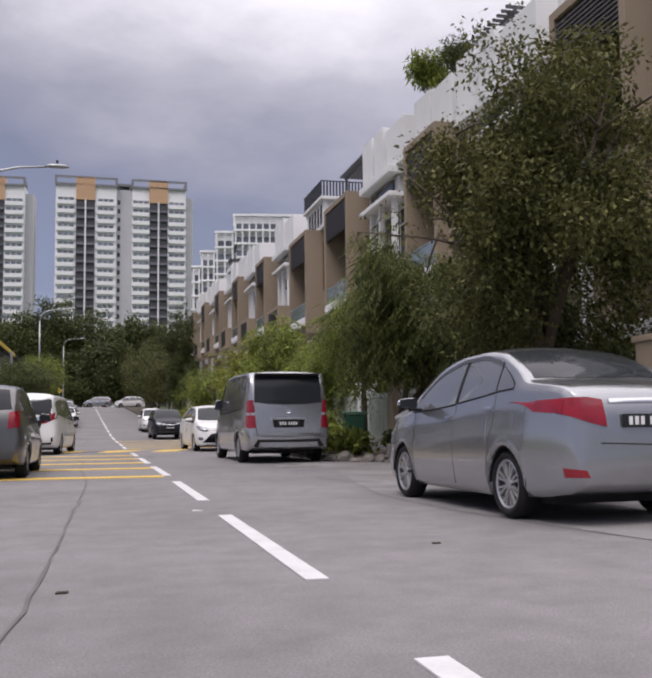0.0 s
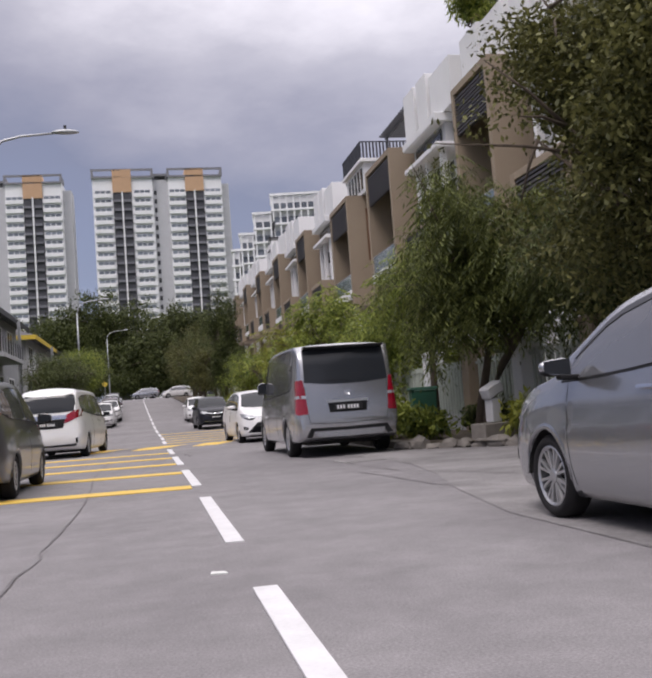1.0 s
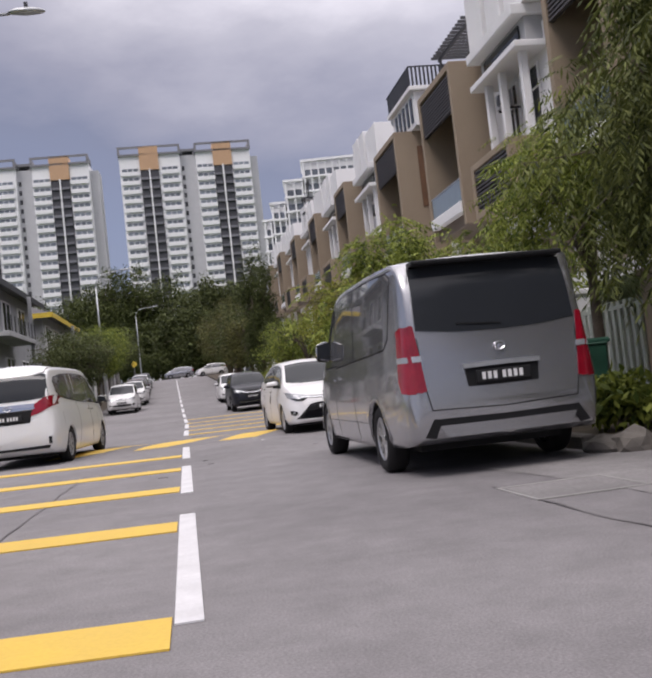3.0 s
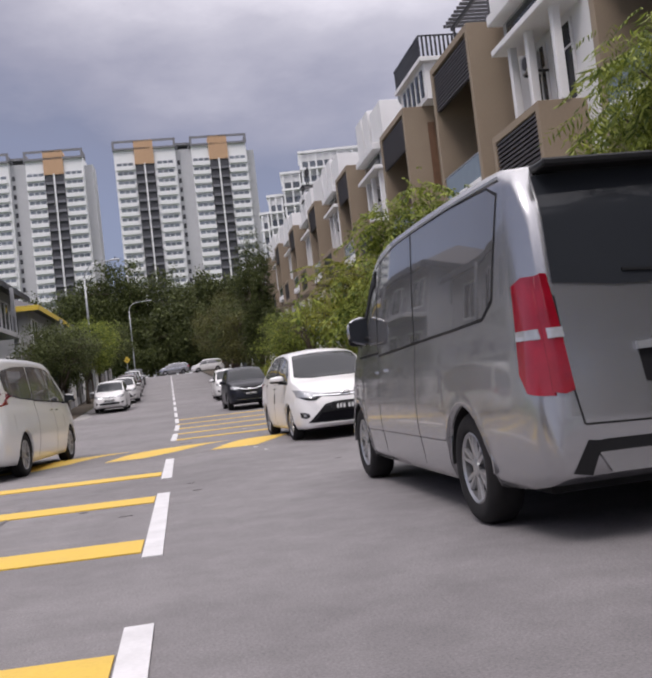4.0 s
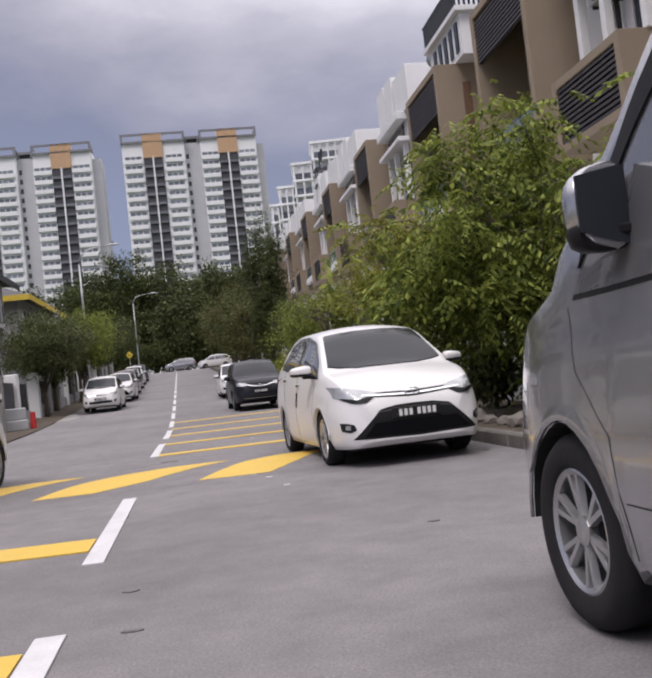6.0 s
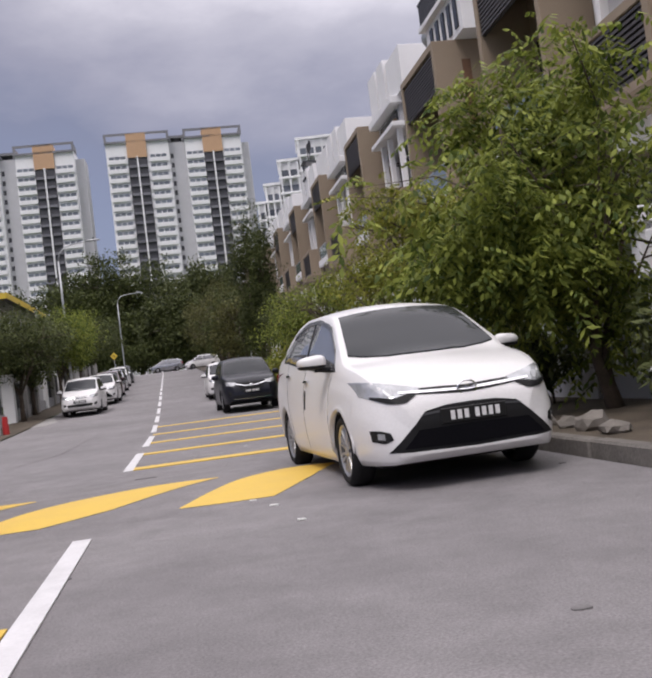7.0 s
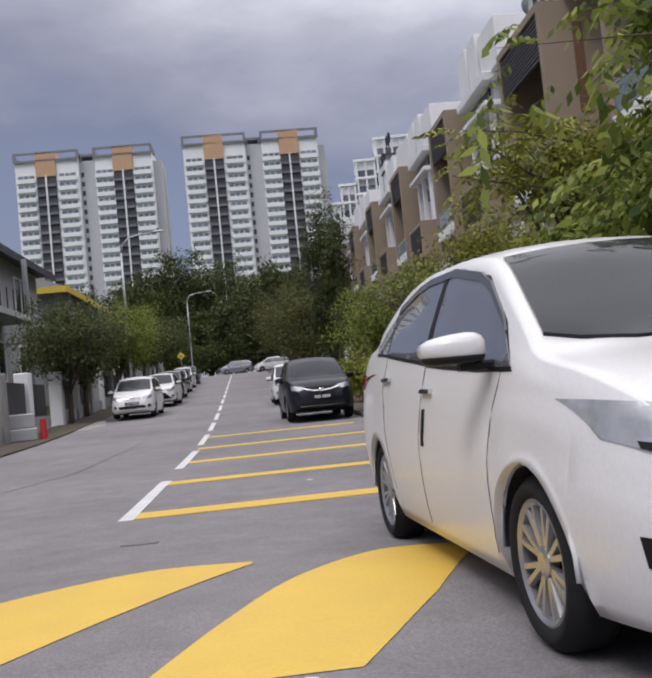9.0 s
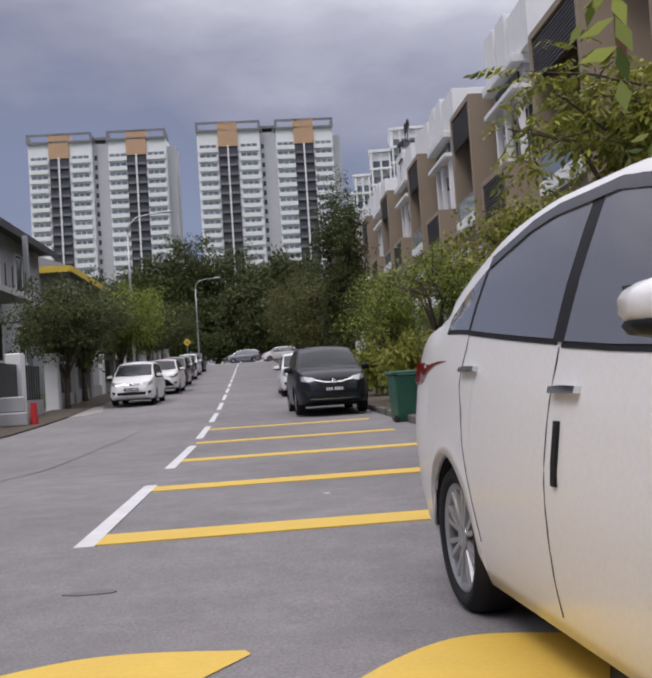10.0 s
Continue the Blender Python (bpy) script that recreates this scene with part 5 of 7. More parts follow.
def casement(root, u, v0, v1, z0, z1, label="dark window with white frame"):
    """A window in a wall that faces the street, with frame, mullion and transom."""
    w = part("window", boxes((u - 0.04, u + 0.03, v0, v1, z0, z1)), GLASS, root, label)
    m, t = (v0 + v1) / 2, z0 + (z1 - z0) * 0.68
    for c in ((u - 0.09, u + 0.02, v0 - 0.07, v0, z0 - 0.07, z1 + 0.07), (u - 0.09, u + 0.02, v1, v1 + 0.07, z0 - 0.07, z1 + 0.07), (u - 0.085, u - 0.04, m - 0.035, m + 0.035, z0, z1),
              (u - 0.09, u + 0.02, v0, v1, z1, z1 + 0.07), (u - 0.11, u + 0.02, v0, v1, z0 - 0.07, z0), (u - 0.08, u - 0.04, v0, m - 0.035, t, t + 0.06), (u - 0.08, u - 0.04, m + 0.035, v1, t, t + 0.06)):
        part("window_frame", boxes(c), WHITE_WALL, w)


def terrace_house(y0, y1, lo, hi, base, label, bay=True, roof="block"):
    """One house: tan box from y0 to y1, white bay on the near side, on the plot from lo to hi."""
    root = thing("terrace_house", (X0, y0, base, 0, 0, 0), label, "house", "terrace houses")
    w, a, b, t = y1 - y0, lo - y0, hi - y0, 0.30
    # main storeys, party walls and the roof slab
    part("wall", boxes((3.6, 12, a + 0.02, b - 0.02, -0.8, 12.3)), BROWN_WALL, root, "brown rendered main wall")
    part("party_wall", boxes((1.5, 12, b - 0.22, b - 0.02, -0.8, 13.2)), WHITE_WALL, root)
    part("return_wall", boxes((1.9, 3.6, w, b - 0.22, 3.6, 12.6), bevel=0.01), TAN_WALL, root, "tan recessed wall")
    part("roof_slab", boxes((3.4, 12.3, a + 0.01, b - 0.01, 12.3, 12.55)), CONCRETE, root)
    # car porch
    part("porch_slab", boxes((-2.6, 3.6, a + 0.4, b - 0.3, 3.2, 3.55), bevel=0.02), WHITE_WALL, root, "white car porch roof slab")
    for v in (a + 0.7, (a + b) / 2, b - 0.7):
        part("porch_column", boxes((-2.3, -1.95, v - 0.18, v + 0.18, -0.8, 3.2), bevel=0.02), WHITE_WALL, root)
    part("entrance_door", boxes((3.5, 3.62, w * 0.2, w * 0.8, 0.1, 2.6)), GLASS, root, "dark glazed sliding entrance door")
    casement(root, 3.6, w * 0.2, w * 0.8, 4.2, 6.4)
    if bay:
        casement(root, 3.6, -5.6, -2.6, 4.2, 6.2)
    # tan box with slatted screen and balcony
    for v0, v1 in ((0, t), (w - t, w)):
        part("box_side", boxes((0, 3.7, v0, v1, 7.05, 14.05), bevel=0.015), TAN_WALL, root, "tan rendered side of the projecting box")
    part("box_top", boxes((0.003, 3.7, t, w - t, 13.78, 14.046)), TAN_WALL, root)
    part("box_base", boxes((0.25, 3.6, t, w - t, 7.08, 7.6)), BROWN_WALL, root)
    part("balcony_slab", boxes((-0.08, 3.6, t + 0.002, w - t - 0.002, 7.6, 8.08), bevel=0.02), WHITE_WALL, root, "pale balcony slab")
    part("balcony_back", boxes((1.9, 2.1, t, w - t, 8.08, 13.78)), TAN_WALL, root)
    casement(root, 1.9, w * 0.18, w * 0.46, 8.2, 11.0, "tall dark balcony window with white frame")
    part("balcony_column", boxes((1.55, 1.85, w * 0.52, w * 0.52 + 0.3, 8.08, 13.78), bevel=0.015), WHITE_WALL, root, "white balcony column")
    part("balcony_door", boxes((1.84, 1.91, w * 0.64, w * 0.86, 8.1, 11.6)), GLASS, root, "dark balcony door")
    part("balcony_rail", boxes((0.06, 0.085, t + 0.02, w - t - 0.02, 8.1, 9.05)), RAIL_GLASS, root, "greenish glass balcony rail")
    part("rail_cap", boxes((0.04, 0.105, t + 0.02, w - t - 0.02, 9.05, 9.10)), METAL_GREY, root)
    # backing sheet coloured as the shade in the gaps, blades in front
    scr = part("slatted_screen", boxes((0.16, 0.20, t + 0.01, w - t - 0.01, 12.05, 13.77)), SLAT_SHADE, root, "dark louvred screen")
    slat_row(scr, "slat", t + 0.01, w - t - 0.01, 12.05, 13.77, 0.145)
    part("blind", boxes((1.2, 1.24, w * 0.30, w * 0.48, 11.2, 13.7)), SLAT, root, "dark hanging balcony blind")
    if bay:
        c0, c1 = max(a + 0.25, -8.6), -0.02
        part("bay_wall", boxes((1.7, 3.7, c0 + 0.7, c1, 6.4, 13.2)), WHITE_WALL, root, "white bay wall")
        part("bay_pier", boxes((1.2, 3.6, c0, c0 + 0.7, -0.8, 12.6), bevel=0.01), TAN_WALL, root, "tan pier beside the bay")
        # planter box with louvres
        p0, p1 = -5.75, -1.3
        pl = part("planter_box", boxes((0, 1.9, p0, p0 + 0.28, 6.9, 9.12), (0, 1.9, p1 - 0.28, p1, 6.9, 9.12), (0.003, 1.9, p0 + 0.28, p1 - 0.28, 8.86, 9.117), (0.003, 1.9, p0 + 0.28, p1 - 0.28, 6.9, 7.15), bevel=0.015), TAN_WALL, root, "tan rendered balcony box with louvres")
        # near-black sheet added as the shade behind these louvres
        part("louvre_shade", boxes((0.16, 0.2, p0 + 0.28, p1 - 0.28, 7.15, 8.86)), SLAT_SHADE, pl)
        slat_row(pl, "louvre", p0 + 0.29, p1 - 0.29, 7.15, 8.86, 0.155)
        # ledges, soffit, columns, windows
        part("ledge", boxes((0.45, 1.75, -6.3, -1.1, 12.22, 12.47), bevel=0.03), WHITE_WALL, root, "white hood ledge above the windows")
        part("ledge", boxes((0.5, 3.7, -6.2, -0.9, 13.45, 13.85), bevel=0.03), WHITE_WALL, root, "white roof ledge")
        part("bay_soffit", boxes((1.05, 3.6, -6.0, -1.1, 12.47, 13.45)), PALE_GREY, root)
        part("clerestory", boxes((0.97, 1.06, -5.5, -1.6, 12.72, 13.28)), GLASS, root, "dark clerestory strip")
        for v in (-5.7, -3.5, -1.9):
            part("bay_column", boxes((0.82, 1.10, v - 0.13, v + 0.13, 9.12, 12.24), bevel=0.015), WHITE_WALL, root, "slim white column")
        casement(root, 1.7, -5.3, -3.8, 9.3, 11.9, "tall dark bay window with white frame")
        casement(root, 1.7, -3.1, -2.2, 9.3, 11.9, "narrow dark bay window with white frame")
        part("parapet", boxes((0.85, 3.6, -4.25, -2.75, 13.85, 16.4), (0.85, 3.6, -2.25, -0.5, 13.85, 16.45), bevel=0.02), WHITE_WALL, root, "tall white parapet block")
        part("parapet_slot", boxes((1.2, 3.5, -2.75, -2.25, 13.85, 16.1)), PALE_GREY, root)
        part("parapet", boxes((0.95, 4.0, -7.4, -4.5, 13.85, 16.05), bevel=0.02), WHITE_WALL, root, "white parapet block")
        ac = part("air_conditioner", boxes((0.95, 1.35, -3.3, -2.5, 11.0, 11.6), bevel=0.02), PALE_GREY, root, "pale air conditioner unit")
        part("fan_grille", lathe(bmesh.new(), [(0, 0.24), (-0.02, 0.22), (-0.02, 0.03), (-0.01, 0.0)], sides=16, centre=(0.945, -2.9, 11.3)), METAL_DARK, ac)
        part("bracket", boxes((1.0, 1.7, -3.2, -3.15, 10.9, 10.98), (1.0, 1.7, -2.65, -2.6, 10.9, 10.98)), METAL_DARK, ac)
    # roof storey
    if roof == "terrace":
        part("upper_wall", boxes((1.0, 9, -1.2, 3.7, 14.05, 15.85), bevel=0.01), WHITE_WALL, root, "white upper storey")
        part("upper_wall", boxes((2.6, 9, -1.2, 0, 12.6, 14.05)), TAN_WALL, root)
        part("cornice", boxes((0.75, 9.1, -1.45, 3.95, 15.85, 16.08), bevel=0.02), WHITE_WALL, root, "white cornice under the roof terrace")
        for k in range(5):
            part("strip_window", boxes((0.94, 1.02, -0.8 + k * 0.85, -0.4 + k * 0.85, 14.3, 15.6)), GLASS, root)
        rl = part("terrace_rail", boxes((0.80, 0.86, -1.4, 3.9, 17.08, 17.15), (0.86, 8.5, -1.4, -1.34, 17.08, 17.15)), METAL_DARK, root, "dark roof terrace railing")
        for k in range(24):
            part("baluster", boxes((0.81, 0.85, -1.38 + k * 0.22, -1.28 + k * 0.22, 16.08, 17.08)), METAL_DARK, rl)
        for k in range(18):
            part("baluster", boxes((0.95 + k * 0.22, 1.05 + k * 0.22, -1.39, -1.35, 16.08, 17.08)), METAL_DARK, rl)
        part("roof_block", boxes((1.3, 9, 4.0, b - 0.3, 13.9, 15.2), bevel=0.02), WHITE_WALL, root, "white roof storey block")
        part("slot_window", boxes((1.2, 1.55, -0.05, 0.02, 9.9, 13.2)), WOOD_SCREEN, root, "narrow slot window behind a timber screen")
        for k, (v, z) in enumerate(((4.3, 16.6), (5.2, 16.0))):
            d = part("satellite_dish", lathe(bmesh.new(), [(0.0, 0.02), (0.03, 0.2), (0.12, 0.40), (0.125, 0.40), (0.02, 0.02)], axis="z", sides=18), METAL_GREY, root, "small grey satellite dish")
            d.matrix_basis = pose(1.5, v, z, 60, 0, 70 + 50 * k)
            part("dish_mast", tube(bmesh.new(), [(1.55, v, 15.2), (1.55, v, z)], 0.03, 6), METAL_GREY, d).matrix_parent_inverse = d.matrix_basis.inverted()
    else:
        u = 0.85 if roof in ("block", "shaded") else 2.9
        part("roof_block", boxes((u, 9, 0.1, w * 0.62, 14.05, 16.25), bevel=0.02), WHITE_WALL, root, "white roof storey block")
        part("roof_block", boxes((u + 0.1, 8, w * 0.74, b - 0.3, 14.05 if u < 2 else 13.2, 16.6 if u < 2 else 15.0), bevel=0.02), WHITE_WALL, root, "white roof storey block")
        part("pergola_floor", boxes((u + 0.4, 6.0, w * 0.62, w * 0.74, 14.05, 15.6)), PALE_GREY, root)
        v0, v1, z, q = (2.9, b + 0.9, 16.9, 2.2) if roof == "pergola" else (-2.5, w * 0.9, 17.9, 2.6)
        if roof in ("pergola", "shaded"):
            pg = part("pergola", boxes((q, q + 0.12, v0, v1, z, z + 0.16)), ROOF_DARK, root, "dark slatted roof pergola")
            part("beam", boxes((q + 3.2, q + 3.32, v0, v1, z, z + 0.16)), ROOF_DARK, pg)
            n = int((v1 - v0) / 0.42)
            for k in range(n + 1):
                v = v0 + (v1 - v0 - 0.1) * k / n
                part("pergola_slat", boxes((q - 0.35, q + 3.7, v, v + 0.1, z + 0.16, z + 0.28)), ROOF_DARK, pg)
            for v in (v0 + 0.2, v1 - 0.4):
                for uu in (q, q + 3.2):
                    part("pergola_post", boxes((uu, uu + 0.1, v, v + 0.1, 12.6, z)), ROOF_DARK, pg)
        ae = part("aerial", tube(bmesh.new(), [(q + 0.5, 1.0, 14.0), (q + 0.5, 1.0, 17.7)], 0.02, 6), METAL_GREY, root, "thin roof aerial")
        for k in range(3):
            part("aerial_bar", boxes((q + 0.25, q + 0.75, 0.98, 1.02, 17.2 + k * 0.18, 17.23 + k * 0.18)), METAL_GREY, ae)
    return root


HOUSE_LABEL = "tan and white three-storey terrace house with slatted screens"
for y0, y1, lo, hi, up, roof in ((22.1, 26.2, 13.2, 27.6, -0.6, "block"), (36.2, 40.2, 27.6, 41.5, -0.6, "shaded"), (50.1, 55.4, 41.5, 57.4, 0.0, "pergola"), (76.4, 80.9, 67.0, 82.3, 1.05, "setback"),
                                 (91.4, 95.8, 82.3, 97.3, 1.8, "block"), (106.2, 110.6, 97.3, 112.0, 2.5, "setback"), (120.8, 125.2, 112.0, 126.6, 3.1, "block"), (135.4, 139.8, 126.6, 141.2, 3.6, "block")):
    terrace_house(y0, y1, lo, hi, up, HOUSE_LABEL, True, roof)
terrace_house(60.6, 66.1, 57.4, 67.0, 0.0, "tan terrace house with a roof terrace railing and louvred screen", False, "terrace")

# rooftop mast with two horn speakers
mast = thing("roof_antenna", (15.2, 103.0, 19.0, 0, 0, 0), "dark rooftop antenna rack with round dishes", "antenna")
bm = bmesh.new()
for dx in (-0.5, 0.5):
    for dy in (-0.6, 0.6):
        box(bm, dx - 0.06, dx + 0.06, dy - 0.06, dy + 0.06, -2.9, 0.6)
for z in (-0.9, 0.5):
    box(bm, -0.7, 0.7, -0.8, 0.8, z, z + 0.12)
part("rack", bm, METAL_DARK, mast)
for k, dy in enumerate((-0.5, 0.6)):
    b = tube(bmesh.new(), [(0, dy, 0.6), (0, dy, 1.7)], 0.05, 6)
    part("mast_pole", b, METAL_DARK, mast)
    part("dish", lathe(bmesh.new(), [(0, 0.45), (0.1, 0.42), (0.16, 0.2), (0.2, 0.02)], sides=16, centre=(0, dy, 2.0)), METAL_DARK, mast)


# ---------- apartment towers ----------
def tower(name, x0, y, top, turn, label):
    root = thing(name, (x0, y, 0, 0, 0, turn), label, "apartment tower", "apartment towers")
    base = 4.0
    wings = ((0.0, 24.8), (31.4, 54.0))
    for a, b in wings:
        part("wing_wall", boxes((a, b, 0, 16, base, top - 3.0)), TOWER_WHITE, root, "white wing wall")
        m = (a + b) / 2 - 0.2
        # no recess is cut: a dark slab on the wall carries the balconies' shade
        part("balcony_shade", boxes((m - 3.9, m + 3.7, -0.5, 0.2, base, top - 10.2)), TOWER_DARK, root, "dark slab coloured as the shade within the balcony column")
        part("shaft_rib", boxes((m - 0.45, m + 0.15, -1.3, 0.0, base, top - 9.8)), TOWER_WHITE, root)
        part("orange_block", boxes((m - 4.0, m + 3.8, -0.9, 6, top - 10.0, top - 0.3)), TOWER_ORANGE, root, "orange roof block")
        part("crown_frame", boxes((a - 0.4, b + 0.4, -0.9, -0.3, top - 0.9, top), (a - 0.4, b + 0.4, -0.9, -0.3, top - 3.9, top - 3.1), (a - 0.4, a + 0.5, -0.9, 8, top - 3.1, top - 0.9), (b - 0.5, b + 0.4, -0.9, 8, top - 3.1, top - 0.9)), TOWER_CROWN, root, "grey open crown frame")
    part("core_wall", boxes((24.8, 31.4, 2.6, 14, base, top - 4.2)), TOWER_GREY, root, "grey recessed stair core")
    part("core_crown", boxes((25.2, 31.0, 2.0, 10, top - 2.6, top - 1.6), (25.2, 26, 2.2, 10, top - 4.2, top - 2.6), (30.2, 31, 2.2, 10, top - 4.2, top - 2.6)), TOWER_CROWN, root)
    part("side_fin", boxes((54.003, 57.5, 4, 15, base, top - 6)), TOWER_GREY, root)
    wide = boxes((-3.2, 3.2, -0.25, 0.1, 0, 1.25))
    led = boxes((-3.6, 3.6, -0.9, 0.1, -1.75, -0.1))
    mull = boxes((-0.12, 0.12, -0.33, 0.0, 0, 1.25))
    slab = boxes((-3.8, 3.6, -0.9, -0.3, 0, 1.0))
    small = boxes((-0.55, 0.55, -0.12, 0.1, 0, 1.9))
    meshes = []
    for nm, b, mt in (("window", wide, TOWER_PANE), ("sill", led, TOWER_WHITE), ("mullion", mull, TOWER_WHITE), ("balcony_rail", slab, mat("tower_rail", (0.12, 0.12, 0.135), 0.5, var=0.2, random_var=0.6)), ("window", small, TOWER_DARK)):
        me = bpy.data.meshes.new(nm)
        b.to_mesh(me)
        b.free()
        me.materials.append(mt)
        meshes.append(me)
    floors = 21
    for k in range(floors):
        z = top - 10.4 - 3.78 * k
        for a, b in wings:
            m = (a + b) / 2 - 0.2
            for cx in ((a + m - 3.9) / 2, (b + m + 3.7) / 2):
                w = part("window", meshes[0], None, root)
                w.matrix_basis = pose(cx, 0, z)
                part("sill", meshes[1], None, w)
                for mx_ in (-1.05, 1.05):
                    part("mullion", meshes[2], None, w).matrix_basis = pose(mx_, 0, 0)
            if k:
                part("balcony_rail", meshes[3], None, root).matrix_basis = pose(m, -0.3, z)
        for cx in (25.9,):
            part("window", meshes[4], None, root).matrix_basis = pose(cx, 2.6, z - 0.3)
    return root


tower("apartment_tower", -17.9, 390, 106.4, 1.0, "white apartment tower with dark balcony columns and orange crown")
tower("apartment_tower", -84.5, 393, 105.2, -1.5, "white apartment tower with grey side and orange crown")


# stepped condominium beyond the terrace
condo = thing("condominium", (24.0, 205, 0, 0, 0, -8), "white stepped condominium with curved balconies", "apartment block")
for k, (a, b, top) in enumerate(((-3.4, -1.6, 36.5), (-1.5, 1.7, 40), (1.8, 5.9, 44.5), (6.0, 19.0, 48.5))):
    part("block_wall", boxes((a, b, 0, 14 - k, 4, top), bevel=0.1), TOWER_WHITE, condo, "white block wall")
    for f in range(12):
        z = top - 2.2 - f * 3.1
        part("window_band", boxes((a + 0.5, b - 0.5, -0.12, 0.1, z - 0.9, z + 0.5)), TOWER_PANE, condo)
        part("balcony", boxes((a - 0.2, b + 0.1, -1.3, 0.05, z - 1.5, z - 1.0), bevel=0.08), TOWER_WHITE, condo)
    for j in range(int((b - a) / 1.5) + 1):
        x = a + 0.3 + j * (b - a - 0.6) / int((b - a) / 1.5)
        part("fin", boxes((x - 0.16, x + 0.16, -1.25, -0.1, 6, top - 0.4)), TOWER_WHITE, condo)
    part("roof_cap", boxes((a - 0.3, b + 0.3, -0.6, 13 - k, top, top + 0.5)), TOWER_WHITE, condo)


# ---------- houses on the left ----------
def garden_house(x1, y0, y1, base, eaves, wall, fascia, label, roof=ROOF_TILE):
    root = thing("garden_house", (x1, y0, base, 0, 0, 0), label, "house", "garden houses")
    L = y1 - y0
    part("wall", boxes((-11, 0, 0, L, 0, eaves), bevel=0.02), wall, root)
    bm = bmesh.new()
    e = 0.9
    lo = [bm.verts.new(p) for p in ((-12, -e, eaves), (e, -e, eaves), (e, L + e, eaves), (-12, L + e, eaves))]
    hi = [bm.verts.new(p) for p in ((-7.5, 4, eaves + 2.2), (-4.0, 4, eaves + 2.2), (-4.0, L - 4, eaves + 2.2), (-7.5, L - 4, eaves + 2.2))]
    bm.faces.new(lo[::-1])
    bm.faces.new(hi)
    for i in range(4):
        bm.faces.new((lo[i], lo[(i + 1) % 4], hi[(i + 1) % 4], hi[i]))
    part("roof", bm, roof, root, "low hipped tiled roof")
    part("fascia", boxes((e, e + 0.06, -e, L + e, eaves - 0.32, eaves + 0.06), (-12, e, -e - 0.06, -e, eaves - 0.32, eaves + 0.06)), fascia, root)
    for k in range(3):
        a = 1.2 + k * (L - 3.2) / 2.6
        for z in (eaves - 2.6, eaves - 6.2):
            if z > 0.5:
                w = part("window", boxes((-0.04, 0.05, a, a + 2.4, z, z + 1.8)), GLASS, root, "dark casement window")
                part("window_frame", boxes((0.0, 0.09, a - 0.1, a, z - 0.1, z + 1.9), (0.0, 0.09, a + 2.4, a + 2.5, z - 0.1, z + 1.9), (0.0, 0.09, a + 1.15, a + 1.25, z, z + 1.8), (0.0, 0.09, a, a + 2.4, z + 1.8, z + 1.9), (0.0, 0.09, a, a + 2.4, z - 0.1, z)), WHITE_WALL, w)
        part("front_window", boxes((-3.8 - k * 2.4, -2.2 - k * 2.4, -0.05, 0.04, eaves - 2.6, eaves - 0.8)), GLASS, root)
    part("balcony", boxes((0.003, 1.5, 0.3, L * 0.55, eaves - 3.5, eaves - 3.2), bevel=0.02), PALE_GREY, root, "pale balcony slab")
    for k in range(9):
        y = 0.4 + k * (L * 0.55 - 0.4) / 8
        part("baluster", boxes((1.40, 1.45, y, y + 0.05, eaves - 3.2, eaves - 2.2)), METAL_DARK, root)
    part("balcony_post", boxes((1.2, 1.42, L * 0.52, L * 0.52 + 0.22, 0, eaves - 0.35)), GREY_WALL, root)
    return root


garden_house(-9.6, 66, 83, gz(70), 8.4, GREY_WALL, METAL_DARK, "grey two-storey house with a balcony")
garden_house(-9.3, 86.5, 102, gz(88), 7.2, PALE_GREY, YELLOW_TRIM, "pale two-storey house with a yellow fascia")
garden_house(-9.6, 104.5, 122, gz(108), 6.6, WHITE_WALL, METAL_DARK, "white two-storey house with dark roof")
garden_house(-10.5, 44, 62, 0, 7.6, PALE_GREY, METAL_DARK, "pale two-storey house behind a garden wall")


def garden_wall(y0, y1):
    root = thing("garden_wall", (0, 0, 0, 0, 0, 0), "grey garden wall with metal fence panels", "wall", "garden walls")
    n = int((y1 - y0) / 3.4)
    for k in range(n):
        a = y0 + (y1 - y0) * k / n
        b = y0 + (y1 - y0) * (k + 1) / n
        x = xc(a) - 6.3
        z = gz(a) - 0.05
        part("pillar", boxes((x - 0.25, x + 0.25, a, a + 0.5, z, z + 2.2), bevel=0.03), CONCRETE if k % 3 else WHITE_WALL, root)
        part("low_wall", boxes((x - 0.08, x + 0.08, a + 0.5, b, z, z + 0.7)), GREY_WALL, root)
        if k % 4 == 1:
            part("gate_panel", boxes((x - 0.05, x + 0.05, a + 0.52, b - 0.02, z + 0.7, z + 1.95)), METAL_DARK, root, "dark solid gate panel")
        else:
            for j in range(9):
                y = a + 0.6 + j * (b - a - 0.6) / 9
                part("fence_bar", boxes((x - 0.02, x + 0.02, y, y + 0.10, z + 0.7, z + 1.85)), PALE_GREY if k % 3 == 2 else METAL_DARK, root)
    return root


garden_wall(40, 64)
garden_wall(66, 84)
garden_wall(85, 118)
strip("verge_left", list(range(-10, 146, 3)), lambda y: xc(y) - 6.3, lambda y: xc(y) - 4.78, 0.03, SOIL, "bare soil verge along the garden walls", "verge")
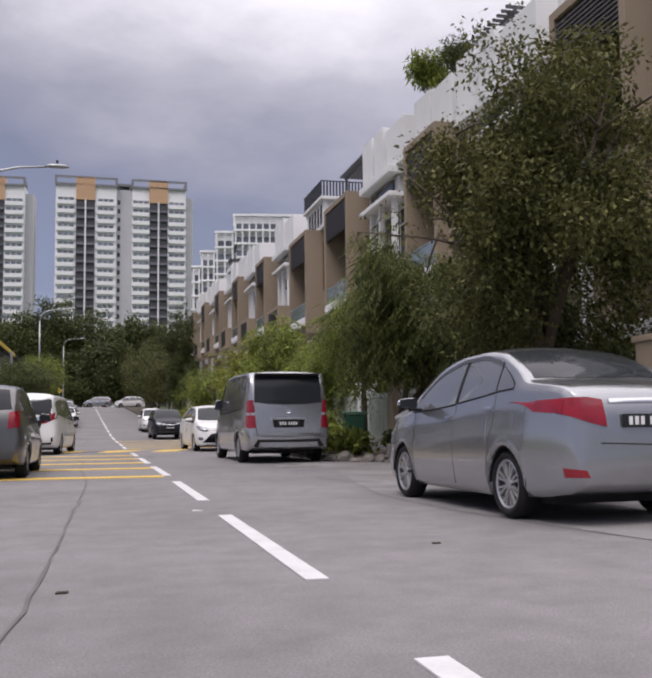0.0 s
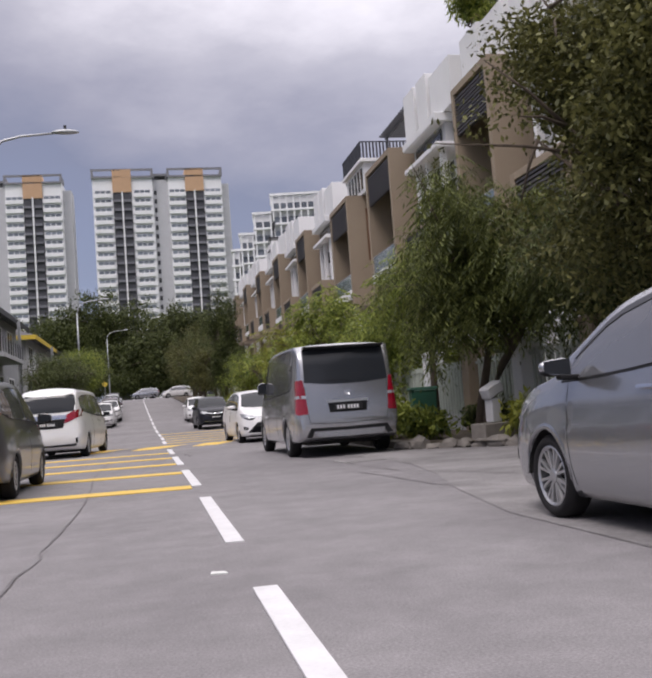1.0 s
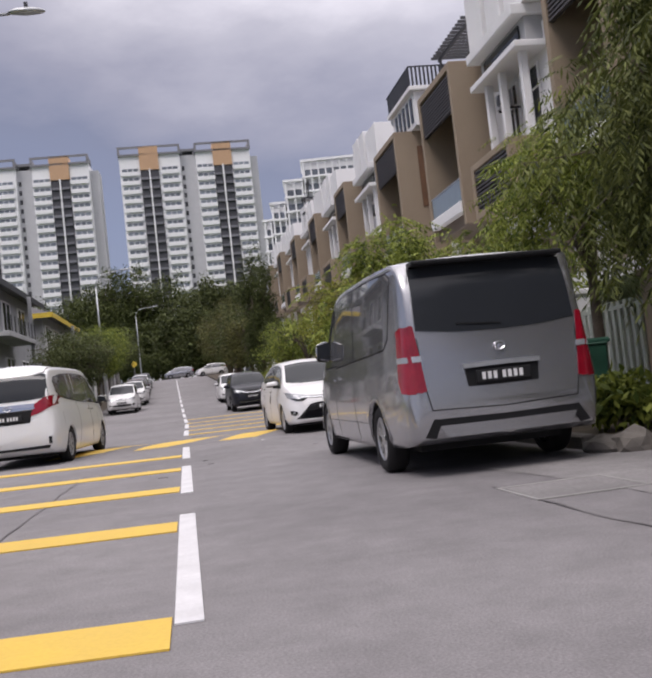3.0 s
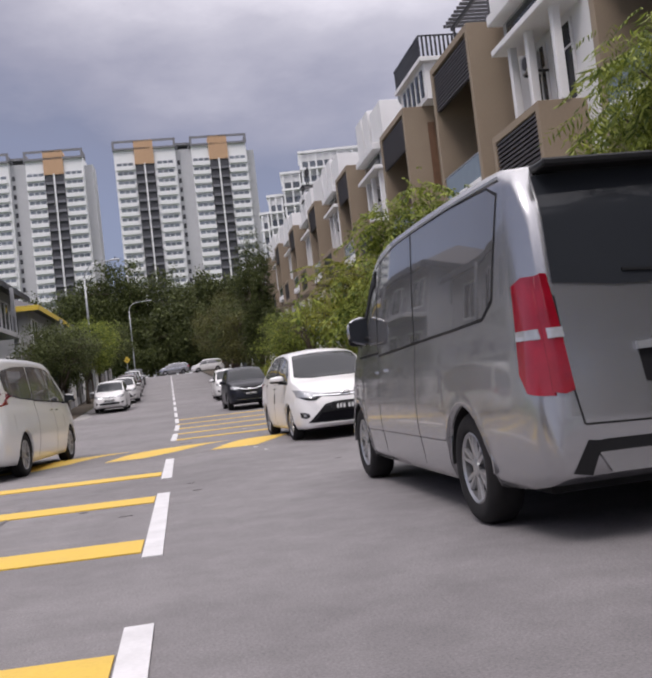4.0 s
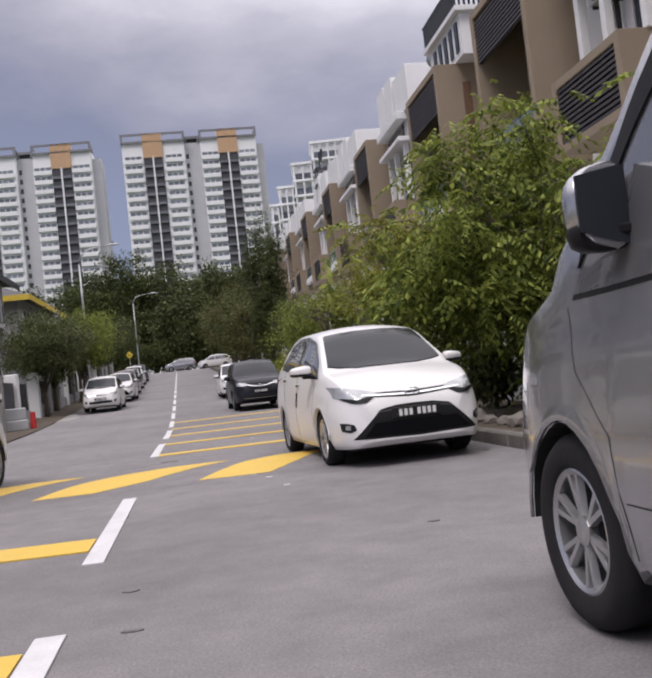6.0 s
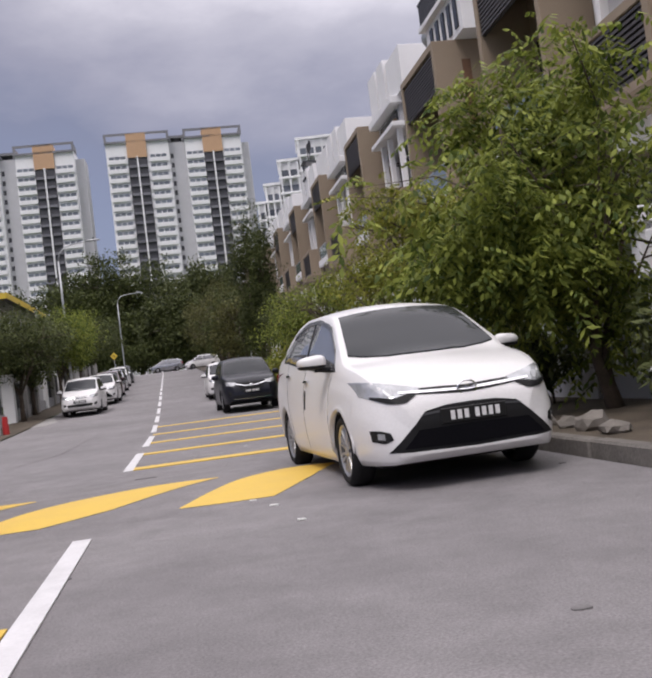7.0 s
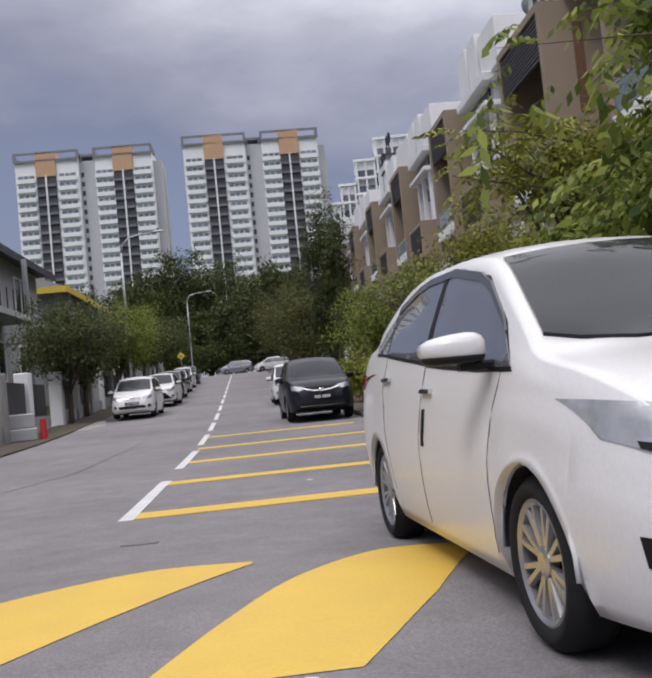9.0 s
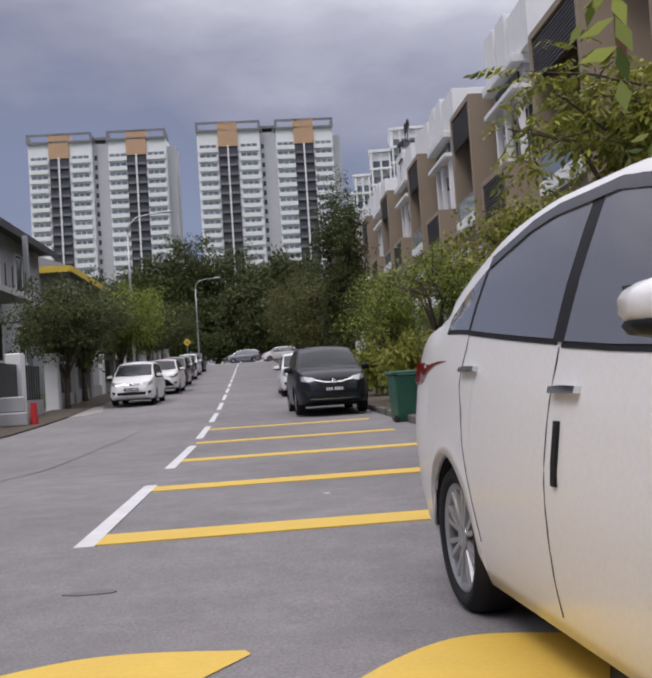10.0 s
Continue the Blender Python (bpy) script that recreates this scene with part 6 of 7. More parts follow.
mark("driveway_slab", [(-6.0, 62.2), (-3.25, 61.0), (-3.0, 63.0), (-3.6, 66.5), (-6.0, 67.5)], CONCRETE, "pale concrete driveway slab", "driveway")

barrier = thing("road_barrier", (-4.5, 58.0, 0.09, 0, 0, 12), "white plastic barrier with a red post", "barrier")
part("barrier_body", boxes((-1.1, 0.25, -0.25, 0.25, 0.15, 0.55), (-1.05, 0.2, -0.12, 0.12, 0.55, 1.0), bevel=0.04), PALE_GREY, barrier)
part("barrier_post", tube(bmesh.new(), [(0.42, 0, -0.06), (0.42, 0, 0.35), (0.42, 0, 0.8)], [0.13, 0.11, 0.09], 10), RED_PAINT, barrier, "red post")
part("barrier_foot", boxes((-1.1, 0.2, -0.3, 0.3, -0.06, 0.16), bevel=0.03), METAL_DARK, barrier)


# ---------- street lamps ----------
def street_lamp(x, y, height, arm, label="grey street lamp with a curved arm"):
    root = thing("street_lamp", (x, y, gz(y) - 0.02, 0, 0, 0), label, "street lamp", "street lamps")
    part("pole", tube(bmesh.new(), [(0, 0, 0), (0, 0, 0.5), (0, 0, height * 0.6), (0, 0, height - 1.0)], [0.11, 0.09, 0.075, 0.055], 10), METAL_GREY, root, smooth=True)
    part("arm", tube(bmesh.new(), [(0, 0, height - 1.05), (0.12, 0, height - 0.55), (0.5, 0, height - 0.15), (1.1, 0, height), (arm - 0.35, 0, height + 0.08)], [0.055, 0.05, 0.045, 0.04, 0.035], 8), METAL_GREY, root, smooth=True)
    bm = bmesh.new()
    bmesh.ops.create_uvsphere(bm, u_segments=14, v_segments=8, radius=1)
    for v in bm.verts:
        v.co = Vector((arm + v.co.x * 0.42, v.co.y * 0.15, height + 0.10 + v.co.z * (0.10 if v.co.z > 0 else 0.05)))
    part("lamp_head", bm, METAL_GREY, root, "flat grey lamp head", True)
    part("sensor", boxes((arm - 0.04, arm + 0.04, -0.04, 0.04, height + 0.17, height + 0.32)), METAL_DARK, root)
    return root


street_lamp(-3.6, 33.9, 9.87, 2.4)
street_lamp(-4.75, 84, 9.9, 2.3)
street_lamp(-4.6, 136, 9.9, 2.6)
street_lamp(-4.0, 2.0, 9.9, 2.4)

sign = thing("warning_sign", (-4.35, 117, gz(117), 0, 0, 0), "yellow diamond road warning sign on a post", "road sign")
part("post", tube(bmesh.new(), [(0, 0, -0.03), (0, 0, 2.9)], 0.04, 8), METAL_GREY, sign)
sp_ = part("sign_plate", boxes((-0.27, 0.27, -0.02, 0.02, -0.27, 0.27), bevel=0.01), YELLOW_TRIM, sign)
sp_.matrix_basis = pose(0, -0.05, 2.6, 0, 45, 0)
part("sign_bar", boxes((-0.14, 0.14, -0.025, -0.021, -0.035, 0.035)), BLACK_TRIM, sp_)


# ---------- right verge: kerb, rocks, fence, bins ----------
strip("verge_right", [20.2 + 2 * i for i in range(64)], lambda y: xc(y) + 4.26 + max(0, 22.2 - y) * 0.55, lambda y: 8.3, 0.11, SOIL, "planted soil verge behind the kerb", "verge")
kerb = thing("kerb", (0, 0, 0, 0, 0, 0), "weathered grey concrete kerb", "kerb", kind="structure")
for k in range(60):
    y0 = 22.2 + k * 2.0
    x = xc(y0) + 4.09
    kb = part("kerb_stone", boxes((x, x + 0.16, y0, y0 + 1.985, gz(y0) - 0.05, gz(y0) + 0.15), bevel=0.02), KERB, kerb)


def rock(x, y, r, seed, up=0.0):
    rnd = random.Random(seed)
    bm = bmesh.new()
    bmesh.ops.create_icosphere(bm, subdivisions=2, radius=1)
    sx, sy, sz = r * rnd.uniform(0.9, 1.4), r * rnd.uniform(0.8, 1.1), r * rnd.uniform(0.55, 0.85)
    for v in bm.verts:
        n = 1 + 0.35 * noise.noise(v.co * 1.4 + Vector((seed, 0, 0)))
        v.co = Vector((v.co.x * sx * n, v.co.y * sy * n, max(v.co.z * sz * n, -sz * 0.35)))
    me = bpy.data.meshes.new("kerb_rock")
    bm.to_mesh(me)
    bm.free()
    me.materials.append(ROCK)
    ob = new("kerb_rock", me)
    ob.matrix_world = pose(x, y, up + sz * 0.3, 0, 0, rnd.uniform(0, 360))
    tagged(ob, "rough grey edging rock beside the verge", "rock", "edging rocks")


for k in range(9):
    f = k / 8
    rock(5.55 + 1.75 * f, 21.9 - 1.9 * f, 0.19 + 0.04 * math.sin(k * 2.3), k)
for k in range(7):
    rock(5.95 + 0.05 * math.sin(k), 32.8 + k * 0.55, 0.16 + 0.05 * math.sin(k * 1.7), 30 + k, 0.11)

post = thing("letter_box", (7.0, 21.0, 0.0, 0, 0, 20), "white slanted letter box on a concrete block", "letter box")
part("plinth", boxes((-0.40, 0.40, -0.2, 0.2, 0, 0.40), bevel=0.02), ROCK, post)
part("pedestal", boxes((-0.11, 0.11, -0.1, 0.1, 0.40, 0.85), bevel=0.02), PALE_GREY, post)
hd_ = part("box_head", boxes((-0.2, 0.2, -0.12, 0.12, -0.10, 0.12), bevel=0.03), PALE_GREY, post)
hd_.matrix_basis = pose(0.0, 0, 0.98, 0, -24, 0)


def front_fence(y0, y1, material, gate=False):
    root = thing("front_fence", (8.25, 0, 0, 0, 0, 0), "pale front fence with pillars and upright bars", "fence", "front fences")
    n = max(1, int((y1 - y0) / 3.0))
    for k in range(n):
        a, b = y0 + (y1 - y0) * k / n, y0 + (y1 - y0) * (k + 1) / n
        z = gz(a)
        part("pillar", boxes((-0.22, 0.22, a, a + 0.44, z, z + 2.0), (-0.26, 0.26, a - 0.04, a + 0.48, z + 2.0, z + 2.1), bevel=0.015), WHITE_WALL if k % 2 == 0 else TAN_WALL, root)
        part("low_wall", boxes((-0.09, 0.09, a + 0.44, b, z, z + 0.45)), PALE_GREY, root)
        part("rail", boxes((-0.025, 0.025, a + 0.44, b, z + 1.62, z + 1.68)), material, root)
        for j in range(12):
            y = a + 0.5 + j * (b - a - 0.5) / 12
            part("fence_bar", boxes((-0.02, 0.02, y, y + 0.09, z + 0.45, z + 1.75)), material, root)
    return root


PALE_BAR = mat("pale_green_bar", (0.40, 0.43, 0.38), 0.5, var=0.2)
front_fence(10, 31, PALE_BAR)
front_fence(31, 57, PALE_BAR)
front_fence(57, 84, METAL_DARK)
front_fence(84, 110, METAL_DARK)


def wheelie_bin(x, y, turn, z=0.0):
    root = thing("wheelie_bin", (x, y, z, 0, 0, turn), "dark green wheeled rubbish bin with a closed lid", "bin", "wheelie bins")
    bm = boxes((-0.29, 0.29, -0.36, 0.36, 0.06, 1.0), bevel=0.03)
    for v in bm.verts:
        f = 0.80 + 0.20 * v.co.z
        v.co.x *= f
        v.co.y *= f
    part("bin_body", bm, GREEN_BIN, root)
    bm = boxes((-0.32, 0.32, -0.40, 0.40, 1.0, 1.07), bevel=0.025)
    for v in bm.verts:
        if v.co.z > 1.04:
            v.co.z += 0.05 * (1 - (v.co.x / 0.32) ** 2)
    part("lid", bm, GREEN_BIN, root)
    for sg in (-1, 1):
        part("wheel", lathe(bmesh.new(), [(-0.03, 0), (-0.03, 0.10), (0.03, 0.10), (0.03, 0)], sides=14, centre=(sg * 0.27, 0.28, 0.10)), RUBBER, root)
    part("handle", tube(bmesh.new(), [(-0.24, 0.42, 0.98), (-0.24, 0.47, 1.0), (0.24, 0.47, 1.0), (0.24, 0.42, 0.98)], 0.018, 6), GREEN_BIN, root)


wheelie_bin(5.35, 49.6, 185, 0.0)
wheelie_bin(7.1, 25.6, 170, 0.11)
wheelie_bin(6.4, 50.6, 182, 0.11)


# ---------- trees and shrubs ----------
def leaf_mesh(name, centres, size, per, spread, droop, rng, material, long=1.6):
    """Small folded leaves strewn in clusters round the centres."""
    C = np.repeat(np.asarray(centres), per, axis=0)
    n = len(C)
    off = rng.normal(size=(n, 3))
    off /= np.linalg.norm(off, axis=1)[:, None]
    off *= (rng.random(n) ** 0.5)[:, None] * spread
    P = C + off
    d = off / (np.linalg.norm(off, axis=1)[:, None] + 1e-6) + rng.normal(size=(n, 3)) * 0.6
    d[:, 2] -= droop
    d /= np.linalg.norm(d, axis=1)[:, None]
    side = np.cross(d, rng.normal(size=(n, 3)) * 0.5 + [0, 0, 1.0])
    side /= np.linalg.norm(side, axis=1)[:, None] + 1e-6
    nor = np.cross(side, d)
    s = size * (0.6 + 0.8 * rng.random(n))[:, None]
    a = P - d * s * long * 0.5
    b = P + side * s * 0.5 - nor * s * 0.12
    c = P + d * s * long * 0.5 - nor * s * 0.1
    e = P - side * s * 0.5 - nor * s * 0.12
    V = np.stack([a, b, c, e], axis=1).reshape(-1, 3)
    idx = np.arange(n) * 4
    F = np.concatenate([np.stack([idx, idx + 1, idx + 2], 1), np.stack([idx, idx + 2, idx + 3], 1)])
    me = bpy.data.meshes.new(name)
    me.from_pydata(V.tolist(), [], F.tolist())
    me.materials.append(material)
    return me


def frond_mesh(name, centres, length, leaflet, width, pairs, per, spread, droop, rng, material):
    """Compound leaves: leaflets in pairs along a drooping stalk, a few leaves round each twig end."""
    C = np.repeat(np.asarray(centres), per, axis=0)
    n = len(C)
    off = rng.normal(size=(n, 3))
    off /= np.linalg.norm(off, axis=1)[:, None]
    P = C + off * (rng.random(n) ** 0.6)[:, None] * spread
    d = off + rng.normal(size=(n, 3)) * 0.5
    d[:, 2] = d[:, 2] * 0.5 - droop * 0.4
    d /= np.linalg.norm(d, axis=1)[:, None]
    side = np.cross(d, [0, 0, 1.0]) + rng.normal(size=(n, 3)) * 0.25
    side /= np.linalg.norm(side, axis=1)[:, None]
    L = length * (0.6 + 0.7 * rng.random(n))[:, None]
    down = np.array([0, 0, -1.0])
    quads = []
    for k in range(pairs + 1):
        f = (k + 0.8) / (pairs + 0.8)
        base = P + d * L * f + down * L * droop * 0.45 * f * f
        for sg in (-1, 1):
            if k == pairs and sg > 0:
                continue
            a = d * 0.35 + side * sg if k < pairs else d
            a = a + down * (0.25 + droop * 0.5) + rng.normal(size=(n, 3)) * 0.14
            a /= np.linalg.norm(a, axis=1)[:, None]
            s = (leaflet * (1.15 - 0.5 * abs(f - 0.55)) * L / length)
            c = np.cross(a, d + side * 0.3)
            c /= np.linalg.norm(c, axis=1)[:, None] + 1e-6
            across = np.cross(a, c) * width * L / length
            mid = base + a * s * 0.45
            quads.append(np.stack([base, mid + across * 0.5 + down * 0.004, base + a * s, mid - across * 0.5 + down * 0.004], axis=1))
    V = np.concatenate(quads).reshape(-1, 3)
    i = np.arange(len(V) // 4) * 4
    F = np.concatenate([np.stack([i, i + 1, i + 2], 1), np.stack([i, i + 2, i + 3], 1)])
    me = bpy.data.meshes.new(name)
    me.from_pydata(V.tolist(), [], F.tolist())
    me.materials.append(material)
    return me


def tree(name, x, y, height, crown, trunk_h, leaves, size, material, label, seed, base=None, droop=0.3, long=1.6, stems=1, gaps=0.35, lean=(0, 0), kind="tree", spread=0.34, frond=None, reach=()):
    """A tapered trunk with limbs and twigs and a crown of leaf clusters. crown: rx, ry, rz."""
    rng = np.random.default_rng(seed)
    rnd = random.Random(seed)
    z0 = (gz(y) if base is None else base) - 0.04
    root = thing(name, (x, y, z0, 0, 0, 0), label, kind, "street trees" if kind == "tree" else "shrubs")
    rx, ry, rz = crown
    cz = height - rz
    trunk = bmesh.new()
    tips = []
    r0 = 0.035 * height * (0.8 if stems > 1 else 1.0) * 0.6
    for s in range(stems):
        ang = rnd.uniform(0, math.tau)
        fx, fy = (0.12 * math.cos(ang), 0.12 * math.sin(ang)) if stems > 1 else (0, 0)
        top = Vector((lean[0] + fx * 4, lean[1] + fy * 4, trunk_h))
        pts = [Vector((fx, fy, 0)), Vector((fx + lean[0] * 0.2, fy + lean[1] * 0.2, trunk_h * 0.35)), Vector((fx * 2 + lean[0] * 0.6, fy * 2 + lean[1] * 0.6, trunk_h * 0.7)), top]
        tube(trunk, pts, [r0 * 1.25, r0, r0 * 0.85, r0 * 0.7], 8)
        for k in range(max(4, 9 // stems)):
            a = rnd.uniform(0, math.tau)
            el = rnd.uniform(-0.35, 1.0)
            f = rnd.uniform(0.55, 0.9)
            end = Vector((lean[0] + rx * f * math.cos(a) * math.cos(el), lean[1] + ry * f * math.sin(a) * math.cos(el), cz + rz * f * math.sin(el)))
            mid = top.lerp(end, 0.5) + Vector((rnd.uniform(-0.2, 0.2), rnd.uniform(-0.2, 0.2), 0.12 * height * rnd.random()))
            start = pts[2].lerp(top, rnd.random())
            tube(trunk, [start, start.lerp(mid, 0.5) + Vector((0, 0, 0.05)), mid, end], [r0 * 0.5, r0 * 0.4, r0 * 0.28, r0 * 0.08], 6)
            for j in range(4):
                q = mid.lerp(end, rnd.random())
                e2 = q + Vector((rnd.gauss(0, rx * 0.3), rnd.gauss(0, ry * 0.3), rnd.gauss(0.1, rz * 0.25)))
                tube(trunk, [q, q.lerp(e2, 0.5) + Vector((0, 0, 0.06)), e2], [r0 * 0.2, r0 * 0.13, r0 * 0.05], 5)
                tips.append(e2)
    for line in reach:
        pts = [Vector((0, 0, trunk_h * 0.8))] + [Vector(p) for p in line]
        tube(trunk, pts, [r0 * 0.24 * (1 - 0.9 * i / (len(pts) - 1)) for i in range(len(pts))], 6)
        for p, q in zip(pts[1:], pts[2:]):
            tips += [p.lerp(q, f) + Vector((0, 0, -0.05)) for f in (0.15, 0.4, 0.7, 1.0)]
    part("trunk", trunk, BARK, root, "brown bark trunk and limbs", True)
    per = 14 if frond is None else frond[4]
    n = max(20, leaves // per)
    P = rng.normal(size=(n * 4, 3))
    P /= np.linalg.norm(P, axis=1)[:, None]
    P *= (rng.random(len(P)) ** 0.42)[:, None]
    P[:, 2] = np.where(P[:, 2] < 0, P[:, 2] * 0.9, P[:, 2])
    keep = []
    for p in P:
        q = Vector(p)
        v = noise.noise(Vector((q.x * rx * 0.75 + seed * 3.1, q.y * ry * 0.75, q.z * rz * 0.75)))
        edge = 0.95 + 0.50 * noise.noise(q.normalized() * 1.9 + Vector((seed, 1, 2))) + 0.22 * noise.noise(q.normalized() * 4.5 + Vector((seed, 5, 2)))
        if v > -gaps + 0.12 and q.length < edge:
            keep.append((lean[0] + q.x * rx * edge, lean[1] + q.y * ry * edge, cz + q.z * rz * edge))
        if len(keep) >= n:
            break
    keep += [tuple(t) for t in tips]
    keep = [k for k in keep if k[2] > 0.25]
    me = leaf_mesh("crown", keep, size, per, spread, droop, rng, material, long) if frond is None else frond_mesh("crown", keep, *frond[:4], per, spread, droop, rng, material)
    part("crown", me, None, root)
    return root


# near trees on the right verge
tree("shade_tree", 7.7, 15.6, 7.6, (2.8, 2.8, 2.85), 2.2, 74000, 0.05, LEAF_OLIVE, "large olive-green shade tree with fine leaves", 1, 0, gaps=0.16, spread=0.32, long=1.9)
tree("shade_tree", 10.6, 10.4, 6.2, (2.6, 2.6, 2.4), 2.2, 14000, 0.06, LEAF_OLIVE, "olive-green shade tree with fine leaves", 2, 0, gaps=0.3, spread=0.42)
tree("weeping_tree", 7.1, 22.0, 5.5, (2.1, 2.0, 1.95), 2.0, 4200, 0.03, LEAF_WEEP, "drooping feathery green tree on the verge", 3, 0.1, droop=1.2, stems=3, gaps=0.14, lean=(0.45, -0.2), spread=0.32, frond=(0.40, 0.14, 0.026, 6, 4))
tree("weeping_tree", 8.9, 19.0, 4.6, (1.7, 1.7, 1.7), 1.6, 2800, 0.03, LEAF_DARK, "drooping feathery green tree by the fence", 4, 0.1, droop=1.2, stems=2, gaps=0.25, frond=(0.42, 0.15, 0.028, 6, 4))
tree("feathery_tree", 7.4, 25.6, 4.4, (1.3, 1.4, 1.1), 2.2, 1100, 0.03, LEAF_GREEN, "feathery light green young tree", 5, 0.1, droop=0.9, gaps=0.2, frond=(0.38, 0.13, 0.026, 6, 4))
tree("ash_leaved_tree", 7.3, 35.7, 4.7, (2.0, 2.3, 2.0), 1.0, 3700, 0.066, LEAF_GREEN, "bushy green tree with compound leaves behind the kerb", 6, 0.1, droop=0.8, stems=3, gaps=0.02, lean=(-0.2, 0.4), spread=0.34, frond=(0.34, 0.13, 0.052, 4, 4), reach=(((-1.0, -0.3, 2.6), (-2.0, -0.6, 3.0), (-3.1, -0.8, 2.9)),))
tree("ash_leaved_tree", 8.2, 31.4, 4.2, (1.5, 1.7, 1.6), 1.2, 1500, 0.065, LEAF_GREEN, "bushy green tree with compound leaves by the fence", 7, 0.1, droop=0.7, stems=2, gaps=0.2, spread=0.32, frond=(0.34, 0.12, 0.05, 4, 4))
tree("lime_tree", 6.9, 41.0, 4.2, (2.0, 2.1, 0.85), 2.2, 800, 0.06, LEAF_LIME, "sparse yellow-green young street tree with compound leaves", 8, 0.1, droop=0.7, gaps=-0.05, spread=0.32, frond=(0.32, 0.11, 0.045, 4, 4))
tree("lime_tree", 7.2, 46.5, 3.7, (1.5, 2.0, 0.75), 2.0, 5000, 0.05, LEAF_LIME, "sparse yellow-green street tree", 9, 0.1, droop=0.6, gaps=0.15)
tree("lime_tree", 7.0, 54.0, 4.0, (1.5, 1.9, 1.0), 2.0, 5500, 0.05, LEAF_GREEN, "sparse green street tree", 10, 0.1, droop=0.6, gaps=0.15)
tree("street_tree", 7.0, 62.0, 4.2, (1.6, 1.8, 1.4), 1.6, 7000, 0.06, LEAF_GREEN, "rounded green street tree", 11)
tree("tall_tree", 6.75, 76.0, 9.6, (1.45, 1.6, 4.5), 1.2, 34000, 0.07, LEAF_FAR, "tall narrow dark green tree", 12, droop=0.8, gaps=0.35)
tree("tall_tree", 7.6, 69.0, 4.8, (1.4, 1.6, 1.9), 1.4, 6000, 0.06, LEAF_DARK, "dark green verge tree", 13)
for k, (x, y, h, r) in enumerate(((5.8, 86, 5.8, 2.2), (5.4, 95, 6.4, 2.4), (5.0, 104, 7.0, 2.7), (5.2, 114, 8.0, 3.1), (6.5, 125, 9.5, 3.8))):
    tree("street_tree", x + 0.8, y, h, (r, r, h * 0.38), h * 0.28, 14000, 0.09, LEAF_FAR if k % 2 else LEAF_OLIVE, "green street tree up the hill", 20 + k, spread=0.5)
for k, (x, y, h, r) in enumerate(((-4.9, 66.5, 5.0, 2.2), (-5.2, 71.5, 5.2, 2.2), (-4.8, 79, 5.6, 2.2), (-5.2, 87.5, 5.8, 2.2), (-5.6, 97, 5.4, 2.2), (-6.2, 108, 6.0, 2.4), (-6.6, 120, 7.2, 3.0))):
    tree("street_tree", x, y, h, (r, r * 1.15, h * 0.34), h * 0.30, 17000, 0.07 if y < 90 else 0.09, LEAF_DARK if k in (0, 1) else LEAF_GREEN if k in (2, 3) else LEAF_FAR, "leafy green street tree by the garden wall", 40 + k, spread=0.40, gaps=0.25)

tree("roof_plant", 15.3, 40.6, 2.3, (1.0, 1.1, 0.8), 0.7, 2500, 0.06, LEAF_GREEN, "potted palm on a roof terrace", 60, 16.0, droop=0.9, long=5.0, stems=3, kind="plant", spread=0.4)
tree("roof_plant", 15.4, 37.2, 1.9, (0.9, 1.2, 0.7), 0.6, 2200, 0.06, LEAF_DARK, "leafy potted plant on a roof terrace", 61, 15.66, droop=0.7, long=3.0, stems=3, kind="plant", spread=0.4)
tree("blossom_shrub", 7.4, 43.6, 2.3, (0.9, 1.1, 0.95), 0.8, 5000, 0.045, LEAF_PALE, "pale flowering shrub behind the bins", 62, 0.1, droop=0.4, stems=3, kind="shrub", spread=0.3)
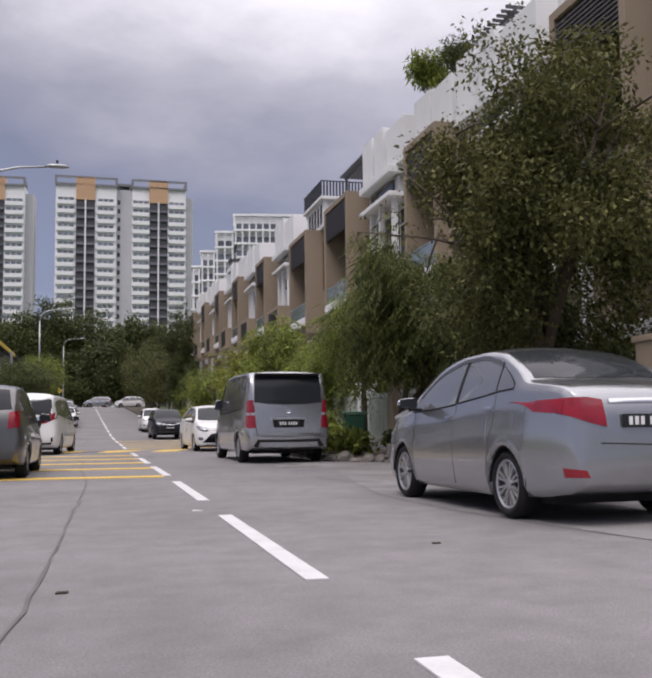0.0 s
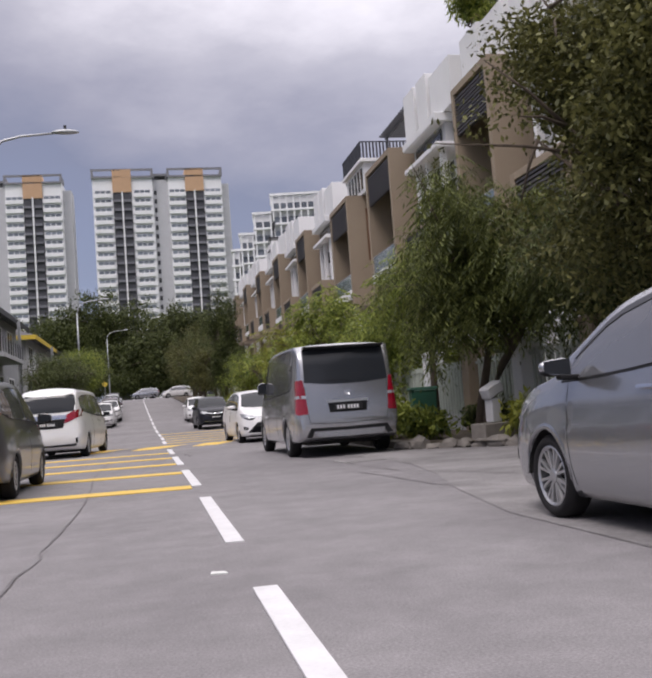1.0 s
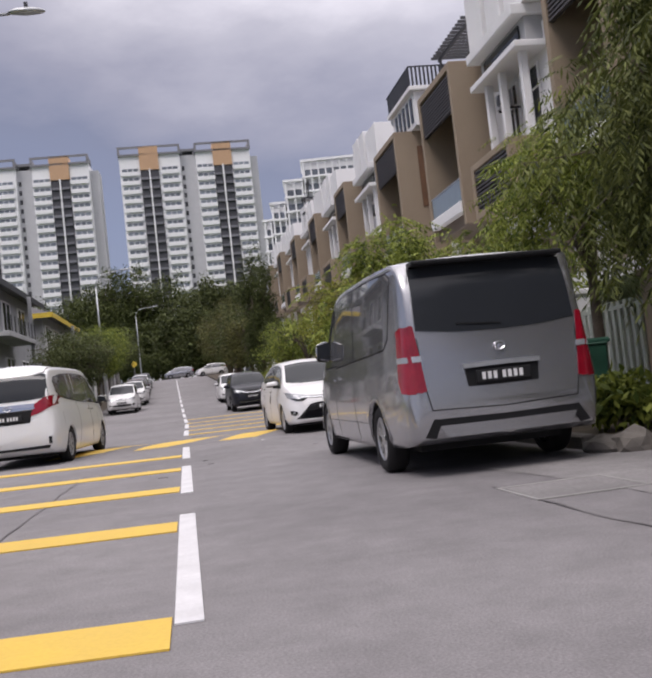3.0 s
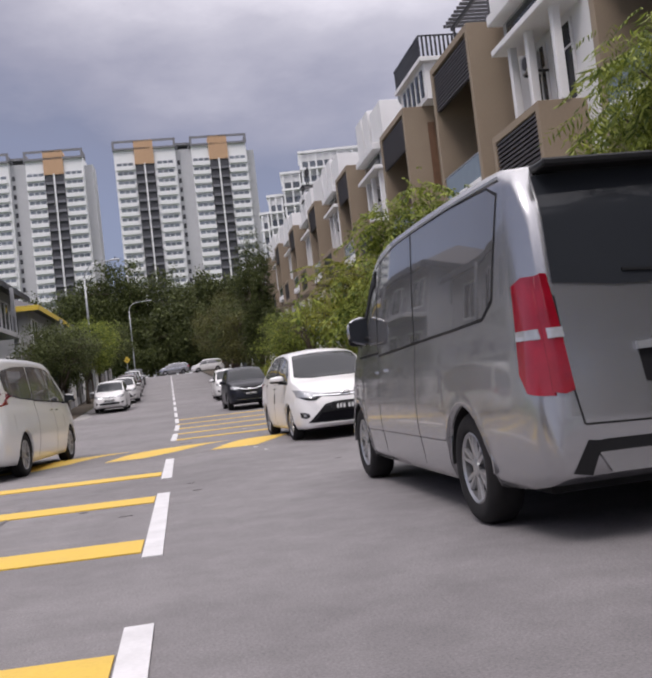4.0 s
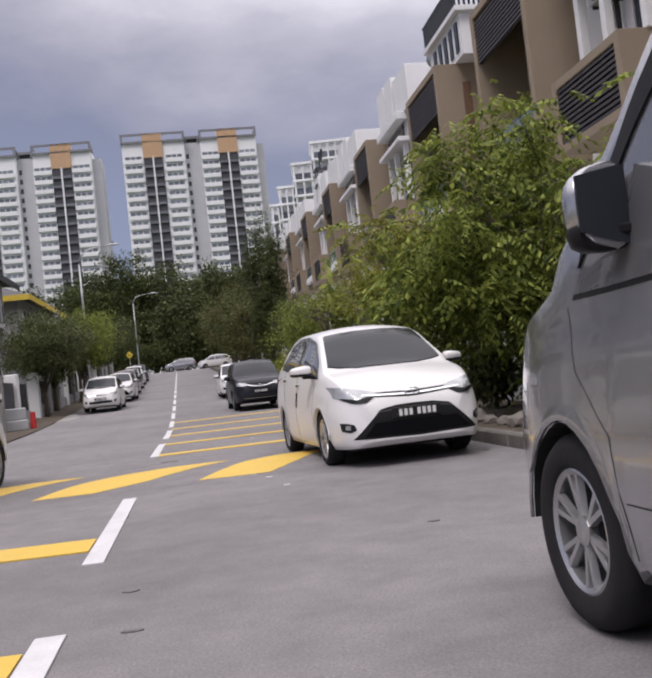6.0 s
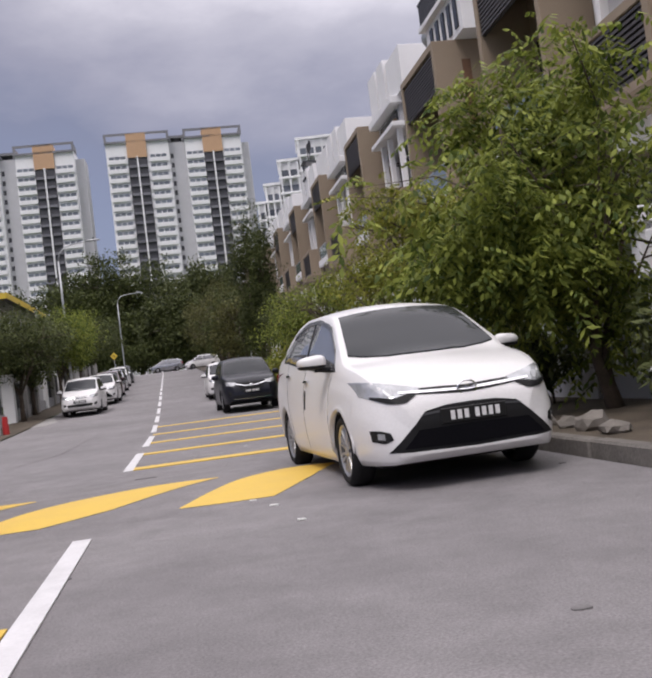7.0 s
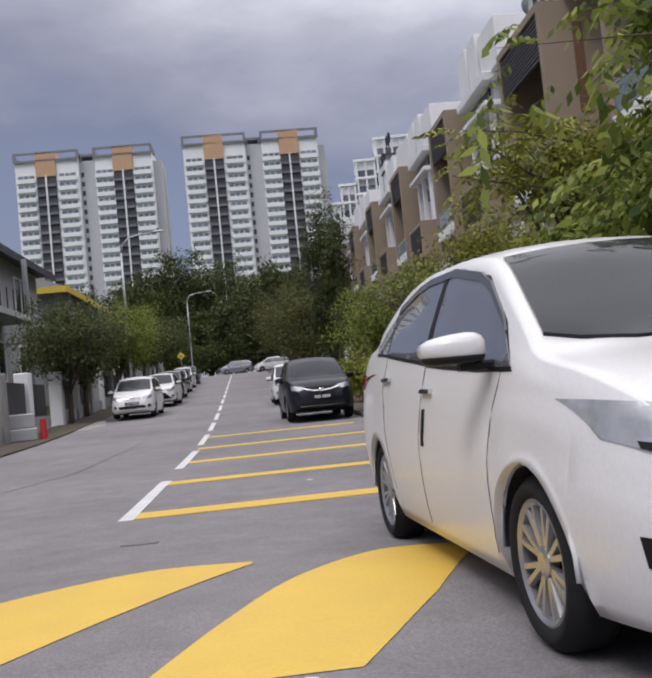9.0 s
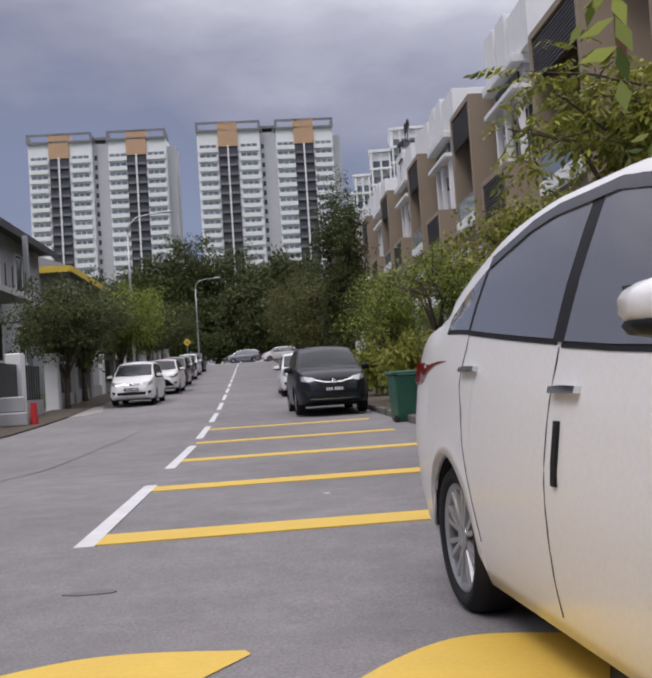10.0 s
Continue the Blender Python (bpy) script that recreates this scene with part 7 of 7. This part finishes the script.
# low plants on the verge
for k, (x, y, h, r, m) in enumerate(((6.2, 22.7, 0.5, 0.4, LEAF_GREEN), (7.5, 20.2, 0.7, 0.45, LEAF_LIME), (6.0, 24.2, 0.7, 0.5, LEAF_GREEN), (6.3, 26.6, 0.8, 0.5, LEAF_LIME), (7.8, 23.4, 0.6, 0.45, LEAF_DARK), (6.6, 28.5, 1.3, 0.8, LEAF_GREEN),
                                 (6.5, 41.8, 1.8, 0.9, LEAF_LIME), (6.6, 44.0, 1.5, 0.8, LEAF_GREEN), (6.2, 52.8, 1.9, 1.0, LEAF_LIME), (6.6, 56.5, 1.6, 0.9, LEAF_GREEN), (6.3, 60.0, 1.7, 0.9, LEAF_LIME), (6.4, 66, 1.6, 1.0, LEAF_GREEN), (7.5, 16.8, 1.3, 0.8, LEAF_DARK), (7.6, 38.0, 1.5, 0.9, LEAF_DARK), (7.7, 33.2, 1.6, 0.9, LEAF_DARK))):
    tree("shrub", x, y, h, (r, r, h * 0.5), h * 0.3, 2400, 0.06, m, "leafy low shrub on the planted verge", 70 + k, 0.1 + (gz(y) if y > 40 else 0), droop=0.5, long=2.6, stems=3, kind="shrub", spread=0.22)

# great dome of trees at the head of the street
for k, (x, y, h, r) in enumerate(((-9, 168, 18.5, 12.0), (-27, 172, 15, 10.5), (7, 160, 14.5, 7.5), (16, 158, 12, 6.5), (-46, 176, 13, 11), (1.0, 153, 9.5, 5.0), (-64, 180, 13, 12), (-3.5, 156, 8, 4.5))):
    tree("spreading_tree", x, y, h, (r, r * 0.8, h * 0.42), h * 0.3, 56000, 0.25, LEAF_FAR if k % 3 != 2 else LEAF_DARK, "broad dark green spreading tree", 90 + k, gaps=0.55, spread=1.2)
for k, (x, y, h, r) in enumerate(((-9, 151, 5.0, 4.0), (-3, 150, 4.6, 3.6), (3, 150.5, 4.8, 3.6), (9, 150, 5.2, 4.0), (15, 149, 5.5, 4.2))):
    tree("shrub", x, y, h, (r, 1.8, h * 0.5), h * 0.25, 9000, 0.17, LEAF_FAR, "dense dark shrub at the head of the street", 110 + k, droop=0.4, gaps=0.9, stems=3, kind="shrub", spread=0.7)
